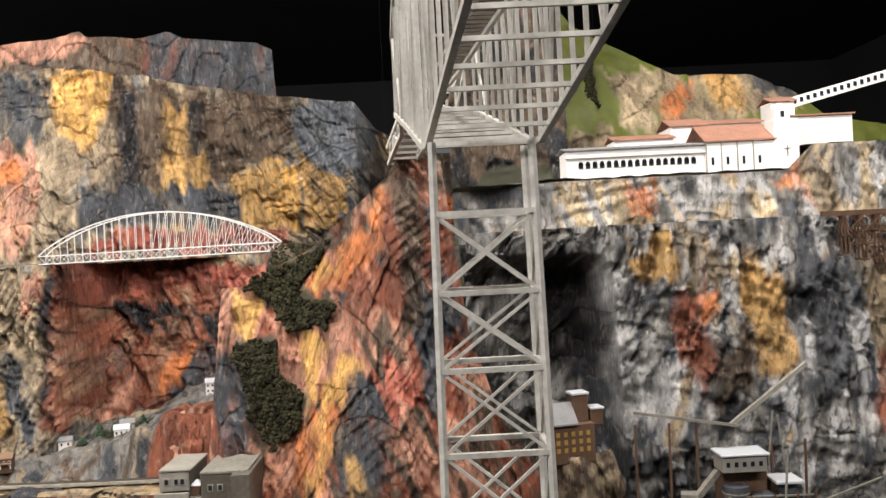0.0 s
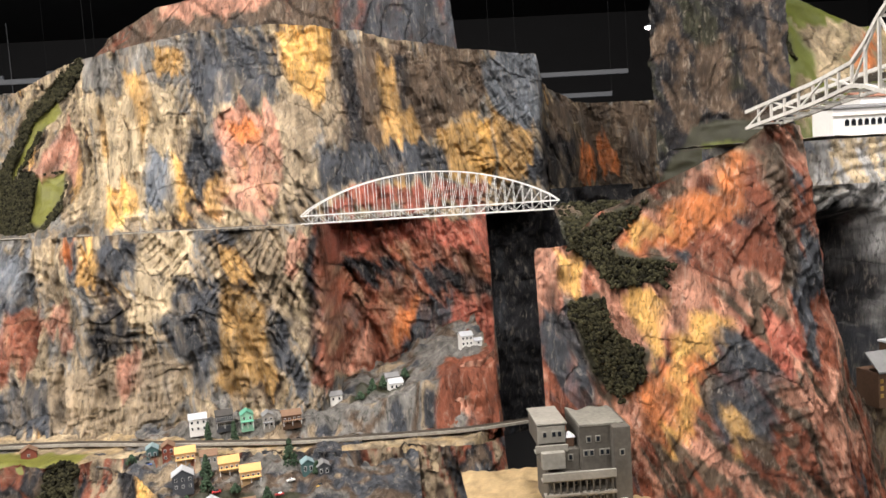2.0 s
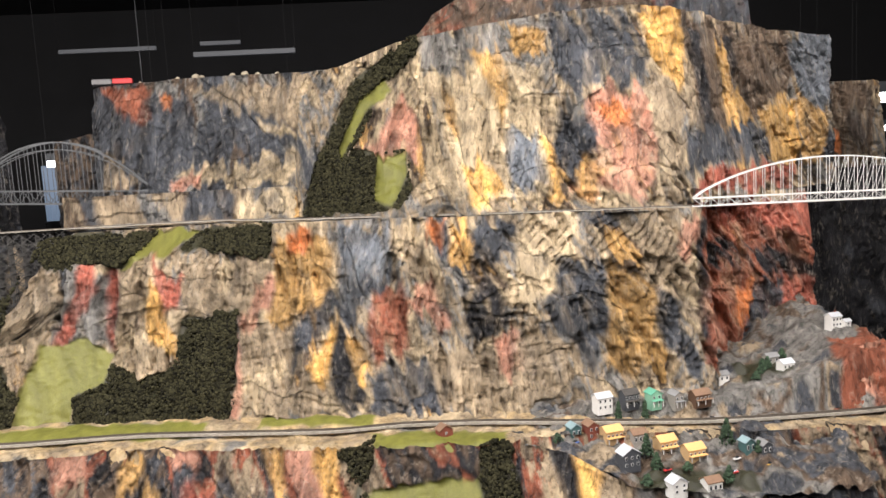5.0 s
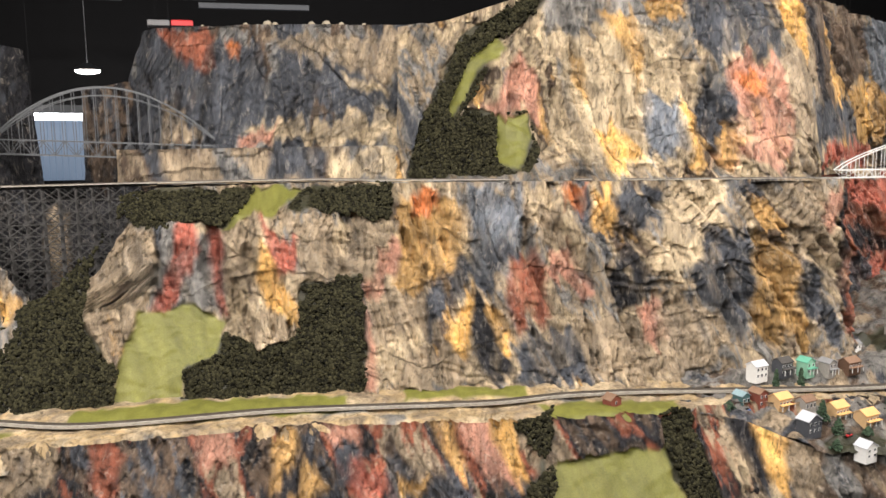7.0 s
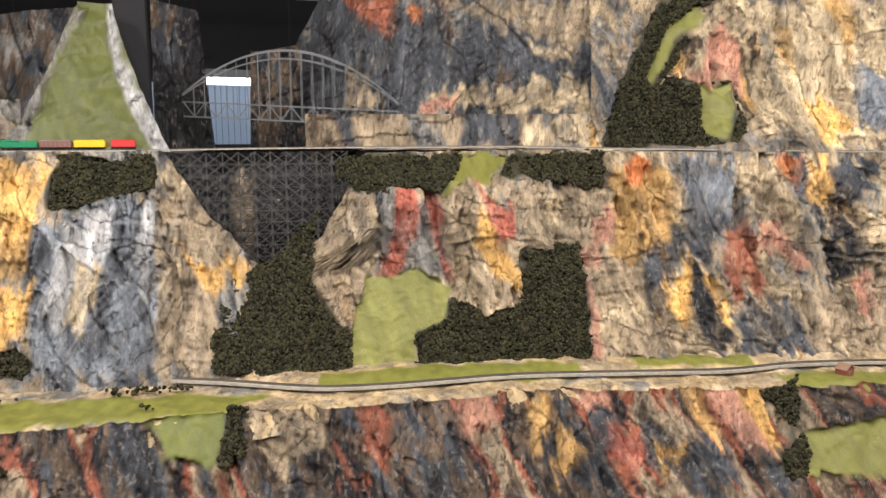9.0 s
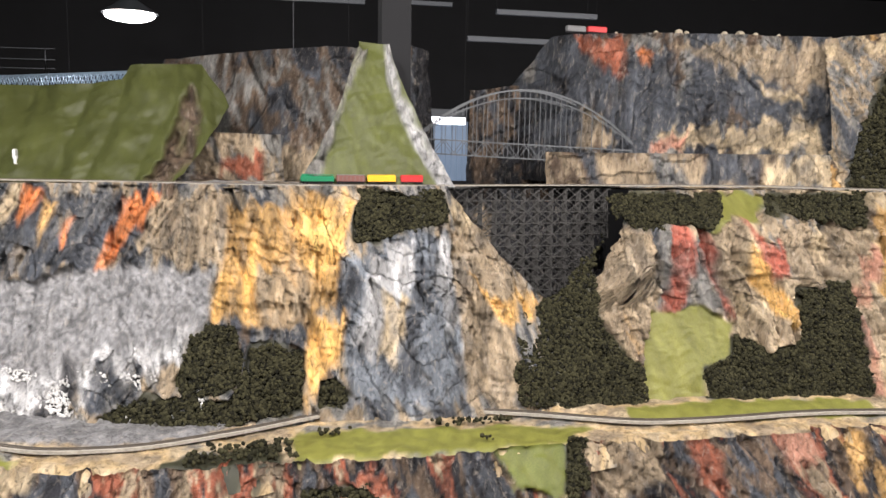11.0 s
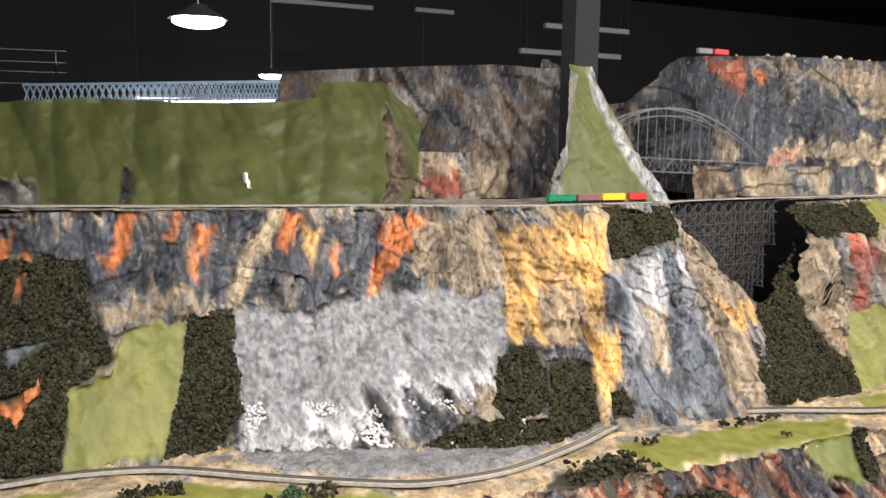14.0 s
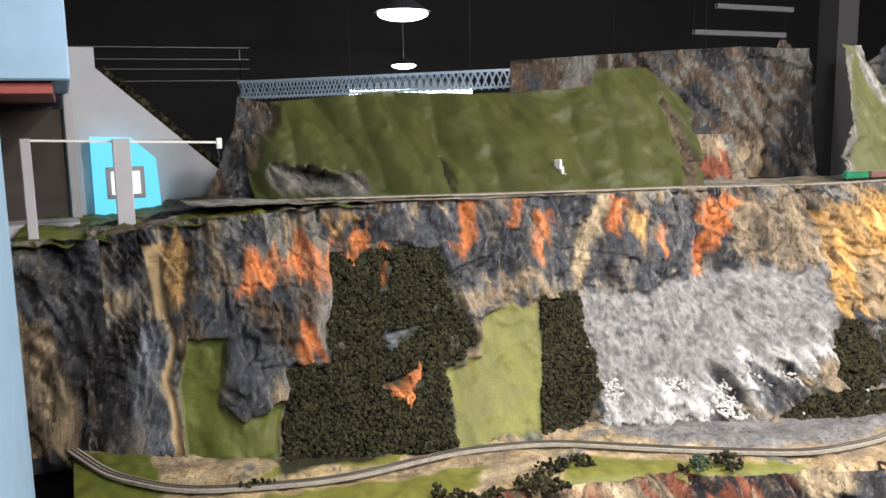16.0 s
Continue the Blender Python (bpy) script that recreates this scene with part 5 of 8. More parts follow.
TIE = plain("dark_tie_wood", (0.09, 0.075, 0.06), 0.85, 0, 0.3, 90)
lower_line = smooth_line(ROAD_LINE, 260)
bed = ribbon("track_bed", lower_line, 0.052, 0.014, 0.283, BALLAST, "pale grey ballast bed of the lower model track", "track")
for s in (-0.009, 0.009):
    ribbon("rail", offset(lower_line, s), 0.004, 0.006, 0.297, RAILSTEEL, "", "", "", bed)

# ---- rail ledge at the middle of the cliffs ----
rx = np.concatenate([np.linspace(-12.3, -7.45, 26), np.linspace(-6.3, -2.25, 24)])
def ledge(name, xs, low, backs, z):
    fr = [face_y(low, x, z) - 0.03 for x in xs]
    return ground(name, list(xs), fr, backs, 260, 12, lambda X, Y, V: z - 0.012 + 0 * X, ["cream", "tan", "grey", "pale", "tan"], [], "narrow pale ledge carrying the model railway", 75.0, 0.006)


ledge("rail_ledge_left", np.linspace(-11.9, -7.4, 26), LEFT_LOW, list(np.interp(np.linspace(-11.9, -7.4, 26), [-11.9, -11, -9.8, -8.9, -8.2, -7.4], [7.3, 7.0, 6.75, 6.8, 6.6, 6.5])), 1.425)
ledge("rail_ledge_main", np.linspace(-6.28, -2.2, 26), MAIN_LOW, list(np.interp(np.linspace(-6.28, -2.2, 26), [-6.28, -4.7, -4.05, -3, -2.2], [6.6, 6.1, 5.7, 5.3, 5.2])), 1.425)
ledge("rail_ledge_right", np.linspace(0.2, 3.2, 20), RIGHT, [5.1] + [4.5] * 19, 1.475)
TRACK = [(-11.3, 6.78), (-10.15, 6.42), (-9.2, 6.22), (-8.6, 5.98), (-8.2, 5.92), (-7.4, 5.9), (-7.0, 5.98), (-6.3, 6.02), (-5.2, 5.98), (-4.8, 5.68), (-4.05, 5.43), (-3.5, 5.18), (-2.25, 4.8), (-0.86, 4.42)]
upper_line = smooth_line(TRACK, 200)
bed2 = ribbon("track_bed", upper_line[:186], 0.05, 0.006, 1.424, BALLAST, "pale ballast bed of the middle model track", "track")
for s in (-0.0085, 0.0085):
    ribbon("rail", offset(upper_line, s)[:186], 0.003, 0.004, 1.43, RAILSTEEL, "", "", "", bed2)

# ---- town hill and lower terrace ----
def town_z(X, Y, V):
    top = np.interp(X, [-3.3, -3.0, -2.2, -2.0, -1.75, -1.5, -1.25], [0.3, 0.36, 0.37, 0.42, 0.46, 0.58, 0.61])
    ramp = np.clip((Y - road_y(X) - 0.06) / 0.1, 0, 1)
    z = 0.27 + (top - 0.27) * ramp * ramp * (3 - 2 * ramp) + 0.10 * np.clip(Y - road_y(X) - 0.35, 0, 1)
    return np.where(X > -1.235, -0.5, z)


txs = list(np.linspace(-3.3, -1.24, 40)) + [-1.232, -1.23]
ground("town_hill", txs, [float(road_y(x)) + 0.03 for x in txs], [5.0 if x < -2.2 else 5.6 for x in txs], 200, 90, town_z, ["slate", "grey", "brown", "grey", "tan", "slate"],
       [("tan", [(-3.2, 4.4), (-2.4, 4.3), (-2.4, 4.42), (-3.2, 4.55)]), ("rust", [(-1.6, 4.3), (-1.2, 4.3), (-1.2, 4.75), (-1.5, 4.7)]), ("grey", [(-3.1, 4.5), (-2.2, 4.4), (-1.9, 4.5), (-1.5, 4.6), (-1.5, 4.75), (-2.0, 4.6), (-3.1, 4.62)]),
        ("moss", [(-2.05, 4.6), (-1.8, 4.55), (-1.7, 4.8), (-2.0, 4.85)]), ("grey", [(-1.7, 4.75), (-1.25, 4.72), (-1.25, 5.1), (-1.6, 5.2)])], "grey rocky hill carrying the model town", 80.0, 0.03)


EDGE_X, EDGE_Y, EDGE_DROP = [-3.45, -3.2, -2.95, -2.5, -1.7], [4.33, 4.24, 3.97, 3.8, 3.83], [0.02, 0.06, 0.15, 0.2, 0.2]


def terrace_z(X, Y, V):
    return 0.265 - np.interp(X, EDGE_X, EDGE_DROP) * (1 - V) ** 1.2


lxs = list(np.linspace(-3.45, -1.7, 30))
ground("town_terrace", lxs, [float(np.interp(x, EDGE_X, EDGE_Y)) for x in lxs], [float(road_y(x)) - 0.02 for x in lxs], 160, 70, terrace_z, ["slate", "grey", "brown", "slate", "tan"],
       [("ochre", [(-3.4, 3.7), (-3.1, 3.7), (-3.05, 3.95), (-3.35, 3.95)]), ("tan", [(-3.45, 3.7), (-3.35, 3.7), (-3.3, 4.2), (-3.45, 4.3)]), ("grey", [(-3.2, 4.3), (-2.2, 4.05), (-2.2, 4.15), (-3.2, 4.42)]),
        ("moss", [(-2.9, 3.85), (-2.3, 3.85), (-2.3, 4.0), (-2.9, 4.02)])], "dark rocky terrace carrying the lower model town", 84.0, 0.03)
# saddle of trees behind the spire, and the mission's terrace
ground("tree_saddle", [-0.88, -0.7, -0.4, 0.1], [3.92, 3.98, 3.85, 3.5], [4.6, 4.65, 4.65, 4.6], 70, 50, lambda X, Y, V: 1.2 + 0.235 * np.clip(V * 1.6, 0, 1), ["moss", "moss", "brown"], [], "dark wooded saddle behind the spire", 88.0, 0.03)
ground("mission_terrace", [0.1, 0.7, 1.93], [4.5, 4.28, 4.28], [5.3, 5.3, 5.3], 60, 30, lambda X, Y, V: 1.735 + 0 * X, ["tan", "grey", "cream"], [], "pale ground under the white mission", 89.0, 0.006)
ground("mission_terrace_high", [1.93, 3.2], [4.26, 4.28], [5.4, 5.4], 40, 24, lambda X, Y, V: 1.855 + 0 * X, ["tan", "moss", "cream"], [], "pale ground beside the white mission", 90.0, 0.006)
ground("spire_foot", [-1.5, -1.1, -0.7], [2.9, 2.8, 2.7], [3.9, 3.9, 3.75], 50, 40, lambda X, Y, V: 0.19 + 0 * X - 0.5 * np.clip((0.25 - V) / 0.25, 0, 1), ["sand", "sand"], [("sand", [(-2, 2), (0, 2), (0, 5), (-2, 5)])], "sandy ledge under the grey hotel", 91.0, 0.01)


# ---- groves of lichen trees ----
def ico():
    bm = bmesh.new()
    bmesh.ops.create_icosphere(bm, subdivisions=1, radius=1)
    v = np.array([p.co[:] for p in bm.verts])
    f = np.array([[p.index for p in q.verts] for q in bm.faces])
    bm.free()
    return v, f


ICO_V, ICO_F = ico()
BYNAME = {"main_low": MAIN_LOW, "left_low": LEFT_LOW, "main_up": MAIN_UP, "peak": PEAK, "lower": LOWER, "right": RIGHT, "hill": HILL}
rng = np.random.default_rng(4)


def clumps(name, places, size, label, category="trees", mat=None, squash=1.0):
    n = len(places)
    r = size * rng.uniform(0.55, 1.25, n)
    v = ICO_V[None] * (1 + 0.45 * rng.uniform(-1, 1, (n, len(ICO_V), 1))) * r[:, None, None]
    v[..., 2] *= squash
    v = v + np.asarray(places)[:, None, :]
    f = ICO_F[None] + (np.arange(n) * len(ICO_V))[:, None, None]
    ob = grid_object(name, v.reshape(-1, 3), f.reshape(-1, 3), mat or LEAF, False)
    return tagged(ob, label, category, "", "stuff")


for where, outline, later in GROVES:
    face = BYNAME[where]
    ox, oz = [p[0] for p in outline], [p[1] for p in outline]
    area = abs(sum(a[0] * b[1] - b[0] * a[1] for a, b in zip(outline, outline[1:] + outline[:1]))) / 2
    count = int(min(16000, area * 14000 * (max(ox) - min(ox)) * (max(oz) - min(oz)) / max(area, 1e-4)))
    px, pz = rng.uniform(min(ox), max(ox), count), rng.uniform(min(oz), max(oz), count)
    keep = inside(px + 0.02 * vnoise(px * 25, pz * 25, 3.0), pz + 0.02 * vnoise(px * 25, pz * 25, 8.0), outline) > 0.0
    for other in PATCH[where][later:]:
        if other[0] != "moss":
            keep &= inside(px, pz, other[1]) < 0.0
    px, pz = px[keep], pz[keep]
    if len(px) < 5:
        continue
    py = face.depth(px, pz) - 0.032 - 0.018 * np.clip(fbm(px * 16, pz * 16, 2.0, 2) + 0.6, 0, 2)
    clumps("grove", np.stack([px, py, pz], -1), 0.0105, "dark olive lichen trees covering the slope")
n = 1500
sxx, syy = rng.uniform(-0.86, -0.4, n), rng.uniform(3.95, 4.38, n)
clumps("grove", np.stack([sxx, syy, 1.215 + 0.235 * (syy - 3.95) / 0.42 + 0.015 * vnoise(sxx * 14, syy * 14, 1.0)], -1), 0.0125, "dark olive lichen trees on the saddle")
# bushes beside the lower track
def bushes(x0, x1, y0, y1, count, z, label="low dark shrubs beside the model track"):
    bx = rng.uniform(x0, x1, count)
    by = rng.uniform(y0, y1, count)
    hold = vnoise(bx * 7, by * 7, 6.0) > 0.05
    bx, by = bx[hold], by[hold]
    clumps("shrubs", np.stack([bx, by, z + rng.uniform(0, 0.02, len(bx))], -1), 0.011, label, "shrubs")


bushes(-8.9, -8.3, 4.72, 4.95, 260, 0.285)
bushes(-8.2, -7.1, 5.0, 5.08, 160, 0.285)
bushes(-12.1, -10.9, 5.78, 5.85, 200, 0.3)
bushes(-10.1, -9.8, 5.0, 5.15, 160, 0.29, "bright green shrubs beside the model track")
bushes(-11.2, -10.4, 5.2, 5.45, 700, 0.285)
bushes(-7.9, -7.3, 4.7, 4.8, 160, 0.285)
# pale rubble along the foot of the scree
RUBBLE = plain("pale_rubble", (0.5, 0.49, 0.47), 0.85, 0, 0.3, 120)
qx = rng.uniform(-10.05, -8.75, 3200)
qz = 0.27 + 0.22 * rng.uniform(0, 1, 3200) ** 1.5
hold = vnoise(qx * 6, qz * 8, 2.0) > -0.1
qx, qz = qx[hold], qz[hold]
clumps("scree_rubble", np.stack([qx, LEFT_LOW.depth(qx, qz) - 0.02, qz], -1), 0.0085, "loose pale rubble at the foot of the scree", "rubble", RUBBLE)

TOWNF = Face([(-3.55, ((-0.5, 4.0), (0.25, 4.48))), (-3.45, ((-0.5, 3.9), (0.24, 4.39))), (-3.2, ((-0.5, 3.75), (0.2, 4.3))), (-2.95, ((-0.5, 3.6), (0.11, 4.04))), (-2.5, ((-0.5, 3.5), (0.06, 3.88))), (-1.7, ((-0.5, 3.5), (0.06, 3.91))), (-1.62, ((-0.5, 3.7), (0.06, 4.1)))],
             [(-0.5, -3.55), (0.3, -3.55)], [(-0.5, -1.62), (0.3, -1.62)], [(-4, -0.5), (-1, -0.5)], [(-3.55, 0.255), (-3.45, 0.25), (-3.2, 0.21), (-2.95, 0.12), (-2.5, 0.07), (-1.62, 0.07)], 95.0)
build_face("town_front", TOWNF, 0.011, ["slate", "grey", "brown", "tan", "slate", "black"], [("tan", [(-3.6, 0.3), (-3.35, 0.3), (-3.2, -0.1), (-3.3, -0.5), (-3.6, -0.5)]), ("black", [(-3.3, 0.26), (-3.19, 0.26), (-3.16, -0.05), (-3.22, -0.08)]), ("yellow", [(-3.19, 0.26), (-3.05, 0.2), (-3.09, -0.02), (-3.14, -0.16), (-3.17, -0.05)]), ("tan", [(-3.05, 0.2), (-2.88, 0.15), (-2.95, -0.02), (-3.07, -0.1)]), ("cream", [(-3.17, -0.1), (-3.05, -0.12), (-3.1, -0.3), (-3.2, -0.25)])], 0.05, label="ochre and grey rock face under the model town")
PROM = Face([(-1.68, ((0.2, 4.34), (0.6, 4.6))), (-1.45, ((0.2, 4.33), (0.6, 4.52))), (-1.3, ((0.2, 4.34), (0.65, 4.55))), (-1.2, ((0.2, 4.5), (0.65, 4.8)))],
            [(0.2, -1.68), (0.7, -1.6)], [(0.2, -1.2), (0.7, -1.21)], [(-2, 0.26), (-1, 0.2)], [(-1.7, 0.47), (-1.5, 0.57), (-1.38, 0.62), (-1.2, 0.62)], 99.0)
build_face("promontory", PROM, 0.011, ["slate", "brown", "rust", "brown", "pink", "grey"], [("rust", [(-1.42, 0.2), (-1.2, 0.2), (-1.2, 0.56), (-1.4, 0.56)]), ("pink", [(-1.45, 0.5), (-1.2, 0.55), (-1.2, 0.65), (-1.45, 0.62)]), ("tan", [(-1.62, 0.3), (-1.5, 0.3), (-1.5, 0.5), (-1.6, 0.45)])], 0.04, label="rust and grey rock promontory at the gorge edge")
MOUND = Face([(0.2, ((-0.4, 3.6), (0.48, 3.95))), (0.55, ((-0.4, 3.35), (0.48, 3.6))), (0.9, ((-0.4, 3.6), (0.48, 3.95)))], [(-0.4, 0.2), (0.5, 0.4)], [(-0.4, 1.0), (0.5, 0.72)], [(0, -0.4), (2, -0.4)], [(0, 0.47), (2, 0.47)], 111.0)
build_face("mine_mound", MOUND, 0.012, ["black", "brown", "tan", "brown", "cream", "slate"], [], 0.05, label="brown rock mound under the mine building")


# ---- helpers for built things ----
def part(name, bm, mat, parent, label=""):
    me = bpy.data.meshes.new(name)
    bmesh.ops.recalc_face_normals(bm, faces=bm.faces)
    bm.to_mesh(me)
    bm.free()
    me.materials.append(mat)
    ob = new(name, me)
    ob.parent = parent
    if label:
        ob["label"] = label
    return ob


def thing(name, m, label, category, group="", kind=""):
    ob = new(name)
    ob.matrix_world = m
    return tagged(ob, label, category, group, kind)


def block(bm, lo, hi, bevel=0.0):
    g = bmesh.ops.create_cube(bm, size=1)["verts"]
    for v in g:
        v.co = [lo[k] + (v.co[k] + 0.5) * (hi[k] - lo[k]) for k in range(3)]
    if bevel:
        es = {e for v in g for e in v.link_edges}
        bmesh.ops.bevel(bm, geom=list(es), offset=bevel, segments=1, affect="EDGES")
    return bm


def bar(bm, a, b, w):
    """A square bar from a to b."""
    a, b = Vector(a), Vector(b)
    d = (b - a)
    if d.length < 1e-6:
        return bm
    q = d.to_track_quat("Z", "Y").to_matrix()
    g = bmesh.ops.create_cube(bm, size=1)["verts"]
    for v in g:
        v.co = a + d * (v.co.z + 0.5) + q @ Vector((v.co.x * w, v.co.y * w, 0))
    return bm


def bars(pairs, w):
    bm = bmesh.new()
    for a, b in pairs:
        bar(bm, a, b, w)
    return bm


def chain(pairs, w):
    """One unbroken square rod along a run of end-to-end stretches."""
    pts = [Vector(pairs[0][0])] + [Vector(b) for a, b in pairs]
    bm = bmesh.new()
    rings = []
    for k, p in enumerate(pts):
        q = (pts[min(len(pts) - 1, k + 1)] - pts[max(0, k - 1)]).to_track_quat("Z", "Y").to_matrix()
        rings.append([bm.verts.new(p + q @ Vector((a * w / 2, b * w / 2, 0))) for a, b in ((-1, -1), (1, -1), (1, 1), (-1, 1))])
    for r, n in zip(rings, rings[1:]):
        for i in range(4):
            bm.faces.new((r[i], r[(i + 1) % 4], n[(i + 1) % 4], n[i]))
    bm.faces.new(rings[0])
    bm.faces.new(rings[-1])
    return bm


def pieces(name, pairs, w, mat, parent):
    for a, b in pairs:
        part(name, bars([(a, b)], w), mat, parent)


def mixp(a, b, f):
    return tuple(a[k] + (b[k] - a[k]) * f for k in range(3))


# ---- white arched truss bridge over the gorge ----
BRIDGEWHITE = plain("white_painted_steel", (0.66, 0.66, 0.63), 0.45, 0.0, 0.1, 90)
A, B = (-2.27, 4.77, 1.43), (-0.84, 4.39, 1.44)
arch_bridge = thing("arch_bridge", pose(0, 0, 0), "white arched truss railway bridge across the red gorge", "bridge")
ax, ay = B[0] - A[0], B[1] - A[1]
al = math.hypot(ax, ay)
side = (-ay / al * 0.03, ax / al * 0.03)
N = 30
for s in (-1, 1):
    def P(f, h):
        p = mixp(A, B, f)
        return (p[0] + s * side[0], p[1] + s * side[1], p[2] + h)

    rise = lambda f: 0.05 + 0.20 * (1 - (2 * f - 1) ** 2) ** 0.9 if 0 < f < 1 else 0.045
    part("bottom_chord", chain([(P(k / N, 0), P((k + 1) / N, 0)) for k in range(N)], 0.006), BRIDGEWHITE, arch_bridge)
    part("deck_chord", chain([(P(k / N, 0.045), P((k + 1) / N, 0.045)) for k in range(N)], 0.0055), BRIDGEWHITE, arch_bridge)
    part("top_chord", chain([(P(k / N, rise(k / N)), P((k + 1) / N, rise((k + 1) / N))) for k in range(N)], 0.006), BRIDGEWHITE, arch_bridge)
    for k in range(1, N):
        part("hanger", bars([(P(k / N, 0), P(k / N, rise(k / N)))], 0.0024), BRIDGEWHITE, arch_bridge)
    pieces("lattice_bar", ([(P(k / N, 0 if k % 2 else 0.045), P((k + 1) / N, 0.045 if k % 2 else 0)) for k in range(N)] + [(P(k / N, 0.045), P((k + 1) / N, rise((k + 1) / N))) for k in range(15, N - 1)]), 0.002, BRIDGEWHITE, arch_bridge)
for k in range(N + 1):
    p = mixp(A, B, k / N)
    pieces("cross_beam", [((p[0] - side[0], p[1] - side[1], p[2]), (p[0] + side[0], p[1] + side[1], p[2]))], 0.006, BRIDGEWHITE, arch_bridge)
    if k % 2 == 0 and 2 < k < N - 2:
        f = k / N
        h = 0.05 + 0.20 * (1 - (2 * f - 1) ** 2) ** 0.9
        pieces("top_strut", [((p[0] - side[0], p[1] - side[1], p[2] + h), (p[0] + side[0], p[1] + side[1], p[2] + h))], 0.004, BRIDGEWHITE, arch_bridge)

# ---- great grey cantilever bridge and its tower ----
canti = thing("cantilever_bridge", pose(0, 0, 0), "grey painted wooden cantilever truss bridge on a lattice tower", "bridge")
GREYSTEEL = plain("grey_painted_wood", (0.6, 0.585, 0.54), 0.55, 0.0, 0.25, 70)
AXIS = [(3.46, -0.14, 1.775, 1.845), (2.74, -0.02, 1.88, 1.96), (2.3, 0.04, 1.76, 2.34), (1.85, 0.09, 1.64, 2.75), (1.45, 0.14, 1.75, 2.45), (1.0, 0.21, 1.9, 2.3), (0.3, 0.33, 1.93, 2.2), (-0.6, 0.5, 1.93, 2.2), (-1.6, 0.7, 1.93, 2.2), (-3.7, 1.1, 1.93, 2.2)]
ays = [a[0] for a in AXIS][::-1]


def axis(y):
    return [float(np.interp(y, ays, [a[i] for a in AXIS][::-1])) for i in (1, 2, 3)]


steps = list(np.linspace(3.46, -3.7, 84))
for s in (-0.125, 0.125):
    def C(y, top):
        x, lo, hi = axis(y)
        w = 0.45 + 0.55 * min(1, max(0, (3.0 - y) / 0.4))
        return (x + s * w, y, hi if top else lo)

    part("bottom_chord", chain([(C(a, 0), C(b, 0)) for a, b in zip(steps, steps[1:])], 0.014), GREYSTEEL, canti)
    part("top_chord", chain([(C(a, 1), C(b, 1)) for a, b in zip(steps, steps[1:])], 0.014), GREYSTEEL, canti)
    for a in steps[1::1]:
        part("post", bars([(C(a, 0), C(a, 1))], 0.009), GREYSTEEL, canti)
    pieces("diagonal_brace", [(C(a, k % 2), C(b, 1 - k % 2)) for k, (a, b) in enumerate(zip(steps[::2], steps[2::2]))], 0.007, GREYSTEEL, canti)
for k, y in enumerate(steps):
    x, lo, hi = axis(y)
    w = 0.125 * (0.45 + 0.55 * min(1, max(0, (3.0 - y) / 0.4)))
    pieces("cross_beam", [((x - w, y, lo), (x + w, y, lo))], 0.009, GREYSTEEL, canti)
    if k % 2 == 0 and y < 2.7:
        pieces("top_beam", [((x - w, y, hi), (x + w, y, hi))], 0.009, GREYSTEEL, canti)

for k, y in enumerate(np.linspace(3.4, -3.6, 200)):
    x, lo, hi = axis(y)
    d = 1.90 if y < 2.7 else lo + 0.03
    if 1.2 < y < 2.6:
        d = 1.93
    part("deck_tie", bars([((x - 0.05, y, d), (x + 0.05, y, d))], 0.008), TIE, canti)
part("deck_stringer", bars([((axis(y0)[0] + o, y0, 1.915), (axis(y1)[0] + o, y1, 1.915)) for y0, y1 in zip(steps[9:], steps[10:]) for o in (-0.035, 0.035)], 0.01), GREYSTEEL, canti)

tower = thing("bridge_tower", pose(0.08, 1.78, 0), "tall grey lattice tower carrying the cantilever bridge", "bridge tower")


def leg(sx, sy, z):
    sp = 0.105 + 0.012 * (1.5 - z)
    return (sx * sp, sy * (0.07 + 0.012 * (1.5 - z)), z)


levels = [1.64, 1.49, 1.325, 1.165, 0.99, 0.80, 0.6, 0.38, 0.15, -0.1, -0.5]
for sx_ in (-1, 1):
    for sy_ in (-1, 1):
        part("leg", chain([(leg(sx_, sy_, a), leg(sx_, sy_, b)) for a, b in zip(levels, levels[1:])], 0.0125), GREYSTEEL, tower)
for z in levels[1:-1]:
    pieces("girt", ([(leg(-1, -1, z), leg(1, -1, z)), (leg(-1, 1, z), leg(1, 1, z)), (leg(-1, -1, z), leg(-1, 1, z)), (leg(1, -1, z), leg(1, 1, z))]), 0.011, GREYSTEEL, tower)
for a, b in zip(levels[1:], levels[2:]):
    pieces("cross_brace", ([(leg(-1, s, a), leg(1, s, b)) for s in (-1, 1)] + [(leg(1, s, a), leg(-1, s, b)) for s in (-1, 1)] + [(leg(s, -1, a), leg(s, 1, b)) for s in (-1, 1)]), 0.0062, GREYSTEEL, tower)

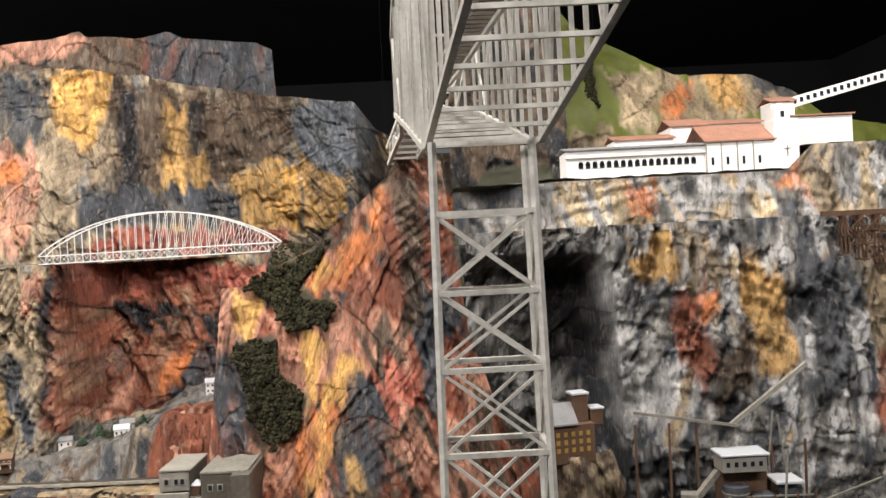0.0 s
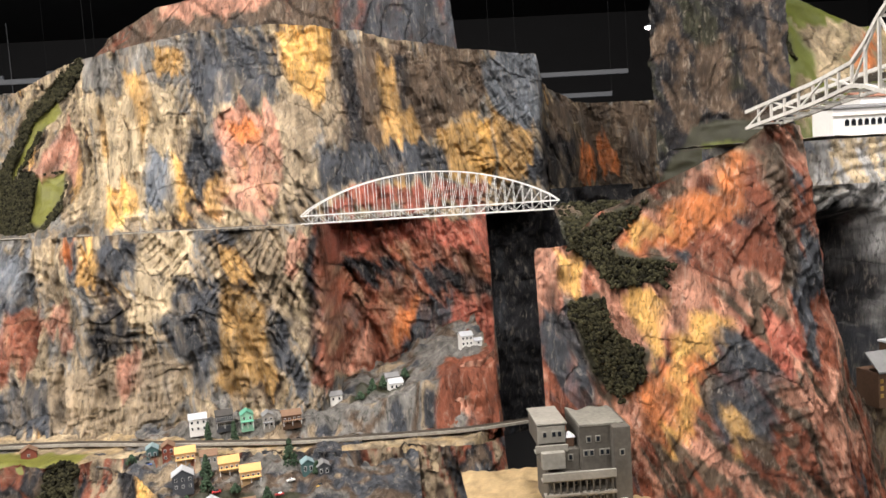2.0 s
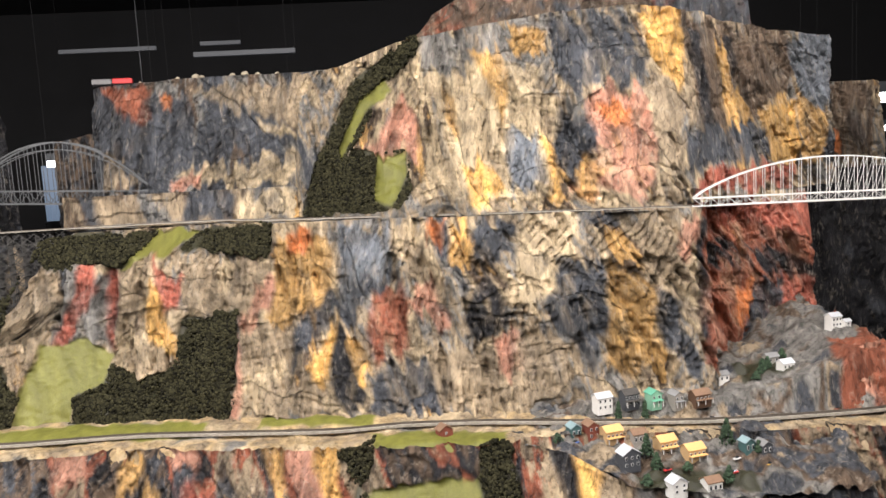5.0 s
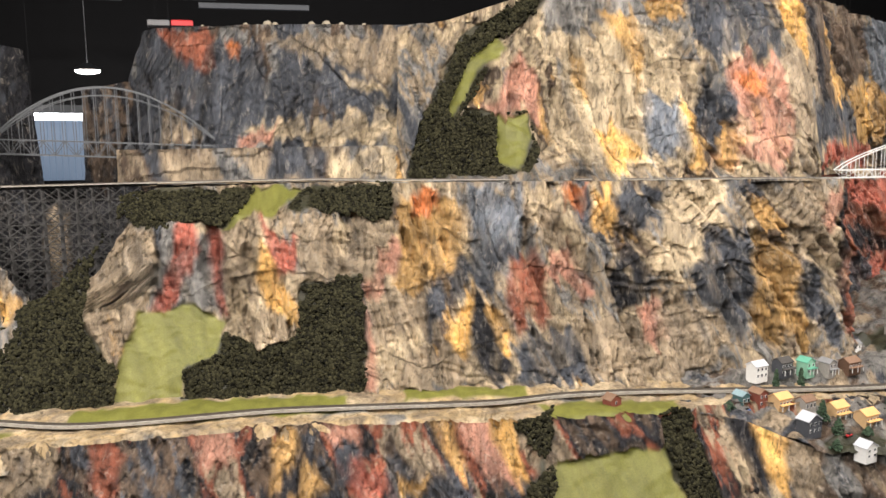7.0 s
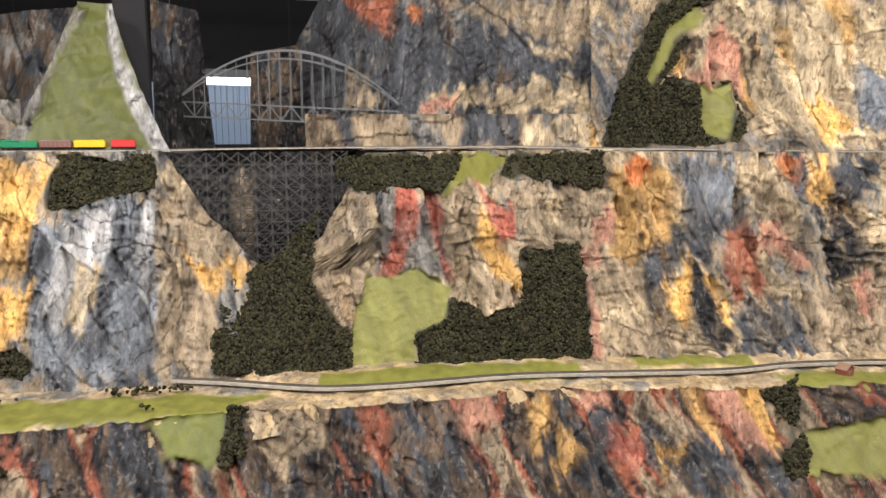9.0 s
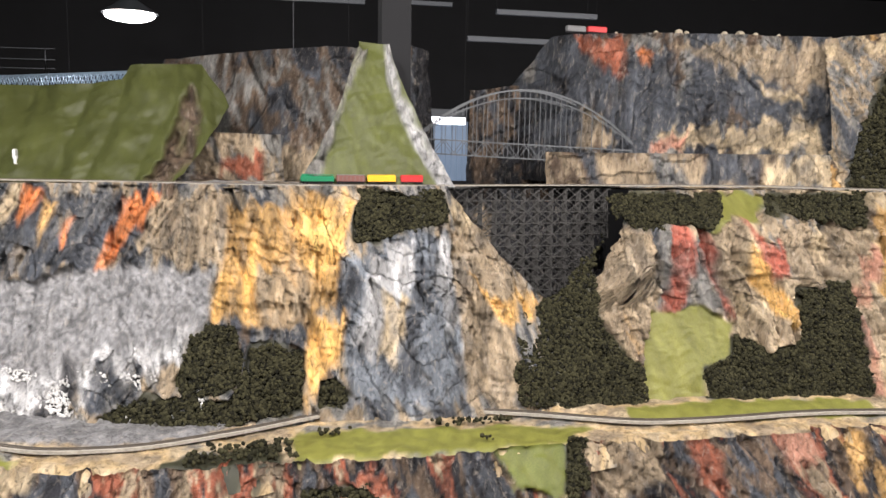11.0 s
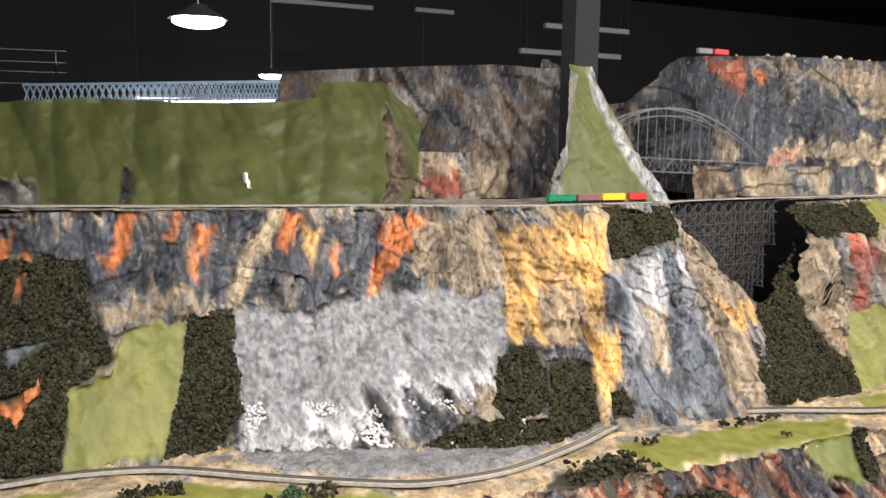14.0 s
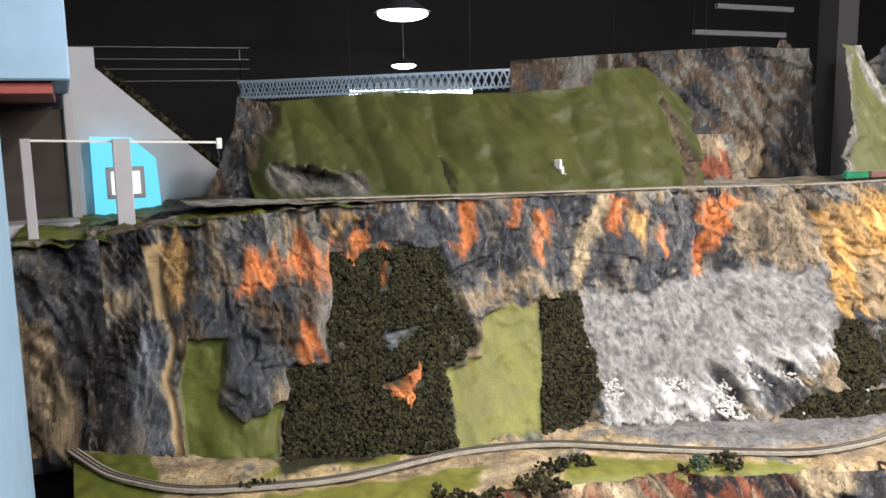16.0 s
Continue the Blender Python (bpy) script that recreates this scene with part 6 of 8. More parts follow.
# ---- the model train ----
def wagon(name, m, length, mat, label, roofmat, engine=False):
    t = thing(name, m, label, "model train car", "cars of the model train")
    bm = bmesh.new()
    block(bm, (-length / 2, -0.017, 0.014), (length / 2, 0.017, 0.05 if not engine else 0.046), 0.003)
    part("body", bm, mat, t)
    bm = bmesh.new()
    block(bm, (-length / 2 + 0.004, -0.016, 0.05), (length / 2 - 0.004, 0.016, 0.054), 0.0015)
    if engine:
        block(bm, (-length / 2 + 0.006, -0.015, 0.045), (-length / 2 + 0.05, 0.015, 0.056), 0.003)
    part("roof", bm, roofmat, t)
    bm = bmesh.new()
    block(bm, (-length / 2 + 0.004, -0.012, 0.009), (length / 2 - 0.004, 0.012, 0.014))
    part("underframe", bm, BLACK, t)
    for c in (-0.36, 0.36):
        bm = bmesh.new()
        for d in (-0.012, 0.012):
            g = bmesh.ops.create_cone(bm, cap_ends=True, segments=10, radius1=0.006, radius2=0.006, depth=0.02)["verts"]
            bmesh.ops.rotate(bm, verts=g, cent=(0, 0, 0), matrix=Matrix.Rotation(math.pi / 2, 3, "X"))
            bmesh.ops.translate(bm, verts=g, vec=(c * length + d, 0, 0.006))
        part("bogie", bm, BLACK, t)
    for k in range(7):
        x = -length / 2 + length * (k + 0.5) / 7
        part("rib", block(bmesh.new(), (x - 0.001, -0.0182, 0.017), (x + 0.001, -0.0168, 0.046)), roofmat, t)
    return t


GREENP = plain("green_train_paint", (0.01, 0.17, 0.075), 0.4, 0, 0.15, 120)
BROWNP = plain("brown_train_paint", (0.17, 0.07, 0.055), 0.5, 0, 0.2, 120)
YELLOWP = plain("yellow_train_paint", (0.75, 0.42, 0.02), 0.45, 0, 0.15, 120)
REDP = plain("red_train_paint", (0.5, 0.03, 0.03), 0.45, 0, 0.15, 120)
GREYR = plain("grey_train_roof", (0.15, 0.15, 0.15), 0.5, 0, 0.2, 120)
pos = -8.13
for nm, ln, mt, lb, rm, en in (("locomotive", 0.19, GREENP, "green model diesel locomotive on the ledge", GREENP, True), ("boxcar", 0.165, BROWNP, "brown model boxcar on the ledge", GREYR, False),
                               ("boxcar", 0.165, YELLOWP, "yellow model boxcar on the ledge", YELLOWP, False), ("caboose", 0.13, REDP, "red model caboose on the ledge", REDP, False)):
    wagon(nm, pose(pos, float(np.interp(pos, [p[0] for p in upper_line], [p[1] for p in upper_line])), 1.434, 0, 0, -1), ln, mt, lb, rm, en)
    pos += ln / 2 + 0.01 + 0.085

# ---- buildings ----
ROOFS = {"grey": plain("grey_shingle", (0.22, 0.22, 0.22), 0.8, 0, 0.2, 150), "white": plain("pale_tin_roof", (0.6, 0.62, 0.65), 0.4, 0.1, 0.1, 100), "tan": plain("tan_roof", (0.7, 0.42, 0.16), 0.7, 0, 0.12, 150),
         "dark": plain("dark_shingle", (0.06, 0.055, 0.05), 0.8, 0, 0.3, 150), "brown": plain("brown_roof", (0.22, 0.13, 0.08), 0.8, 0, 0.25, 150), "green": plain("mint_green_roof", (0.12, 0.38, 0.26), 0.6, 0, 0.15, 120),
         "tile": plain("terracotta_tile_roof", (0.3, 0.15, 0.1), 0.8, 0, 0.3, 150), "teal": plain("teal_tin_roof", (0.25, 0.36, 0.38), 0.5, 0, 0.2, 100)}
WALLS = {"white": WHITE, "dark": plain("dark_clapboard", (0.06, 0.065, 0.075), 0.7, 0, 0.25, 150), "green": plain("mint_clapboard", (0.25, 0.5, 0.35), 0.6, 0, 0.1, 120), "grey": plain("grey_clapboard", (0.3, 0.28, 0.25), 0.7, 0, 0.2, 120),
         "brown": plain("brown_plank_wall", (0.11, 0.06, 0.035), 0.8, 0, 0.3, 120), "red": plain("red_brown_brick", (0.19, 0.05, 0.03), 0.8, 0, 0.25, 200), "tan": plain("tan_clapboard", (0.55, 0.36, 0.18), 0.7, 0, 0.12, 120),
         "teal": plain("teal_clapboard", (0.06, 0.13, 0.13), 0.7, 0, 0.2, 120)}
PANE = plain("dark_window_pane", (0.02, 0.024, 0.03), 0.15, 0, 0.2, 50)
TRIM = plain("white_trim_paint", (0.7, 0.7, 0.68), 0.6, 0, 0.1, 100)


def house(name, m, w, d, h, wall, roof, label, pitch=0.6, gable_front=False, windows=2, storeys=1, porch=False, chimney=False, category="model house", grow=0.78):
    """A small house: x along the front, front at -y."""
    t = thing(name, m @ Matrix.Diagonal((grow, grow, grow * 1.06, 1)), label, category, "houses of the model town")
    bm = bmesh.new()
    block(bm, (-w / 2, -d / 2, -0.03), (w / 2, d / 2, h))
    rise = (w if gable_front else d) / 2 * pitch
    if gable_front:
        tri = [[bm.verts.new(p) for p in ((-w / 2, y, h), (w / 2, y, h), (0, y, h + rise))] for y in (-d / 2, d / 2)]
    else:
        tri = [[bm.verts.new(p) for p in ((x, -d / 2, h), (x, d / 2, h), (x, 0, h + rise))] for x in (-w / 2, w / 2)]
    for v in tri:
        bm.faces.new(v)
    part("wall", bm, WALLS[wall], t)
    o, k = 0.006, 0.003
    for s in (-1, 1):
        bm = bmesh.new()
        if gable_front:
            a = [(0, -d / 2 - o, h + rise + k), (0, d / 2 + o, h + rise + k), (s * (w / 2 + o), d / 2 + o, h - o * pitch + k), (s * (w / 2 + o), -d / 2 - o, h - o * pitch + k)]
        else:
            a = [(-w / 2 - o, 0, h + rise + k), (w / 2 + o, 0, h + rise + k), (w / 2 + o, s * (d / 2 + o), h - o * pitch + k), (-w / 2 - o, s * (d / 2 + o), h - o * pitch + k)]
        lo = [bm.verts.new(p) for p in a]
        hi = [bm.verts.new((p[0], p[1], p[2] + 0.004)) for p in a]
        bm.faces.new(lo)
        bm.faces.new(hi)
        for i in range(4):
            bm.faces.new((lo[i], lo[(i + 1) % 4], hi[(i + 1) % 4], hi[i]))
        part("roof_slope", bm, ROOFS[roof], t)
    hh = h / storeys
    for st in range(storeys):
        for i in range(windows):
            cx = -w / 2 + w * (i + 0.5) / windows
            win = part("window_frame", block(bmesh.new(), (cx - 0.008, -d / 2 - 0.002, st * hh + hh * 0.3), (cx + 0.008, -d / 2 + 0.001, st * hh + hh * 0.78)), TRIM, t)
            part("pane", block(bmesh.new(), (cx - 0.006, -d / 2 - 0.003, st * hh + hh * 0.34), (cx + 0.006, -d / 2, st * hh + hh * 0.74)), PANE, win)
    if porch:
        bm = block(bmesh.new(), (-w / 2, -d / 2 - 0.03, h * 0.5), (w / 2, -d / 2, h * 0.5 + 0.004))
        part("porch_roof", bm, ROOFS[roof], t)
        for x in (-w / 2 + 0.004, 0, w / 2 - 0.004):
            part("porch_post", block(bmesh.new(), (x - 0.002, -d / 2 - 0.028, 0), (x + 0.002, -d / 2 - 0.024, h * 0.5)), TRIM, t)
    if chimney:
        part("chimney", block(bmesh.new(), (w * 0.2, 0.0, h), (w * 0.2 + 0.012, 0.012, h + rise + 0.02), 0.001), WALLS["red"], t)
    return t


def hill_z(x, y):
    X = np.array([[float(x)]])
    return float(town_z(X, np.array([[float(y)]]), None)[0, 0])


def low_z(x, y):
    fy, by = float(np.interp(x, EDGE_X, EDGE_Y)), float(road_y(x)) - 0.02
    v = min(1, max(0, (y - fy) / (by - fy)))
    return 0.265 - float(np.interp(x, EDGE_X, EDGE_DROP)) * (1 - v) ** 1.2


for (x, y, w, d, h, wall, roof, lab, kw) in (
    (-2.91, 4.54, 0.12, 0.09, 0.085, "white", "white", "white two-storey model house with a pale tin roof", dict(storeys=2, windows=3)),
    (-2.76, 4.52, 0.115, 0.09, 0.08, "dark", "dark", "dark grey model house with a shaded porch", dict(storeys=2, porch=True, windows=4)),
    (-2.63, 4.49, 0.085, 0.09, 0.08, "green", "green", "mint green gabled model house with white trim", dict(storeys=2, gable_front=True, porch=True)),
    (-2.51, 4.46, 0.075, 0.09, 0.075, "grey", "grey", "weathered grey gabled model house with a porch", dict(gable_front=True, storeys=2, porch=True)),
    (-2.38, 4.44, 0.13, 0.09, 0.06, "brown", "brown", "low brown wooden model house with a deep porch", dict(windows=4, porch=True)),
    (-2.15, 4.68, 0.09, 0.07, 0.045, "white", "grey", "small white model cottage with a grey roof", dict()),
    (-1.8, 4.60, 0.1, 0.08, 0.045, "white", "white", "white model cottage with a tin roof", dict(windows=3)),
    (-1.82, 4.74, 0.1, 0.07, 0.04, "grey", "grey", "grey shed with a low roof", dict()),
    (-1.36, 4.86, 0.095, 0.08, 0.075, "white", "white", "white two-storey model house on the gorge edge", dict(storeys=2, windows=3, chimney=True)),
    (-1.29, 4.84, 0.06, 0.05, 0.03, "white", "white", "low white annex on the gorge edge", dict(windows=1)),
):
    house("town_house", pose(x, y, hill_z(x, y) + 0.01, 0, 0, 14), w, d, h, wall, roof, lab, **kw)
for (x, y, w, d, h, wall, roof, lab, kw) in (
    (-3.12, 4.37, 0.07, 0.08, 0.065, "teal", "teal", "dark teal gabled model house", dict(gable_front=True)),
    (-3.03, 4.35, 0.075, 0.09, 0.08, "red", "brown", "red-brown brick gabled model house", dict(gable_front=True, storeys=2)),
    (-2.93, 4.3, 0.12, 0.09, 0.065, "tan", "tan", "tan model house with an orange-tan roof", dict(windows=4, porch=True)),
    (-2.8, 4.26, 0.1, 0.08, 0.055, "grey", "brown", "grey-brown model house with a flat brown roof", dict(windows=3)),
    (-2.9, 4.1, 0.12, 0.09, 0.08, "dark", "white", "dark half-timbered model house with a pale roof", dict(storeys=2, windows=3, gable_front=True)),
    (-2.68, 4.17, 0.12, 0.09, 0.065, "tan", "tan", "tan model house with a wide orange-tan roof", dict(windows=4, porch=True)),
    (-2.56, 4.09, 0.12, 0.09, 0.06, "tan", "tan", "tan model house with a wide orange-tan roof", dict(windows=4, porch=True)),
    (-2.27, 4.09, 0.07, 0.07, 0.06, "teal", "teal", "teal gabled model house beside a tall fir", dict(gable_front=True)),
    (-2.19, 4.07, 0.07, 0.08, 0.055, "dark", "grey", "dark grey gabled model house", dict(gable_front=True)),
    (-2.72, 3.9, 0.1, 0.08, 0.06, "white", "white", "white gabled model house on the lower terrace", dict(gable_front=True, storeys=2)),
    (-2.55, 3.88, 0.1, 0.08, 0.055, "white", "brown", "pink-roofed pale model house on the lower terrace", dict(windows=3)),
):
    house("town_house", pose(x, y, low_z(x, y) - 0.005, 0, 0, 14), w, d, h, wall, roof, lab, grow=0.84, **kw)
house("barn", pose(-3.82, 4.5, 0.266, 0, 0, 20), 0.1, 0.08, 0.04, "red", "brown", "small red-brown barn on the grass strip", gable_front=True, windows=1, category="model barn")

# conifers and round trees of the town
BARK = plain("dark_bark", (0.06, 0.045, 0.03), 0.9, 0, 0.3, 90)


def fir(x, y, z, h, wide, label="dark green model fir tree"):
    t = thing("model_tree", pose(x, y, z), label, "model tree", "trees of the model town")
    bm = bmesh.new()
    bmesh.ops.create_cone(bm, cap_ends=True, segments=6, radius1=0.004, radius2=0.001, depth=h, matrix=Matrix.Translation((0, 0, h / 2 - 0.01)))
    part("trunk", bm, BARK, t)
    n = int(70 + h * 900)
    u = rng.uniform(0, 1, n)
    a = rng.uniform(0, 6.283, n)
    r = wide * (1 - u) ** 0.8 * rng.uniform(0.5, 1.05, n)
    p = np.stack([r * np.cos(a), r * np.sin(a), 0.012 + u * (h - 0.012)], -1)
    v = ICO_V[None] * (1 + 0.5 * rng.uniform(-1, 1, (n, 12, 1))) * (0.007 * rng.uniform(0.6, 1.2, n))[:, None, None] + p[:, None, :]
    f = (ICO_F[None] + (np.arange(n) * 12)[:, None, None]).reshape(-1, 3)
    c = grid_object("crown", v.reshape(-1, 3), f, LEAF2, False)
    c.parent = t
    return t


LEAF2, nn, ll, pp = material("fir_foliage")
gg, rr = nn.new("ShaderNodeNewGeometry"), nn.new("ShaderNodeValToRGB")
rr.color_ramp.elements[0].color, rr.color_ramp.elements[1].color = (0.01, 0.025, 0.012, 1), (0.05, 0.09, 0.045, 1)
ll.new(gg.outputs["Random Per Island"], rr.inputs["Fac"])
ll.new(rr.outputs[0], pp.inputs["Base Color"])
pp.inputs["Roughness"].default_value = 0.9
for x, y, h, wd in ((-2.84, 4.46, 0.12, 0.02), (-2.695, 4.44, 0.12, 0.02), (-1.93, 4.62, 0.09, 0.035), (-1.87, 4.68, 0.07, 0.03), (-1.74, 4.76, 0.06, 0.025), (-2.0, 4.55, 0.05, 0.03)):
    fir(x, y, hill_z(x, y), h, wd)
for x, y, h, wd in ((-2.79, 4.14, 0.12, 0.035), (-2.77, 4.04, 0.09, 0.035), (-2.36, 4.13, 0.15, 0.045), (-3.22, 4.33, 0.05, 0.035), (-2.22, 4.06, 0.07, 0.02), (-2.45, 3.9, 0.09, 0.035), (-2.85, 3.95, 0.06, 0.03), (-2.62, 4.0, 0.05, 0.03)):
    fir(x, y, low_z(x, y), h, wd)
fir(-9.98, 5.14, 0.27, 0.06, 0.07, "bushy green model shrub beside the track")

# ---- grey hotel on the spire's foot ----
CONCRETE = plain("grey_weathered_card", (0.1, 0.09, 0.075), 0.8, 0, 0.35, 60)
PALEW = plain("pale_weathered_trim", (0.27, 0.255, 0.22), 0.8, 0, 0.25, 60)
hotel = thing("hotel", pose(-1.0, 3.50, 0.19, 0, 0, 0), "grey weathered multi-storey model hotel with pale balconies", "model building")
part("tower_block", block(bmesh.new(), (-0.02, -0.14, -0.05), (0.17, 0.2, 0.355), 0.003), CONCRETE, hotel)
part("roof_slab", block(bmesh.new(), (-0.02, -0.145, 0.355), (0.175, 0.2, 0.367), 0.002), GREYWOOD, hotel)
part("upper_wing", block(bmesh.new(), (-0.19, -0.1, 0.26), (-0.07, 0.15, 0.365), 0.003), CONCRETE, hotel)
part("wing_front", block(bmesh.new(), (-0.195, -0.112, 0.285), (-0.075, -0.1, 0.36), 0.002), PALEW, hotel)
part("roof_slab", block(bmesh.new(), (-0.197, -0.114, 0.365), (-0.065, 0.15, 0.374), 0.002), PALEW, hotel)
part("middle_block", block(bmesh.new(), (-0.16, -0.13, 0.15), (-0.02, 0.15, 0.26), 0.003), CONCRETE, hotel)
part("stair_wall", block(bmesh.new(), (-0.19, -0.17, 0.19), (-0.09, -0.13, 0.262), 0.002), PALEW, hotel)
part("base_block", block(bmesh.new(), (-0.17, -0.17, -0.05), (0.12, 0.1, 0.165), 0.003), CONCRETE, hotel)
part("end_tower", block(bmesh.new(), (0.115, -0.19, -0.05), (0.19, 0.16, 0.36), 0.003), CONCRETE, hotel)
for z0, z1, x0, x1, y in ((0.255, 0.285, -0.21, -0.07, -0.135), (0.155, 0.19, -0.2, 0.115, -0.215), (0.085, 0.097, -0.19, 0.115, -0.21), (0.0, 0.04, -0.19, -0.04, -0.2)):
    part("balcony_parapet", block(bmesh.new(), (x0, y - 0.006, z0), (x1, y + 0.006, z1), 0.0015), PALEW, hotel)
    part("balcony_slab", block(bmesh.new(), (x0, y, z0 - 0.006), (x1, y + 0.05, z0 + 0.002), 0.001), PALEW, hotel)
for x in np.linspace(-0.18, 0.1, 11):
    part("balcony_post", block(bmesh.new(), (x - 0.003, -0.213, 0.0), (x + 0.003, -0.207, 0.156)), CONCRETE, hotel)
for x, z, y in [(-0.165, 0.325, -0.113), (-0.125, 0.325, -0.113), (-0.1, 0.325, -0.113), (0.005, 0.24, -0.141), (0.03, 0.24, -0.141), (0.075, 0.24, -0.141), (0.1, 0.24, -0.141), (0.02, 0.3, -0.141), (0.06, 0.3, -0.141), (0.15, 0.25, -0.191), (-0.12, 0.225, -0.131), (-0.06, 0.225, -0.131), (0.0, 0.13, -0.171), (0.05, 0.13, -0.171), (-0.05, 0.13, -0.171), (-0.11, 0.13, -0.171), (0.0, 0.05, -0.171), (0.06, 0.05, -0.171)]:
    w = part("window_frame", block(bmesh.new(), (x - 0.011, y - 0.003, z - 0.014), (x + 0.011, y + 0.002, z + 0.014)), PALEW, hotel)
    part("pane", block(bmesh.new(), (x - 0.007, y - 0.005, z - 0.01), (x + 0.007, y - 0.002, z + 0.01)), PANE, w)
part("porch_house", block(bmesh.new(), (-0.07, -0.1, 0.26), (-0.035, -0.05, 0.3), 0.002), WALLS["brown"], hotel)
bm = bmesh.new()
bmesh.ops.create_cone(bm, cap_ends=True, segments=4, radius1=0.036, radius2=0.002, depth=0.022, matrix=Matrix.Translation((-0.052, -0.075, 0.311)) @ Matrix.Rotation(math.pi / 4, 4, "Z"))
part("porch_roof", bm, ROOFS["white"], hotel)
part("door_canopy", block(bmesh.new(), (0.13, -0.2, 0.0), (0.165, -0.19, 0.05), 0.002), TRIM, hotel)

# ---- white mission ----
mission = thing("mission", pose(0, 0, 0), "long white mission with arcade, church and red tile roofs", "model building")
BRIGHT = plain("bright_white_plaster", (0.82, 0.81, 0.78), 0.6, 0, 0.06, 60)


def msection(x0, x1, y0, y1, z0, z1, roof, gable=0.03):
    w = part("wall", block(bmesh.new(), (x0, y0, z0), (x1, y1, z1), 0.002), BRIGHT, mission)
    bm = bmesh.new()
    o = 0.012
    ym = (y0 + y1) / 2
    pts = [(x0 - o, y0 - o, z1), (x1 + o, y0 - o, z1), (x1 + o, ym, z1 + gable), (x0 - o, ym, z1 + gable), (x0 - o, y1 + o, z1), (x1 + o, y1 + o, z1)]
    v = [bm.verts.new(p) for p in pts] + [bm.verts.new((p[0], p[1], p[2] + 0.008)) for p in pts]
    for f in ((0, 1, 2, 3), (3, 2, 5, 4), (6, 7, 8, 9), (9, 8, 11, 10), (0, 1, 7, 6), (4, 5, 11, 10), (0, 3, 9, 6), (3, 4, 10, 9), (1, 2, 8, 7), (2, 5, 11, 8)):
        bm.faces.new([v[i] for i in f])
    part("roof", bm, ROOFS[roof], mission)
    return w


msection(0.7, 1.44, 4.37, 4.6, 1.735, 1.885, "grey", 0.02)
for k in range(17):
    x = 0.775 + k * 0.0375
    bm = block(bmesh.new(), (x - 0.012, 4.366, 1.79), (x + 0.012, 4.372, 1.815))
    bmesh.ops.create_cone(bm, cap_ends=True, segments=12, radius1=0.012, radius2=0.012, depth=0.006, matrix=Matrix.Translation((x, 4.369, 1.815)) @ Matrix.Rotation(math.pi / 2, 4, "X"))
    part("arch_window", bm, PANE, mission)
part("cornice", block(bmesh.new(), (0.695, 4.362, 1.842), (1.44, 4.37, 1.848)), PALEW, mission)
msection(1.44, 1.8, 4.35, 4.7, 1.735, 1.895, "tile", 0.1)
for x in (1.47, 1.55, 1.635, 1.72):
    part("pilaster", block(bmesh.new(), (x - 0.035, 4.344, 1.735), (x - 0.03, 4.35, 1.89)), PALEW, mission)
    part("arch_window", block(bmesh.new(), (x - 0.006, 4.345, 1.775), (x + 0.006, 4.352, 1.815)), PANE, mission)
part("tower", block(bmesh.new(), (1.8, 4.34, 1.735), (1.93, 4.47, 2.0), 0.002), BRIGHT, mission)
bell = part("belfry", block(bmesh.new(), (1.815, 4.36, 2.0), (1.895, 4.44, 2.06), 0.002), BRIGHT, mission)
part("belfry_opening", block(bmesh.new(), (1.845, 4.357, 2.012), (1.865, 4.364, 2.045)), PANE, bell)
part("belfry_top", block(bmesh.new(), (1.84, 4.38, 2.06), (1.87, 4.42, 2.09), 0.006), BRIGHT, bell)
part("cross", bars([((1.865, 4.338, 1.80), (1.865, 4.338, 1.86)), ((1.848, 4.338, 1.843), (1.882, 4.338, 1.843))], 0.003), PANE, mission)
msection(1.02, 1.36, 4.65, 4.85, 1.74, 1.96, "tile", 0.03)
msection(1.36, 1.56, 4.7, 4.95, 1.74, 2.03, "tile", 0.05)
msection(1.56, 1.9, 4.75, 4.95, 1.74, 2.04, "tile", 0.03)
msection(1.95, 2.3, 4.5, 4.75, 1.86, 2.03, "tile", 0.015)
msection(1.98, 2.12, 4.8, 4.95, 1.86, 2.16, "tile", 0.03)
walkway = thing("white_aqueduct", pose(0, 0, 0), "long sloping white covered bridge with dark openings", "model bridge")
P0, P1 = (2.08, 4.9, 2.15), (3.2, 4.95, 2.42)
part("body", bars([(P0, P1)], 0.06), BRIGHT, walkway)
for k in range(26):
    p = mixp(P0, P1, (k + 0.8) / 27)
    part("opening", block(bmesh.new(), (p[0] - 0.01, p[1] - 0.034, p[2] - 0.012), (p[0] + 0.01, p[1] - 0.028, p[2] + 0.016)), PANE, walkway)

# ---- mine buildings on the right ----
mine = thing("mine_shed", pose(0.53, 3.68, 0.49, 0, 0, 12), "brown wooden model mine building with a grey roof", "model building")
part("wall", block(bmesh.new(), (-0.09, -0.07, -0.05), (0.1, 0.07, 0.12), 0.002), WALLS["brown"], mine)
part("tower", block(bmesh.new(), (0.02, -0.03, 0.12), (0.09, 0.04, 0.24), 0.002), WALLS["brown"], mine)
part("side_shed", block(bmesh.new(), (0.1, -0.03, 0.1), (0.16, 0.04, 0.17), 0.002), WALLS["brown"], mine)
bm = bmesh.new()
vs = [bm.verts.new(p) for p in ((-0.1, -0.085, 0.12), (0.02, -0.085, 0.12), (0.02, 0.0, 0.2), (-0.1, 0.0, 0.2), (-0.1, -0.085, 0.128), (0.02, -0.085, 0.128), (0.02, 0.0, 0.208), (-0.1, 0.0, 0.208))]
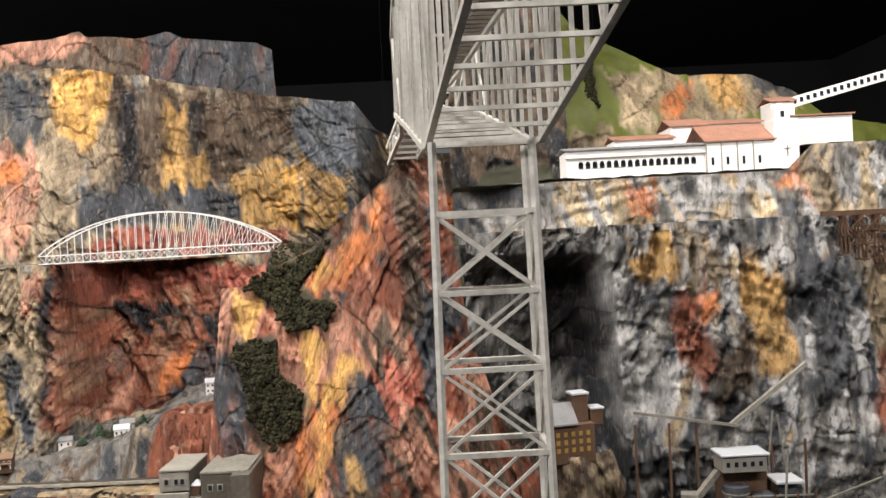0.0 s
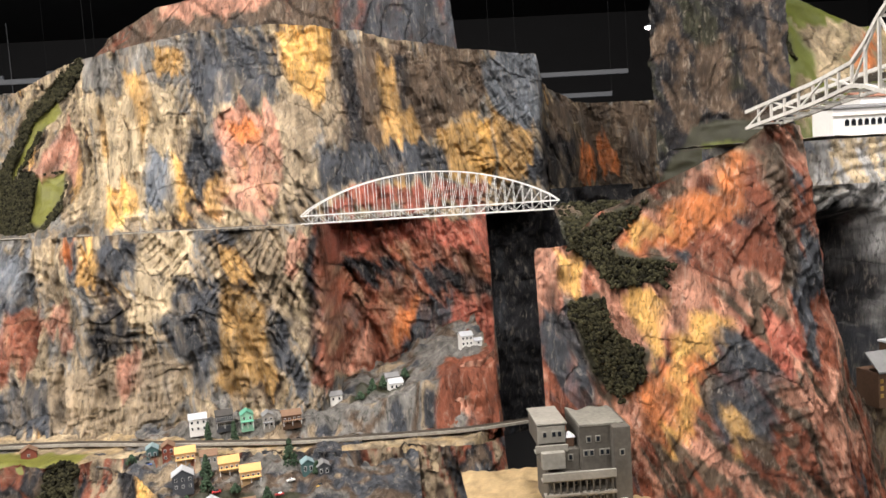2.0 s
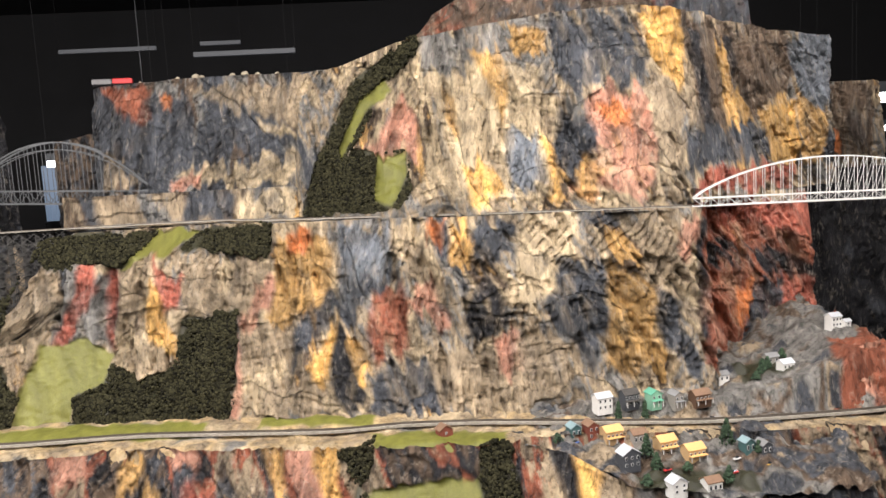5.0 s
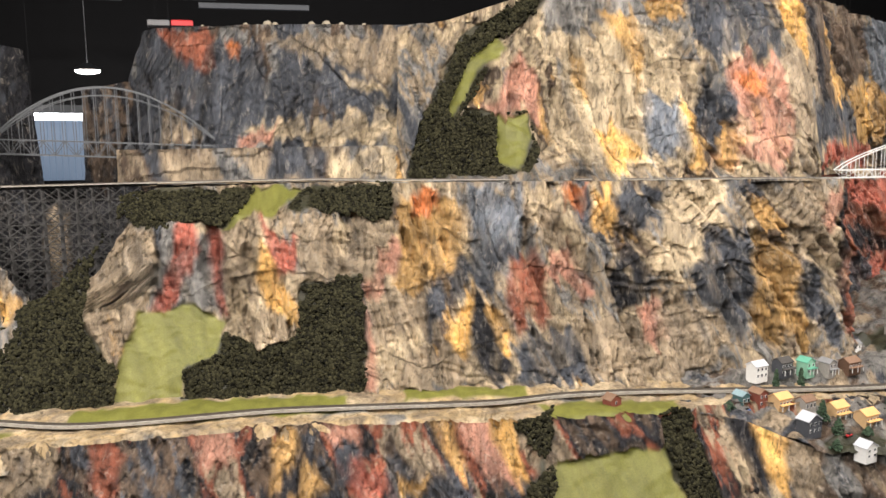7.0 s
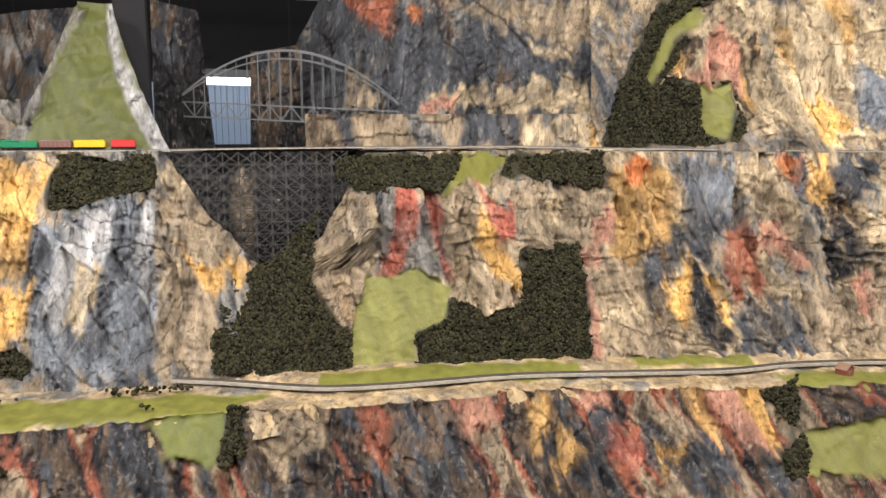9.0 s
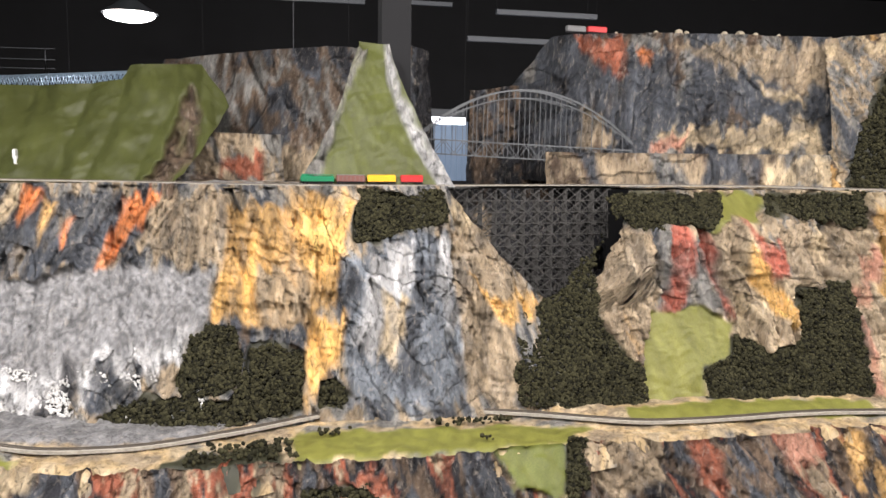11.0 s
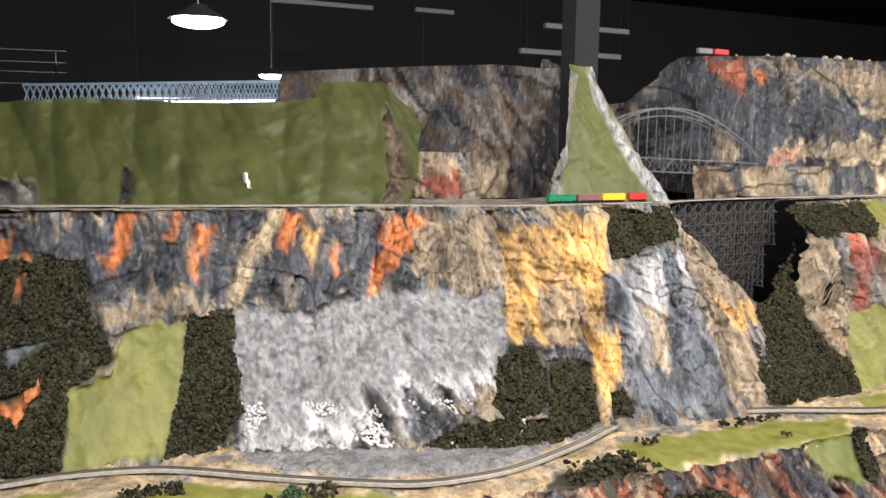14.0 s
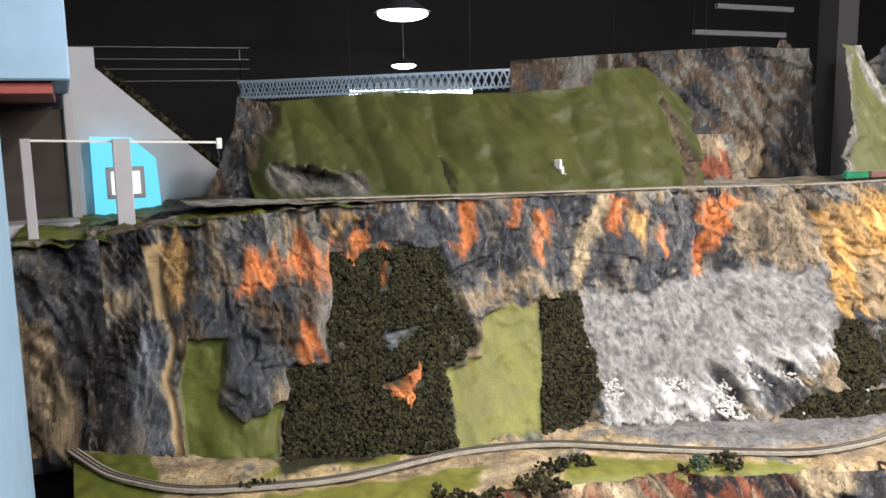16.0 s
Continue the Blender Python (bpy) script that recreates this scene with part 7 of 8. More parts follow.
for f in ((0, 1, 2, 3), (4, 5, 6, 7), (0, 1, 5, 4), (2, 3, 7, 6), (0, 3, 7, 4), (1, 2, 6, 5)):
    bm.faces.new([vs[i] for i in f])
part("roof", bm, ROOFS["grey"], mine)
part("tower_roof", block(bmesh.new(), (0.015, -0.035, 0.24), (0.095, 0.045, 0.25), 0.001), ROOFS["white"], mine)
part("side_roof", block(bmesh.new(), (0.1, -0.035, 0.17), (0.165, 0.045, 0.178), 0.001), ROOFS["white"], mine)
GLOW = plain("yellow_window_pane", (0.38, 0.24, 0.06), 0.4, 0, 0.15, 80)
for r in range(3):
    for c in range(5):
        w = part("window", block(bmesh.new(), (-0.08 + c * 0.035, -0.073, 0.0 + r * 0.035), (-0.064 + c * 0.035, -0.068, 0.02 + r * 0.035)), GLOW, mine)
works = thing("ore_works", pose(1.27, 3.6, 0.19), "dark timber ore works with white-roofed cabin and chutes", "model building")
for x0, x1, y0, z0, z1 in ((-0.09, 0.1, 0.03, -0.6, 0.2), (0.12, 0.2, 0.04, -0.6, 0.14)):
    part("timber_block", block(bmesh.new(), (x0, y0 - 0.06, z0), (x1, y0 + 0.06, z1), 0.003), WALLS["brown"], works)
for tx, ty, tz, tr in ((-0.05, -0.06, 0.14, 0.055), (0.07, -0.07, 0.1, 0.05), (0.19, -0.05, 0.12, 0.05)):
    tank = bmesh.new()
    bmesh.ops.create_cone(tank, cap_ends=True, segments=20, radius1=tr, radius2=tr, depth=tz + 0.6, matrix=Matrix.Translation((tx, ty, (tz - 0.6) / 2)))
    tank = part("stave_tank", tank, WALLS["dark"], works)
    for hz in (0.9, 0.7, 0.5, 0.3):
        hoop = bmesh.new()
        bmesh.ops.create_cone(hoop, cap_ends=True, segments=20, radius1=tr + 0.003, radius2=tr + 0.003, depth=0.006, matrix=Matrix.Translation((tx, ty, tz - 0.3 * (1 - hz))))
        part("hoop", hoop, GREYWOOD, tank)
for px_, py_ in ((-0.12, -0.15), (-0.02, -0.16), (0.08, -0.16), (0.18, -0.15), (0.27, -0.12)):
    part("walk_post", bars([((px_, py_, -0.6), (px_, py_, 0.12))], 0.008), WALLS["brown"], works)
for wz_ in (-0.1, 0.02):
    part("walk_deck", block(bmesh.new(), (-0.14, -0.17, wz_), (0.28, -0.1, wz_ + 0.008)), GREYWOOD, works)
for a_, b_ in (((0.1, -0.17, -0.1), (0.16, -0.12, 0.3)), ((0.2, 0.0, 0.14), (0.17, 0.0, 0.42)), ((0.12, 0.0, 0.2), (0.15, 0.0, 0.44)), ((0.26, -0.1, 0.05), (0.62, 0.0, 0.12))):
    part("spar", bars([(a_, b_)], 0.007), GREYWOOD, works)
part("lean_roof", block(bmesh.new(), (0.11, -0.11, 0.145), (0.23, 0.02, 0.157), 0.002), ROOFS["white"], works)
part("cabin", block(bmesh.new(), (-0.11, -0.09, 0.2), (0.08, 0.03, 0.27), 0.002), WALLS["grey"], works)
part("cabin_roof", block(bmesh.new(), (-0.12, -0.1, 0.27), (0.09, 0.04, 0.28), 0.002), ROOFS["white"], works)
for k in range(5):
    part("cabin_window", block(bmesh.new(), (-0.095 + k * 0.035, -0.093, 0.225), (-0.08 + k * 0.035, -0.088, 0.245)), PANE, works)
part("chute", bars([((-0.03, 0.02, 0.38), (0.33, 0.05, 0.63))], 0.018), PALEW, works)
part("chute", bars([((-0.45, 0.05, 0.45), (0.0, 0.0, 0.38))], 0.012), GREYWOOD, works)
part("chute", bars([((-0.32, -0.12, 0.02), (-0.12, -0.05, 0.2))], 0.025), GREYWOOD, works)
for x in (-0.45, -0.3, -0.18, 0.15, 0.3):
    part("trestle_post", bars([((x, 0.05, -0.6), (x, 0.03, 0.4 - 0.1 * (x > 0)))], 0.009), WALLS["brown"], works)
part("walk_rail", bars([((-0.1, -0.1, 0.1), (0.26, -0.12, 0.1)), ((-0.1, -0.1, 0.02), (0.26, -0.12, 0.02)), ((-0.1, -0.1, -0.06), (0.26, -0.12, -0.06))], 0.006), GREYWOOD, works)
shed = thing("tin_roof_shed", pose(0.98, 3.42, 0.18, 0, 0, -15), "shed with a pale grey tin roof", "model building")
bm = bmesh.new()
vs = [bm.verts.new(p) for p in ((-0.12, -0.12, -0.12), (0.16, -0.12, -0.12), (0.06, 0.05, 0.12), (-0.06, 0.05, 0.12))]
vt = [bm.verts.new((v.co.x, v.co.y + 0.01, v.co.z - 0.01)) for v in vs]
bm.faces.new(vs)
bm.faces.new(vt)
for i in range(4):
    bm.faces.new((vs[i], vs[(i + 1) % 4], vt[(i + 1) % 4], vt[i]))
part("roof", bm, ROOFS["white"], shed)
part("wall", block(bmesh.new(), (-0.09, -0.02, -0.6), (0.1, 0.1, 0.1), 0.002), GREYWOOD, shed)
part("cupola", block(bmesh.new(), (-0.03, 0.02, 0.1), (0.04, 0.08, 0.15), 0.002), GREYWOOD, shed)

# ---- dark trestles ----
def trestle(x0, x1, y0, y1, zt, zb, bays, label, mat, tiers):
    t = thing("trestle", pose(0, 0, 0), label, "model trestle")
    prs = []
    for k in range(bays + 1):
        f = k / bays
        x, y = x0 + (x1 - x0) * f, y0 + (y1 - y0) * f
        b = zb(f)
        pieces("trestle_post", [((x, y + o, zt), (x, y + o * 2.2, b)) for o in (-0.03, -0.01, 0.01, 0.03)], 0.007, mat, t)
        n = max(1, int((zt - b) / tiers))
        for j in range(n + 1):
            z = zt - (zt - b) * j / n
            pieces("cap_beam", [((x, y - 0.075, z), (x, y + 0.075, z))], 0.007, mat, t)
        if k < bays:
            f2 = (k + 1) / bays
            xx, yy, b2 = x0 + (x1 - x0) * f2, y0 + (y1 - y0) * f2, zb(f2)
            lev = [zt - tiers * j for j in range(int((zt - max(b, b2)) / tiers) + 1)]
            for o in (-0.06, 0.06):
                for za, zc in zip(lev, lev[1:]):
                    prs += [((x, y + o, za), (xx, yy + o, zc)), ((xx, yy + o, za), (x, y + o, zc)), ((x, y + o, zc), (xx, yy + o, zc))]

    part("bracing", bars(prs, 0.004), mat, t)["kind"] = "stuff"
    part("deck", bars([((x0 - 0.1, y0, zt + 0.012), (x1 + 0.1, y1, zt + 0.012))], 0.024), mat, t)
    return t


DARKT = plain("dark_stained_timber", (0.06, 0.057, 0.053), 0.8, 0, 0.3, 90)
trestle(-7.42, -6.3, 5.98, 6.05, 1.405, lambda f: 1.1 - 0.75 * math.sin(math.pi * min(1, max(0, f))) ** 0.7, 12, "dark stained timber trestle across the gap", DARKT, 0.07)
trestle(1.95, 3.2, 3.96, 4.2, 1.47, lambda f: 1.28 - 0.35 * f, 14, "brown timber trestle against the grey cliff", WALLS["brown"], 0.07)


# ---- small cars and a bench of parked vehicles in the town ----
def car(x, y, z, turn, mat, label):
    t = thing("model_car", pose(x, y, z, 0, 0, turn), label, "model car", "cars of the model town")
    part("body", block(bmesh.new(), (-0.022, -0.009, 0.004), (0.022, 0.009, 0.012), 0.002), mat, t)
    part("cabin", block(bmesh.new(), (-0.011, -0.008, 0.012), (0.012, 0.008, 0.019), 0.003), PANE, t)
    for cx in (-0.014, 0.014):
        for cy in (-0.009, 0.009):
            bm = bmesh.new()
            bmesh.ops.create_cone(bm, cap_ends=True, segments=10, radius1=0.004, radius2=0.004, depth=0.003, matrix=Matrix.Translation((cx, cy, 0.004)) @ Matrix.Rotation(math.pi / 2, 4, "X"))
            part("wheel", bm, BLACK, t)
    return t


BLUEP = plain("blue_car_paint", (0.05, 0.12, 0.4), 0.3, 0, 0.1, 80)
for x, y, mt, lb in ((-2.6, 4.41, REDP, "red model car parked before the green house"), (-2.34, 4.37, BLUEP, "blue model car parked before the brown house")):
    car(x, y, hill_z(x, y) + 0.002, 8, mt, lb)
for x, y, mt, lb in ((-3.13, 4.3, BLUEP, "blue model car on the lower terrace"), (-2.72, 4.02, REDP, "red model car beside the half-timbered house"), (-2.4, 3.95, REDP, "red model car on the lower terrace"), (-2.2, 3.98, YELLOWP, "yellow model car on the lower terrace"), (-2.35, 4.03, TRIM, "white model car beside the tall fir")):
    car(x, y, low_z(x, y) + 0.002, 20, mt, lb)


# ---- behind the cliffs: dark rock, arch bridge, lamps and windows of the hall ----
# Near-black palettes put the dimness behind the trestle into the rock colour.
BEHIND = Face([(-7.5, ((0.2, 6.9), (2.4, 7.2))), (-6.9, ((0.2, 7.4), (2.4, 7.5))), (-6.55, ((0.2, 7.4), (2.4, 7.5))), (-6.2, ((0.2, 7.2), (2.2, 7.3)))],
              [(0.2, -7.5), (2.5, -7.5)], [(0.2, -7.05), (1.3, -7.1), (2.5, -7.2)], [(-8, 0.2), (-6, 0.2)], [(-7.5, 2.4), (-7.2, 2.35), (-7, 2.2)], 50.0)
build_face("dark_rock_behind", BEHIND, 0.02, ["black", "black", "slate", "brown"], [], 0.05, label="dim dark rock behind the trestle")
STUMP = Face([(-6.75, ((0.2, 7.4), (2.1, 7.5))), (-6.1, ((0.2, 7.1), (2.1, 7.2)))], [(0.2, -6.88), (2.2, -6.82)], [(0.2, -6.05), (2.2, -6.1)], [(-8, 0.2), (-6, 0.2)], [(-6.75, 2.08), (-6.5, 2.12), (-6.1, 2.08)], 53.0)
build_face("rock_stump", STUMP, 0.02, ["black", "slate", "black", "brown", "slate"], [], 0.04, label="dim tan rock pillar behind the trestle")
COLUMN = Face([(0.15, ((1.4, 5.6), (4.0, 5.8))), (0.65, ((1.4, 5.1), (4.0, 5.3)))], [(1.4, 0.12), (4.0, 0.12)], [(1.4, 0.85), (4.0, 0.8)], [(-1, 1.4), (1, 1.4)], [(-1, 3.4), (1, 3.4)], 56.0)
build_face("brown_column", COLUMN, 0.016, ["black", "black", "brown", "black", "moss"], [("brown", [(0.34, 2.0), (0.5, 2.0), (0.52, 2.5), (0.37, 2.45)]), ("moss", [(0.1, 1.4), (0.9, 1.4), (0.7, 1.9), (0.3, 1.9)]), ("green", [(0.35, 1.5), (0.6, 1.5), (0.6, 1.75), (0.35, 1.75)])], 0.05, label="dark brown painted rock column")
# Black sheet closes the gorge; its colour stands for deep shade.
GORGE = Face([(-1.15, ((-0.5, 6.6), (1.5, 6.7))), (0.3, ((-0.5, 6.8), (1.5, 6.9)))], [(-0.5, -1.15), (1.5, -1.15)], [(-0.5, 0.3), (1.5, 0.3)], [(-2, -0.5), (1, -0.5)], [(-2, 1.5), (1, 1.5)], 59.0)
build_face("gorge_back", GORGE, 0.03, ["black", "black", "black", "slate"], [], 0.05, label="rock at the back of the gorge, blackened for its shade")

# Another black sheet, for the shade seen through the trestle; the tan pier is real.
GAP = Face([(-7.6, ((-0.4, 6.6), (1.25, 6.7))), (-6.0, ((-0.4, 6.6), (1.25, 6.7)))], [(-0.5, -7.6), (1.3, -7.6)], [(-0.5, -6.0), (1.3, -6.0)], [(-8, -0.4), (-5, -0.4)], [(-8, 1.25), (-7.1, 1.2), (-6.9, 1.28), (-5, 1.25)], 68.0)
build_face("gap_back", GAP, 0.025, ["black", "black", "black"], [("tan", [(-7.0, 0.6), (-6.86, 0.6), (-6.84, 1.2), (-6.98, 1.2)])], 0.04, label="rock behind the timber trestle, coloured black for the shaded gap")
CAVE = Face([(-9.0, ((1.4, 6.75), (1.8, 6.85))), (-8.3, ((1.4, 6.7), (1.8, 6.8)))], [(1.4, -9.0), (1.8, -8.95)], [(1.4, -8.28), (1.8, -8.3)], [(-10, 1.4), (-8, 1.4)], [(-9.0, 1.78), (-8.9, 1.82), (-8.8, 1.72), (-8.3, 1.71)], 77.0)
build_face("cave_rock", CAVE, 0.012, ["brown", "tan", "grey", "tan"], [("pale", [(-8.93, 1.4), (-8.83, 1.4), (-8.86, 1.75), (-8.92, 1.72)]), ("black", [(-9.0, 1.42), (-8.94, 1.42), (-8.93, 1.62), (-8.97, 1.74)]), ("rust", [(-8.7, 1.42), (-8.4, 1.42), (-8.42, 1.6), (-8.66, 1.56)])], 0.05, label="pale brown rock portal beside the felt hill")
far_arch = thing("far_arch_bridge", pose(0, 0, 0), "dim grey arched truss bridge behind the cliffs", "bridge")
DIMS = plain("dull_grey_steel", (0.11, 0.115, 0.12), 0.6, 0.1, 0.2, 50)
fa, fb = (-7.3, 6.95, 1.7), (-5.85, 6.65, 1.64)
for s in (-0.05, 0.05):
    f = lambda u: 0.05 + 0.33 * (1 - (2 * u - 1) ** 2)
    pt = lambda u, h: (fa[0] + (fb[0] - fa[0]) * u, fa[1] + (fb[1] - fa[1]) * u + s, fa[2] + (fb[2] - fa[2]) * u + h)
    part("top_chord", chain([(pt(k / 20, f(k / 20)), pt((k + 1) / 20, f((k + 1) / 20))) for k in range(20)], 0.01), DIMS, far_arch)
    part("inner_chord", chain([(pt(k / 20, f(k / 20) * 0.85), pt((k + 1) / 20, f((k + 1) / 20) * 0.85)) for k in range(20)], 0.006), DIMS, far_arch)
    part("bottom_chord", chain([(pt(0, 0), pt(1, 0))], 0.008), DIMS, far_arch)
    part("bottom_chord", chain([(pt(0, -0.1), pt(1, -0.1))], 0.008), DIMS, far_arch)
    for k in range(1, 20):
        part("hanger", bars([(pt(k / 20, -0.1), pt(k / 20, f(k / 20)))], 0.004), DIMS, far_arch)
    part("lattice", bars([(pt(k / 20, -0.1 * (k % 2)), pt((k + 1) / 20, -0.1 * ((k + 1) % 2))) for k in range(20)], 0.004), DIMS, far_arch)

blue_truss = thing("blue_truss_bridge", pose(0, 0, 0), "long blue-grey steel truss bridge behind the felt hill", "bridge")
BLUES = plain("blue_grey_steel", (0.32, 0.42, 0.52), 0.4, 0.3, 0.2, 50)
ba, bb = (-11.0, 10.04, 2.05), (-8.85, 8.7, 2.1)
for s in (-0.06, 0.06):
    pt = lambda u, h: (ba[0] + (bb[0] - ba[0]) * u, ba[1] + (bb[1] - ba[1]) * u + s, ba[2] + (bb[2] - ba[2]) * u + h)
    part("top_chord", chain([(pt(0, 0.16), pt(1, 0.16))], 0.016), BLUES, blue_truss)
    part("bottom_chord", chain([(pt(0, 0.02), pt(1, 0.02))], 0.016), BLUES, blue_truss)
    part("lattice", bars([(pt(k / 40, 0.16 * (k % 2)), pt((k + 1) / 40, 0.16 * ((k + 1) % 2))) for k in range(40)] + [(pt(k / 40, 0.16 * (1 - k % 2)), pt((k + 1) / 40, 0.16 * (k % 2))) for k in range(40)], 0.008), BLUES, blue_truss)


def emitter(name, colour, strength):
    m, n, l, p = material(name)
    p.inputs["Base Color"].default_value = (*[c * 0.06 for c in colour], 1)
    p.inputs["Emission Color"].default_value = (*colour, 1)
    p.inputs["Emission Strength"].default_value = strength
    return m


BULB = emitter("lamp_bulb_glow", (1.0, 0.96, 0.9), 12)
SHADE = plain("dark_enamel_shade", (0.05, 0.055, 0.06), 0.4, 0.3, 0.2, 30)


def pendant(x, y, z, r, power, label, cord=True):
    t = thing("pendant_lamp", pose(x, y, z), label, "pendant lamp", "pendant lamps of the hall")
    bm = bmesh.new()
    bmesh.ops.create_cone(bm, cap_ends=False, segments=32, radius1=r, radius2=r * 0.25, depth=r * 0.5, matrix=Matrix.Translation((0, 0, r * 0.3)))
    part("shade", bm, SHADE, t)
    bm = bmesh.new()
    bmesh.ops.create_uvsphere(bm, u_segments=20, v_segments=10, radius=r * 0.9)
    for v in bm.verts:
        v.co.z *= 0.28
    part("bulb", bm, BULB, t, "glowing white diffuser")
    if cord:
        part("cord", bars([((0, 0, r * 0.5), (0, 0, 4.6 - z))], 0.012), SHADE, t)
    if power:
        d = bpy.data.lights.new("pendant_light", "POINT")
        d.energy, d.shadow_soft_size, d.color = power, r * 0.5, (1.0, 0.96, 0.9)
        ob = new("pendant_light", d)
        ob.location = (x, y, z - r * 0.5)
    return t


pendant(0.76, 7.5, 2.9, 0.09, 12, "round glowing pendant lamp on a thin cord")
pendant(-9.56, 9.65, 2.81, 0.26, 30, "wide white pendant lamp under the black ceiling")
pendant(-7.78, 14.1, 2.66, 0.2, 10, "white pendant lamp far back in the hall")

TUBE = emitter("fluorescent_tube_glow", (0.95, 0.97, 1.0), 8)
# The shutters get emission of their own in place of light falling on them.
PANEL = emitter("glowing_shutter", (0.45, 0.62, 0.85), 0.3)


def tube(a, b, w, label):
    t = thing("tube_light", pose(0, 0, 0), label, "ceiling light", "tube lights of the hall")
    part("diffuser", bars([(a, b)], w), TUBE, t, "glowing white tube")
    part("housing", bars([((a[0], a[1], a[2] + w), (b[0], b[1], b[2] + w))], w * 1.1), SHADE, t)
    for p in (a, b):
        part("hanger", bars([((p[0], p[1], p[2] + w), (p[0], p[1], 4.6))], 0.003), BLACK, t)
    return t


tube((1.28, 9.0, 2.15), (1.98, 9.0, 2.13), 0.11, "bright fluorescent box light behind the gorge")
tube((1.26, 9.05, 1.8), (1.85, 9.05, 1.8), 0.06, "bright fluorescent tube low behind the gorge")
tube((-7.55, 9.2, 1.9), (-6.4, 9.2, 1.88), 0.07, "bright fluorescent tube over a pale shutter")
tube((-10.1, 9.6, 2.09), (-8.9, 9.6, 2.11), 0.06, "bright strip light behind the felt hill")
DIMTUBE = emitter("dim_ceiling_strip", (0.6, 0.65, 0.72), 0.06)
for a, b in (((-8.3, 12, 3.42), (-7.0, 12, 3.42)), ((-6.4, 12, 3.45), (-5.85, 12, 3.45)), ((-6.0, 9.5, 3.0), (-4.9, 9.5, 3.0)), ((-6.3, 9.5, 2.72), (-5.0, 9.5, 2.72)), ((-0.2, 9.5, 2.75), (1.1, 9.5, 2.75)), ((-0.5, 9.5, 2.5), (0.9, 9.5, 2.5))):
    t = thing("roof_light", pose(0, 0, 0), "dim pale strip of daylight under the roof", "ceiling light", "roof lights")
    part("strip", bars([(a, b)], 0.05), DIMTUBE, t)
    for p in (a, b):
        part("hanger", bars([(p, (p[0], p[1], 4.6))], 0.003), BLACK, t)
for k, zz in enumerate((2.28, 2.4, 2.5, 2.62)):
    t = thing("rail_pipe", pose(0, 0, 0), "pale horizontal rail in the dark hall", "handrail", "handrails behind the layout")
    part("pipe", bars([((-12.6, 11.5, zz), (-10.6, 11.5, zz + 0.02))], 0.007), SHADE, t)
    for px_ in (-12.5, -10.7):
        part("stanchion", bars([((px_, 11.5, -0.5), (px_, 11.5, zz))], 0.008), SHADE, t)
t = thing("shutter", pose(-7.0, 9.4, 1.5), "pale blue corrugated shutter behind the layout, glowing by emission", "shutter")
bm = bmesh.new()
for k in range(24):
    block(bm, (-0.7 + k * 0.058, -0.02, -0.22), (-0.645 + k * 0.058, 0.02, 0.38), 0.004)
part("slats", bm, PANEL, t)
part("plinth", block(bmesh.new(), (-0.72, -0.03, -2.0), (0.7, 0.03, -0.22), 0.005), BLACK, t)
t = thing("shutter", pose(1.55, 9.6, 1.4), "pale blue shutter behind the gorge, glowing by emission", "shutter")
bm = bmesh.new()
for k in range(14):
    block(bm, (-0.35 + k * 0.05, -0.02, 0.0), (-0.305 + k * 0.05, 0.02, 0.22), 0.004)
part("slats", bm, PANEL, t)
part("plinth", block(bmesh.new(), (-0.36, -0.03, -1.9), (0.36, 0.03, 0.0), 0.005), BLACK, t)

# ---- the walkway end: blue wall, glass and lit screen ----
BLUEW = plain("pale_blue_paint", (0.32, 0.5, 0.68), 0.6, 0, 0.1, 6)
GREYW = plain("grey_plaster_wall", (0.4, 0.4, 0.42), 0.8, 0, 0.12, 6)
REDW = plain("dull_red_panel", (0.35, 0.08, 0.07), 0.7, 0, 0.15, 8)
DARKW = plain("dark_brown_panel", (0.05, 0.04, 0.035), 0.7, 0, 0.2, 8)
box("wall_blue_near", (-13.0, 3.4, -1), (-12.66, 5.5, 4.6), BLUEW, "pale blue painted wall at the walkway end", category="wall")
box("wall_grey_end", (-13.4, 8.4, -1), (-12.25, 8.6, 2.35), GREYW, "grey plaster wall behind the glass", category="wall")
room = thing("viewing_booth", pose(0, 0, 0), "blue and grey booth structure beside the walkway end", "booth")
part("beam", block(bmesh.new(), (-13.4, 6.7, 2.05), (-12.42, 8.38, 2.6), 0.01), BLUEW, room, "pale blue beam")
part("soffit", block(bmesh.new(), (-13.4, 6.75, 1.99), (-12.5, 8.36, 2.05), 0.005), REDW, room, "dull red soffit")
part("post", block(bmesh.new(), (-12.46, 8.25, 1.25), (-12.40, 8.36, 2.05), 0.005), GREYW, room)
part("back_panel", block(bmesh.new(), (-13.2, 8.3, 1.2), (-12.47, 8.37, 1.95), 0.005), DARKW, room, "dark brown panel")
part("bench", block(bmesh.new(), (-13.0, 7.9, 1.18), (-12.42, 8.2, 1.26), 0.01), GREYW, room)
ramp = thing("sloping_parapet", pose(0, 0, 0), "sloping grey plaster parapet with moss along its top", "parapet")
bm = bmesh.new()
pv = [bm.verts.new(p) for y in (8.42, 8.55) for p in ((-12.4, y, 0.6), (-11.0, y, 0.6), (-11.3, y, 1.35), (-12.25, y, 2.22), (-12.4, y, 2.25))]
bm.faces.new(pv[:5])
bm.faces.new(pv[5:])
for i in range(5):
    bm.faces.new((pv[i], pv[(i + 1) % 5], pv[5 + (i + 1) % 5], pv[5 + i]))
part("wall", bm, GREYW, ramp)
mx_ = rng.uniform(0, 1, 500)
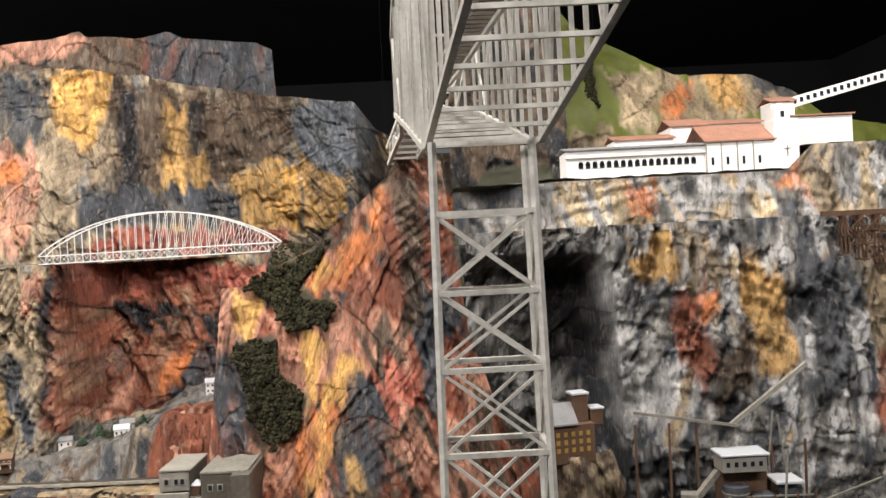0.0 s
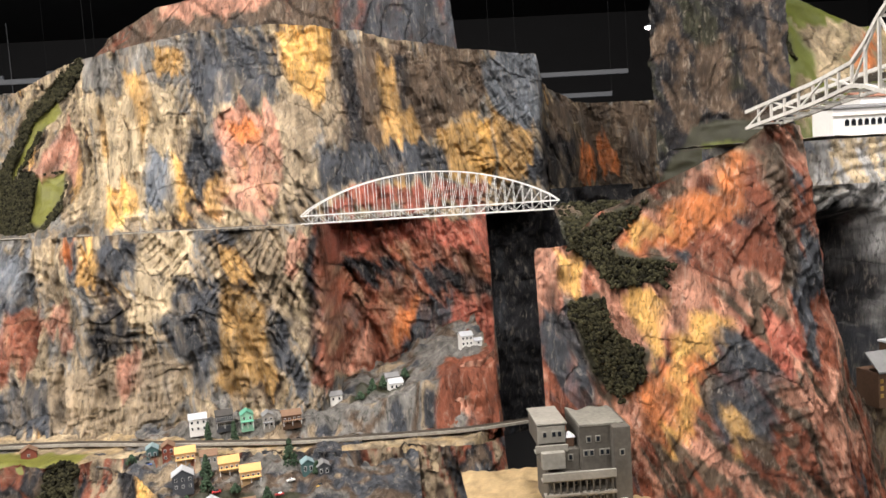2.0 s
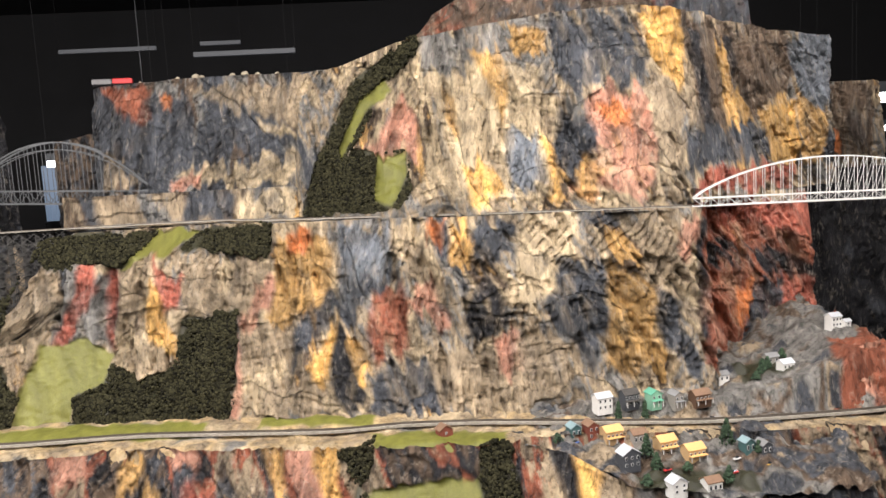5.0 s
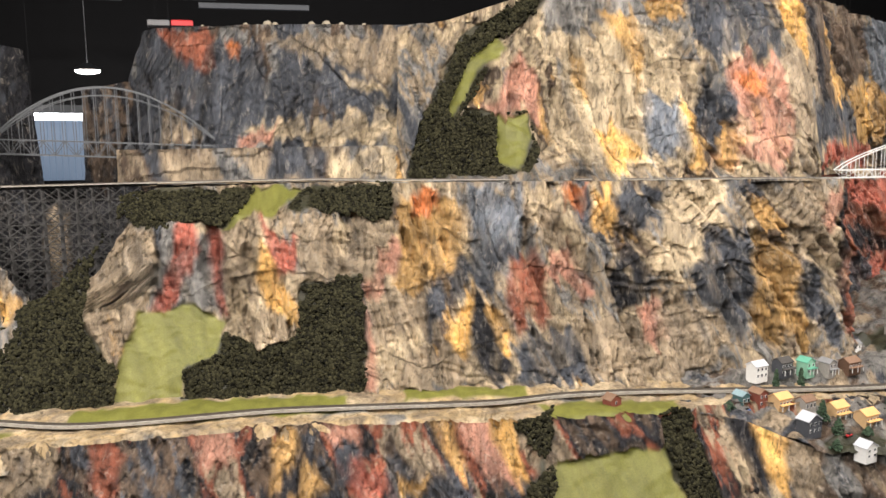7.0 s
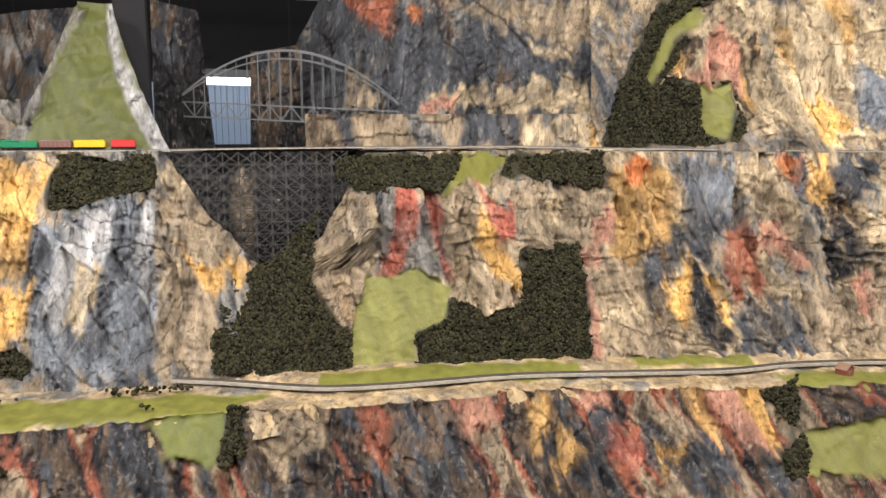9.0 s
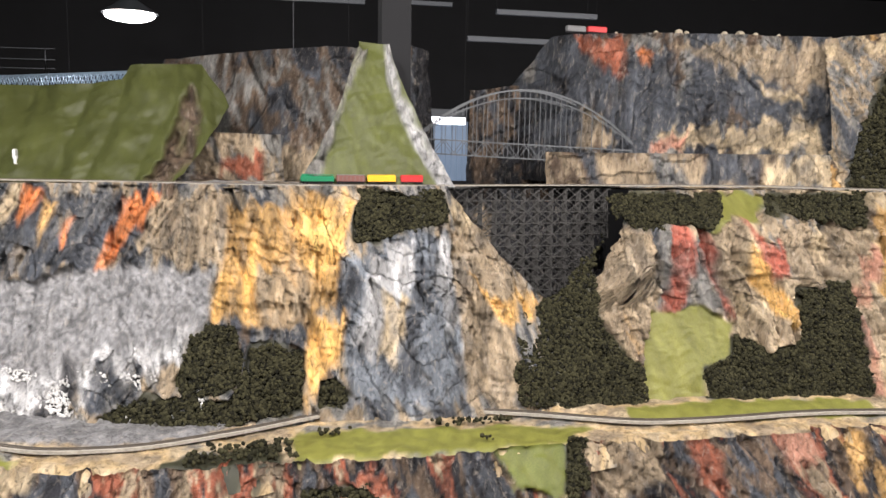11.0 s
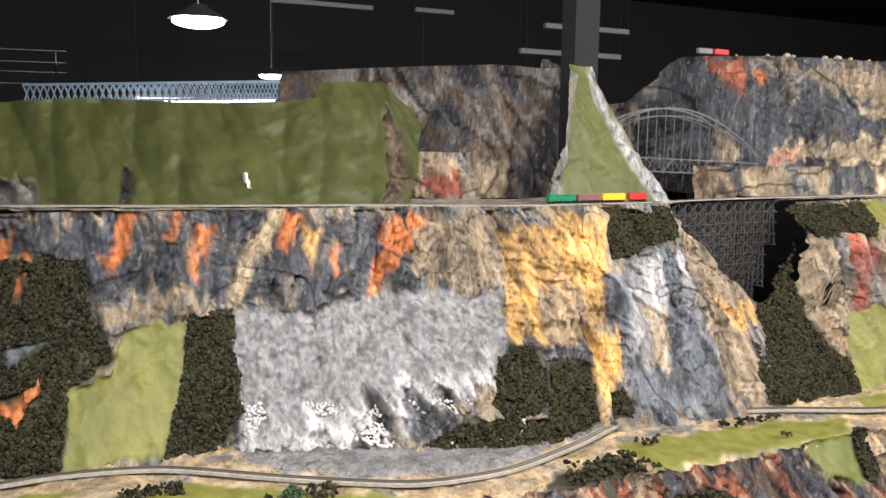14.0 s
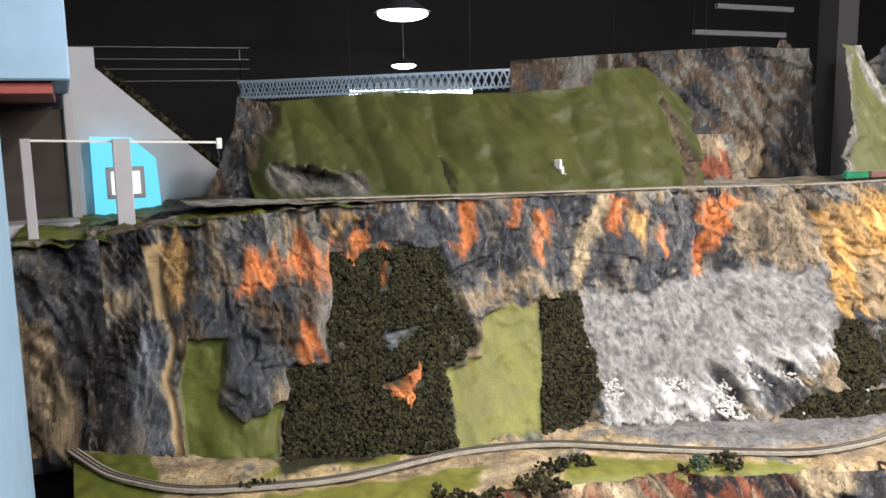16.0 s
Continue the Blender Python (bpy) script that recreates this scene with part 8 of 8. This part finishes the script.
clumps("moss_strip", np.stack([-12.2 + 0.95 * mx_, 8.5 + rng.uniform(-0.05, 0.12, 500), 2.2 - 0.87 * mx_ + rng.uniform(-0.01, 0.03, 500)], -1), 0.02, "dark moss along the sloping parapet", "moss")
SCREEN = emitter("lit_cyan_screen", (0.12, 0.62, 0.85), 1.5)
SCREENW = emitter("lit_white_screen", (0.85, 0.95, 1.0), 1.6)
kiosk = thing("lit_kiosk", pose(0, 0, 0), "glowing cyan kiosk panel with a small framed display", "display kiosk")
bm = bmesh.new()
kv = [bm.verts.new(p) for y in (8.28, 8.34) for p in ((-12.32, y, 1.24), (-11.9, y, 1.27), (-11.92, y, 1.62), (-12.07, y, 1.76), (-12.32, y, 1.77))]
bm.faces.new(kv[:5])
bm.faces.new(kv[5:])
for i in range(5):
    bm.faces.new((kv[i], kv[(i + 1) % 5], kv[5 + (i + 1) % 5], kv[5 + i]))
part("panel", bm, SCREEN, kiosk, "glowing cyan panel")
part("display_frame", block(bmesh.new(), (-12.24, 8.255, 1.36), (-12.0, 8.279, 1.57), 0.004), GREYW, kiosk)
part("display", block(bmesh.new(), (-12.21, 8.25, 1.39), (-12.03, 8.256, 1.54)), SCREENW, kiosk, "glowing white display")
gp = thing("glass_barrier", pose(0, 0, 0), "clear glass barrier with pale posts at the layout edge", "glass barrier")
GLASS, gn, gl, gpn = material("clear_glass")
gpn.inputs["Transmission Weight"].default_value, gpn.inputs["Roughness"].default_value, gpn.inputs["IOR"].default_value = 1.0, 0.02, 1.1
pn = part("pane", block(bmesh.new(), (-12.68, 7.2, 1.3), (-11.68, 7.206, 1.76)), GLASS, gp)
pn.visible_shadow = False
part("top_rail", bars([((-12.68, 7.203, 1.77), (-11.66, 7.203, 1.735))], 0.012), TRIM, gp)
part("post", block(bmesh.new(), (-12.24, 7.15, 1.25), (-12.15, 7.19, 1.77), 0.004), GREYW, gp)
part("post", block(bmesh.new(), (-12.68, 7.15, 1.25), (-12.63, 7.19, 1.78), 0.004), GREYW, gp)
part("post", block(bmesh.new(), (-11.69, 7.19, 1.7), (-11.66, 7.215, 1.76), 0.003), TRIM, gp)
ground("end_terrace", [-12.75, -12.2, -11.7, -11.2], [6.95, 6.9, 6.8, 6.65], [8.5, 8.5, 8.4, 7.5], 60, 40, lambda X, Y, V: 1.25 + 0.13 * np.clip((X + 12.2) / 0.8, 0, 1), ["green", "moss", "brown"], [("green", [(-13, 6.9), (-11.9, 6.8), (-11.9, 8.6), (-13, 8.6)])], "dark green ground in front of the booth", 95.0, 0.02)
cxs = list(np.linspace(-12.4, -10.95, 14))
ground("corner_slope", cxs, [face_y(LEFT_LOW, x, 1.33) - 0.06 for x in cxs], [7.45 - 0.35 * k / 13 for k in range(14)], 130, 50, lambda X, Y, V: np.interp(X, [-12.4, -11.8, -11.2, -10.95], [1.26, 1.34, 1.39, 1.395]) + 0.03 * V, ["moss", "green", "brown", "grey"],
       [("lime", [(-12.0, 6.7), (-11.55, 6.6), (-11.5, 6.95), (-11.9, 7.1)]), ("black", [(-12.1, 7.15), (-11.6, 7.05), (-11.3, 7.0), (-11.3, 7.5), (-12.0, 7.5)])], "grassy corner slope with dark stones below the glass barrier", 93.0, 0.02)
DKR = Face([(-11.75, ((1.2, 7.4), (1.9, 7.6))), (-11.2, ((1.2, 6.95), (2.0, 7.5)))], [(1.2, -11.8), (1.5, -11.7), (1.8, -11.55), (2.0, -11.5)], [(1.2, -11.1), (2.0, -11.35)], [(-12, 1.2), (-11, 1.2)], [(-11.8, 1.85), (-11.5, 2.0), (-11.3, 1.95)], 62.0)
build_face("dark_rock_end", DKR, 0.02, ["black", "slate", "brown", "grey"], [], 0.06, label="dark rugged rock beside the glass barrier")
build_face("cliff_end", DARKEND, 0.014, ["black", "slate", "grey", "tan"], PATCH["endf"], 0.06, label="grey folded rock wall at the layout end")

hall_post = box("hall_post", (-7.67, 6.5, 1.3), (-7.48, 6.66, 4.6), BLACK, "dark grey square post behind the green pyramid", "", "post")

# ---- waterfall on the felt hill, crest stones and cars on the block ----
FALL = plain("white_water_resin", (0.8, 0.8, 0.78), 0.25, 0, 0.08, 60)
fall = thing("waterfall", pose(-9.83, 6.52, 1.42), "small white resin waterfall on the felt hill", "waterfall")
bm = bmesh.new()
for k, (px_, pz_, wd) in enumerate(((-0.02, 0.15, 0.008), (-0.012, 0.11, 0.008), (0.0, 0.07, 0.006), (0.008, 0.03, 0.005))):
    block(bm, (px_ - wd, -0.02 - 0.01 * k, pz_ - 0.03), (px_ + wd, 0.05, pz_ + 0.03), 0.006)
part("cascade", bm, FALL, fall)
STONE = plain("tan_crest_stone", (0.34, 0.29, 0.21), 0.85, 0, 0.3, 60)
for x_, r_ in ((-5.9, 0.012), (-5.6, 0.016), (-5.45, 0.03), (-5.4, 0.02), (-5.15, 0.024), (-5.05, 0.03), (-4.95, 0.02), (-4.8, 0.016)):
    bm = bmesh.new()
    bmesh.ops.create_icosphere(bm, subdivisions=2, radius=r_)
    for v in bm.verts:
        v.co *= 1 + 0.35 * noise.noise(v.co * 60 + Vector((x_ * 9, 0, 0)))
        v.co.z *= 0.8
    me = bpy.data.meshes.new("crest_stone")
    bm.to_mesh(me)
    bm.free()
    me.materials.append(STONE)
    so = new("crest_stone", me)
    so.location = (x_, face_y(BLOCK, x_, 2.47) - 0.01, float(line(BLOCK.zt, x_)) + r_ * 0.3)
    tagged(so, "small tan stone on the crest of the rock wall", "stone", "crest stones")
for x_, mt_, lb_ in ((-6.2, GREYR, "dark model boxcar on the block crest"), (-6.04, REDP, "red model boxcar on the block crest")):
    wagon("boxcar", pose(x_, face_y(BLOCK, x_, 2.47) + 0.01, 2.468, 0, 0, 4), 0.15, mt_, lb_, mt_)
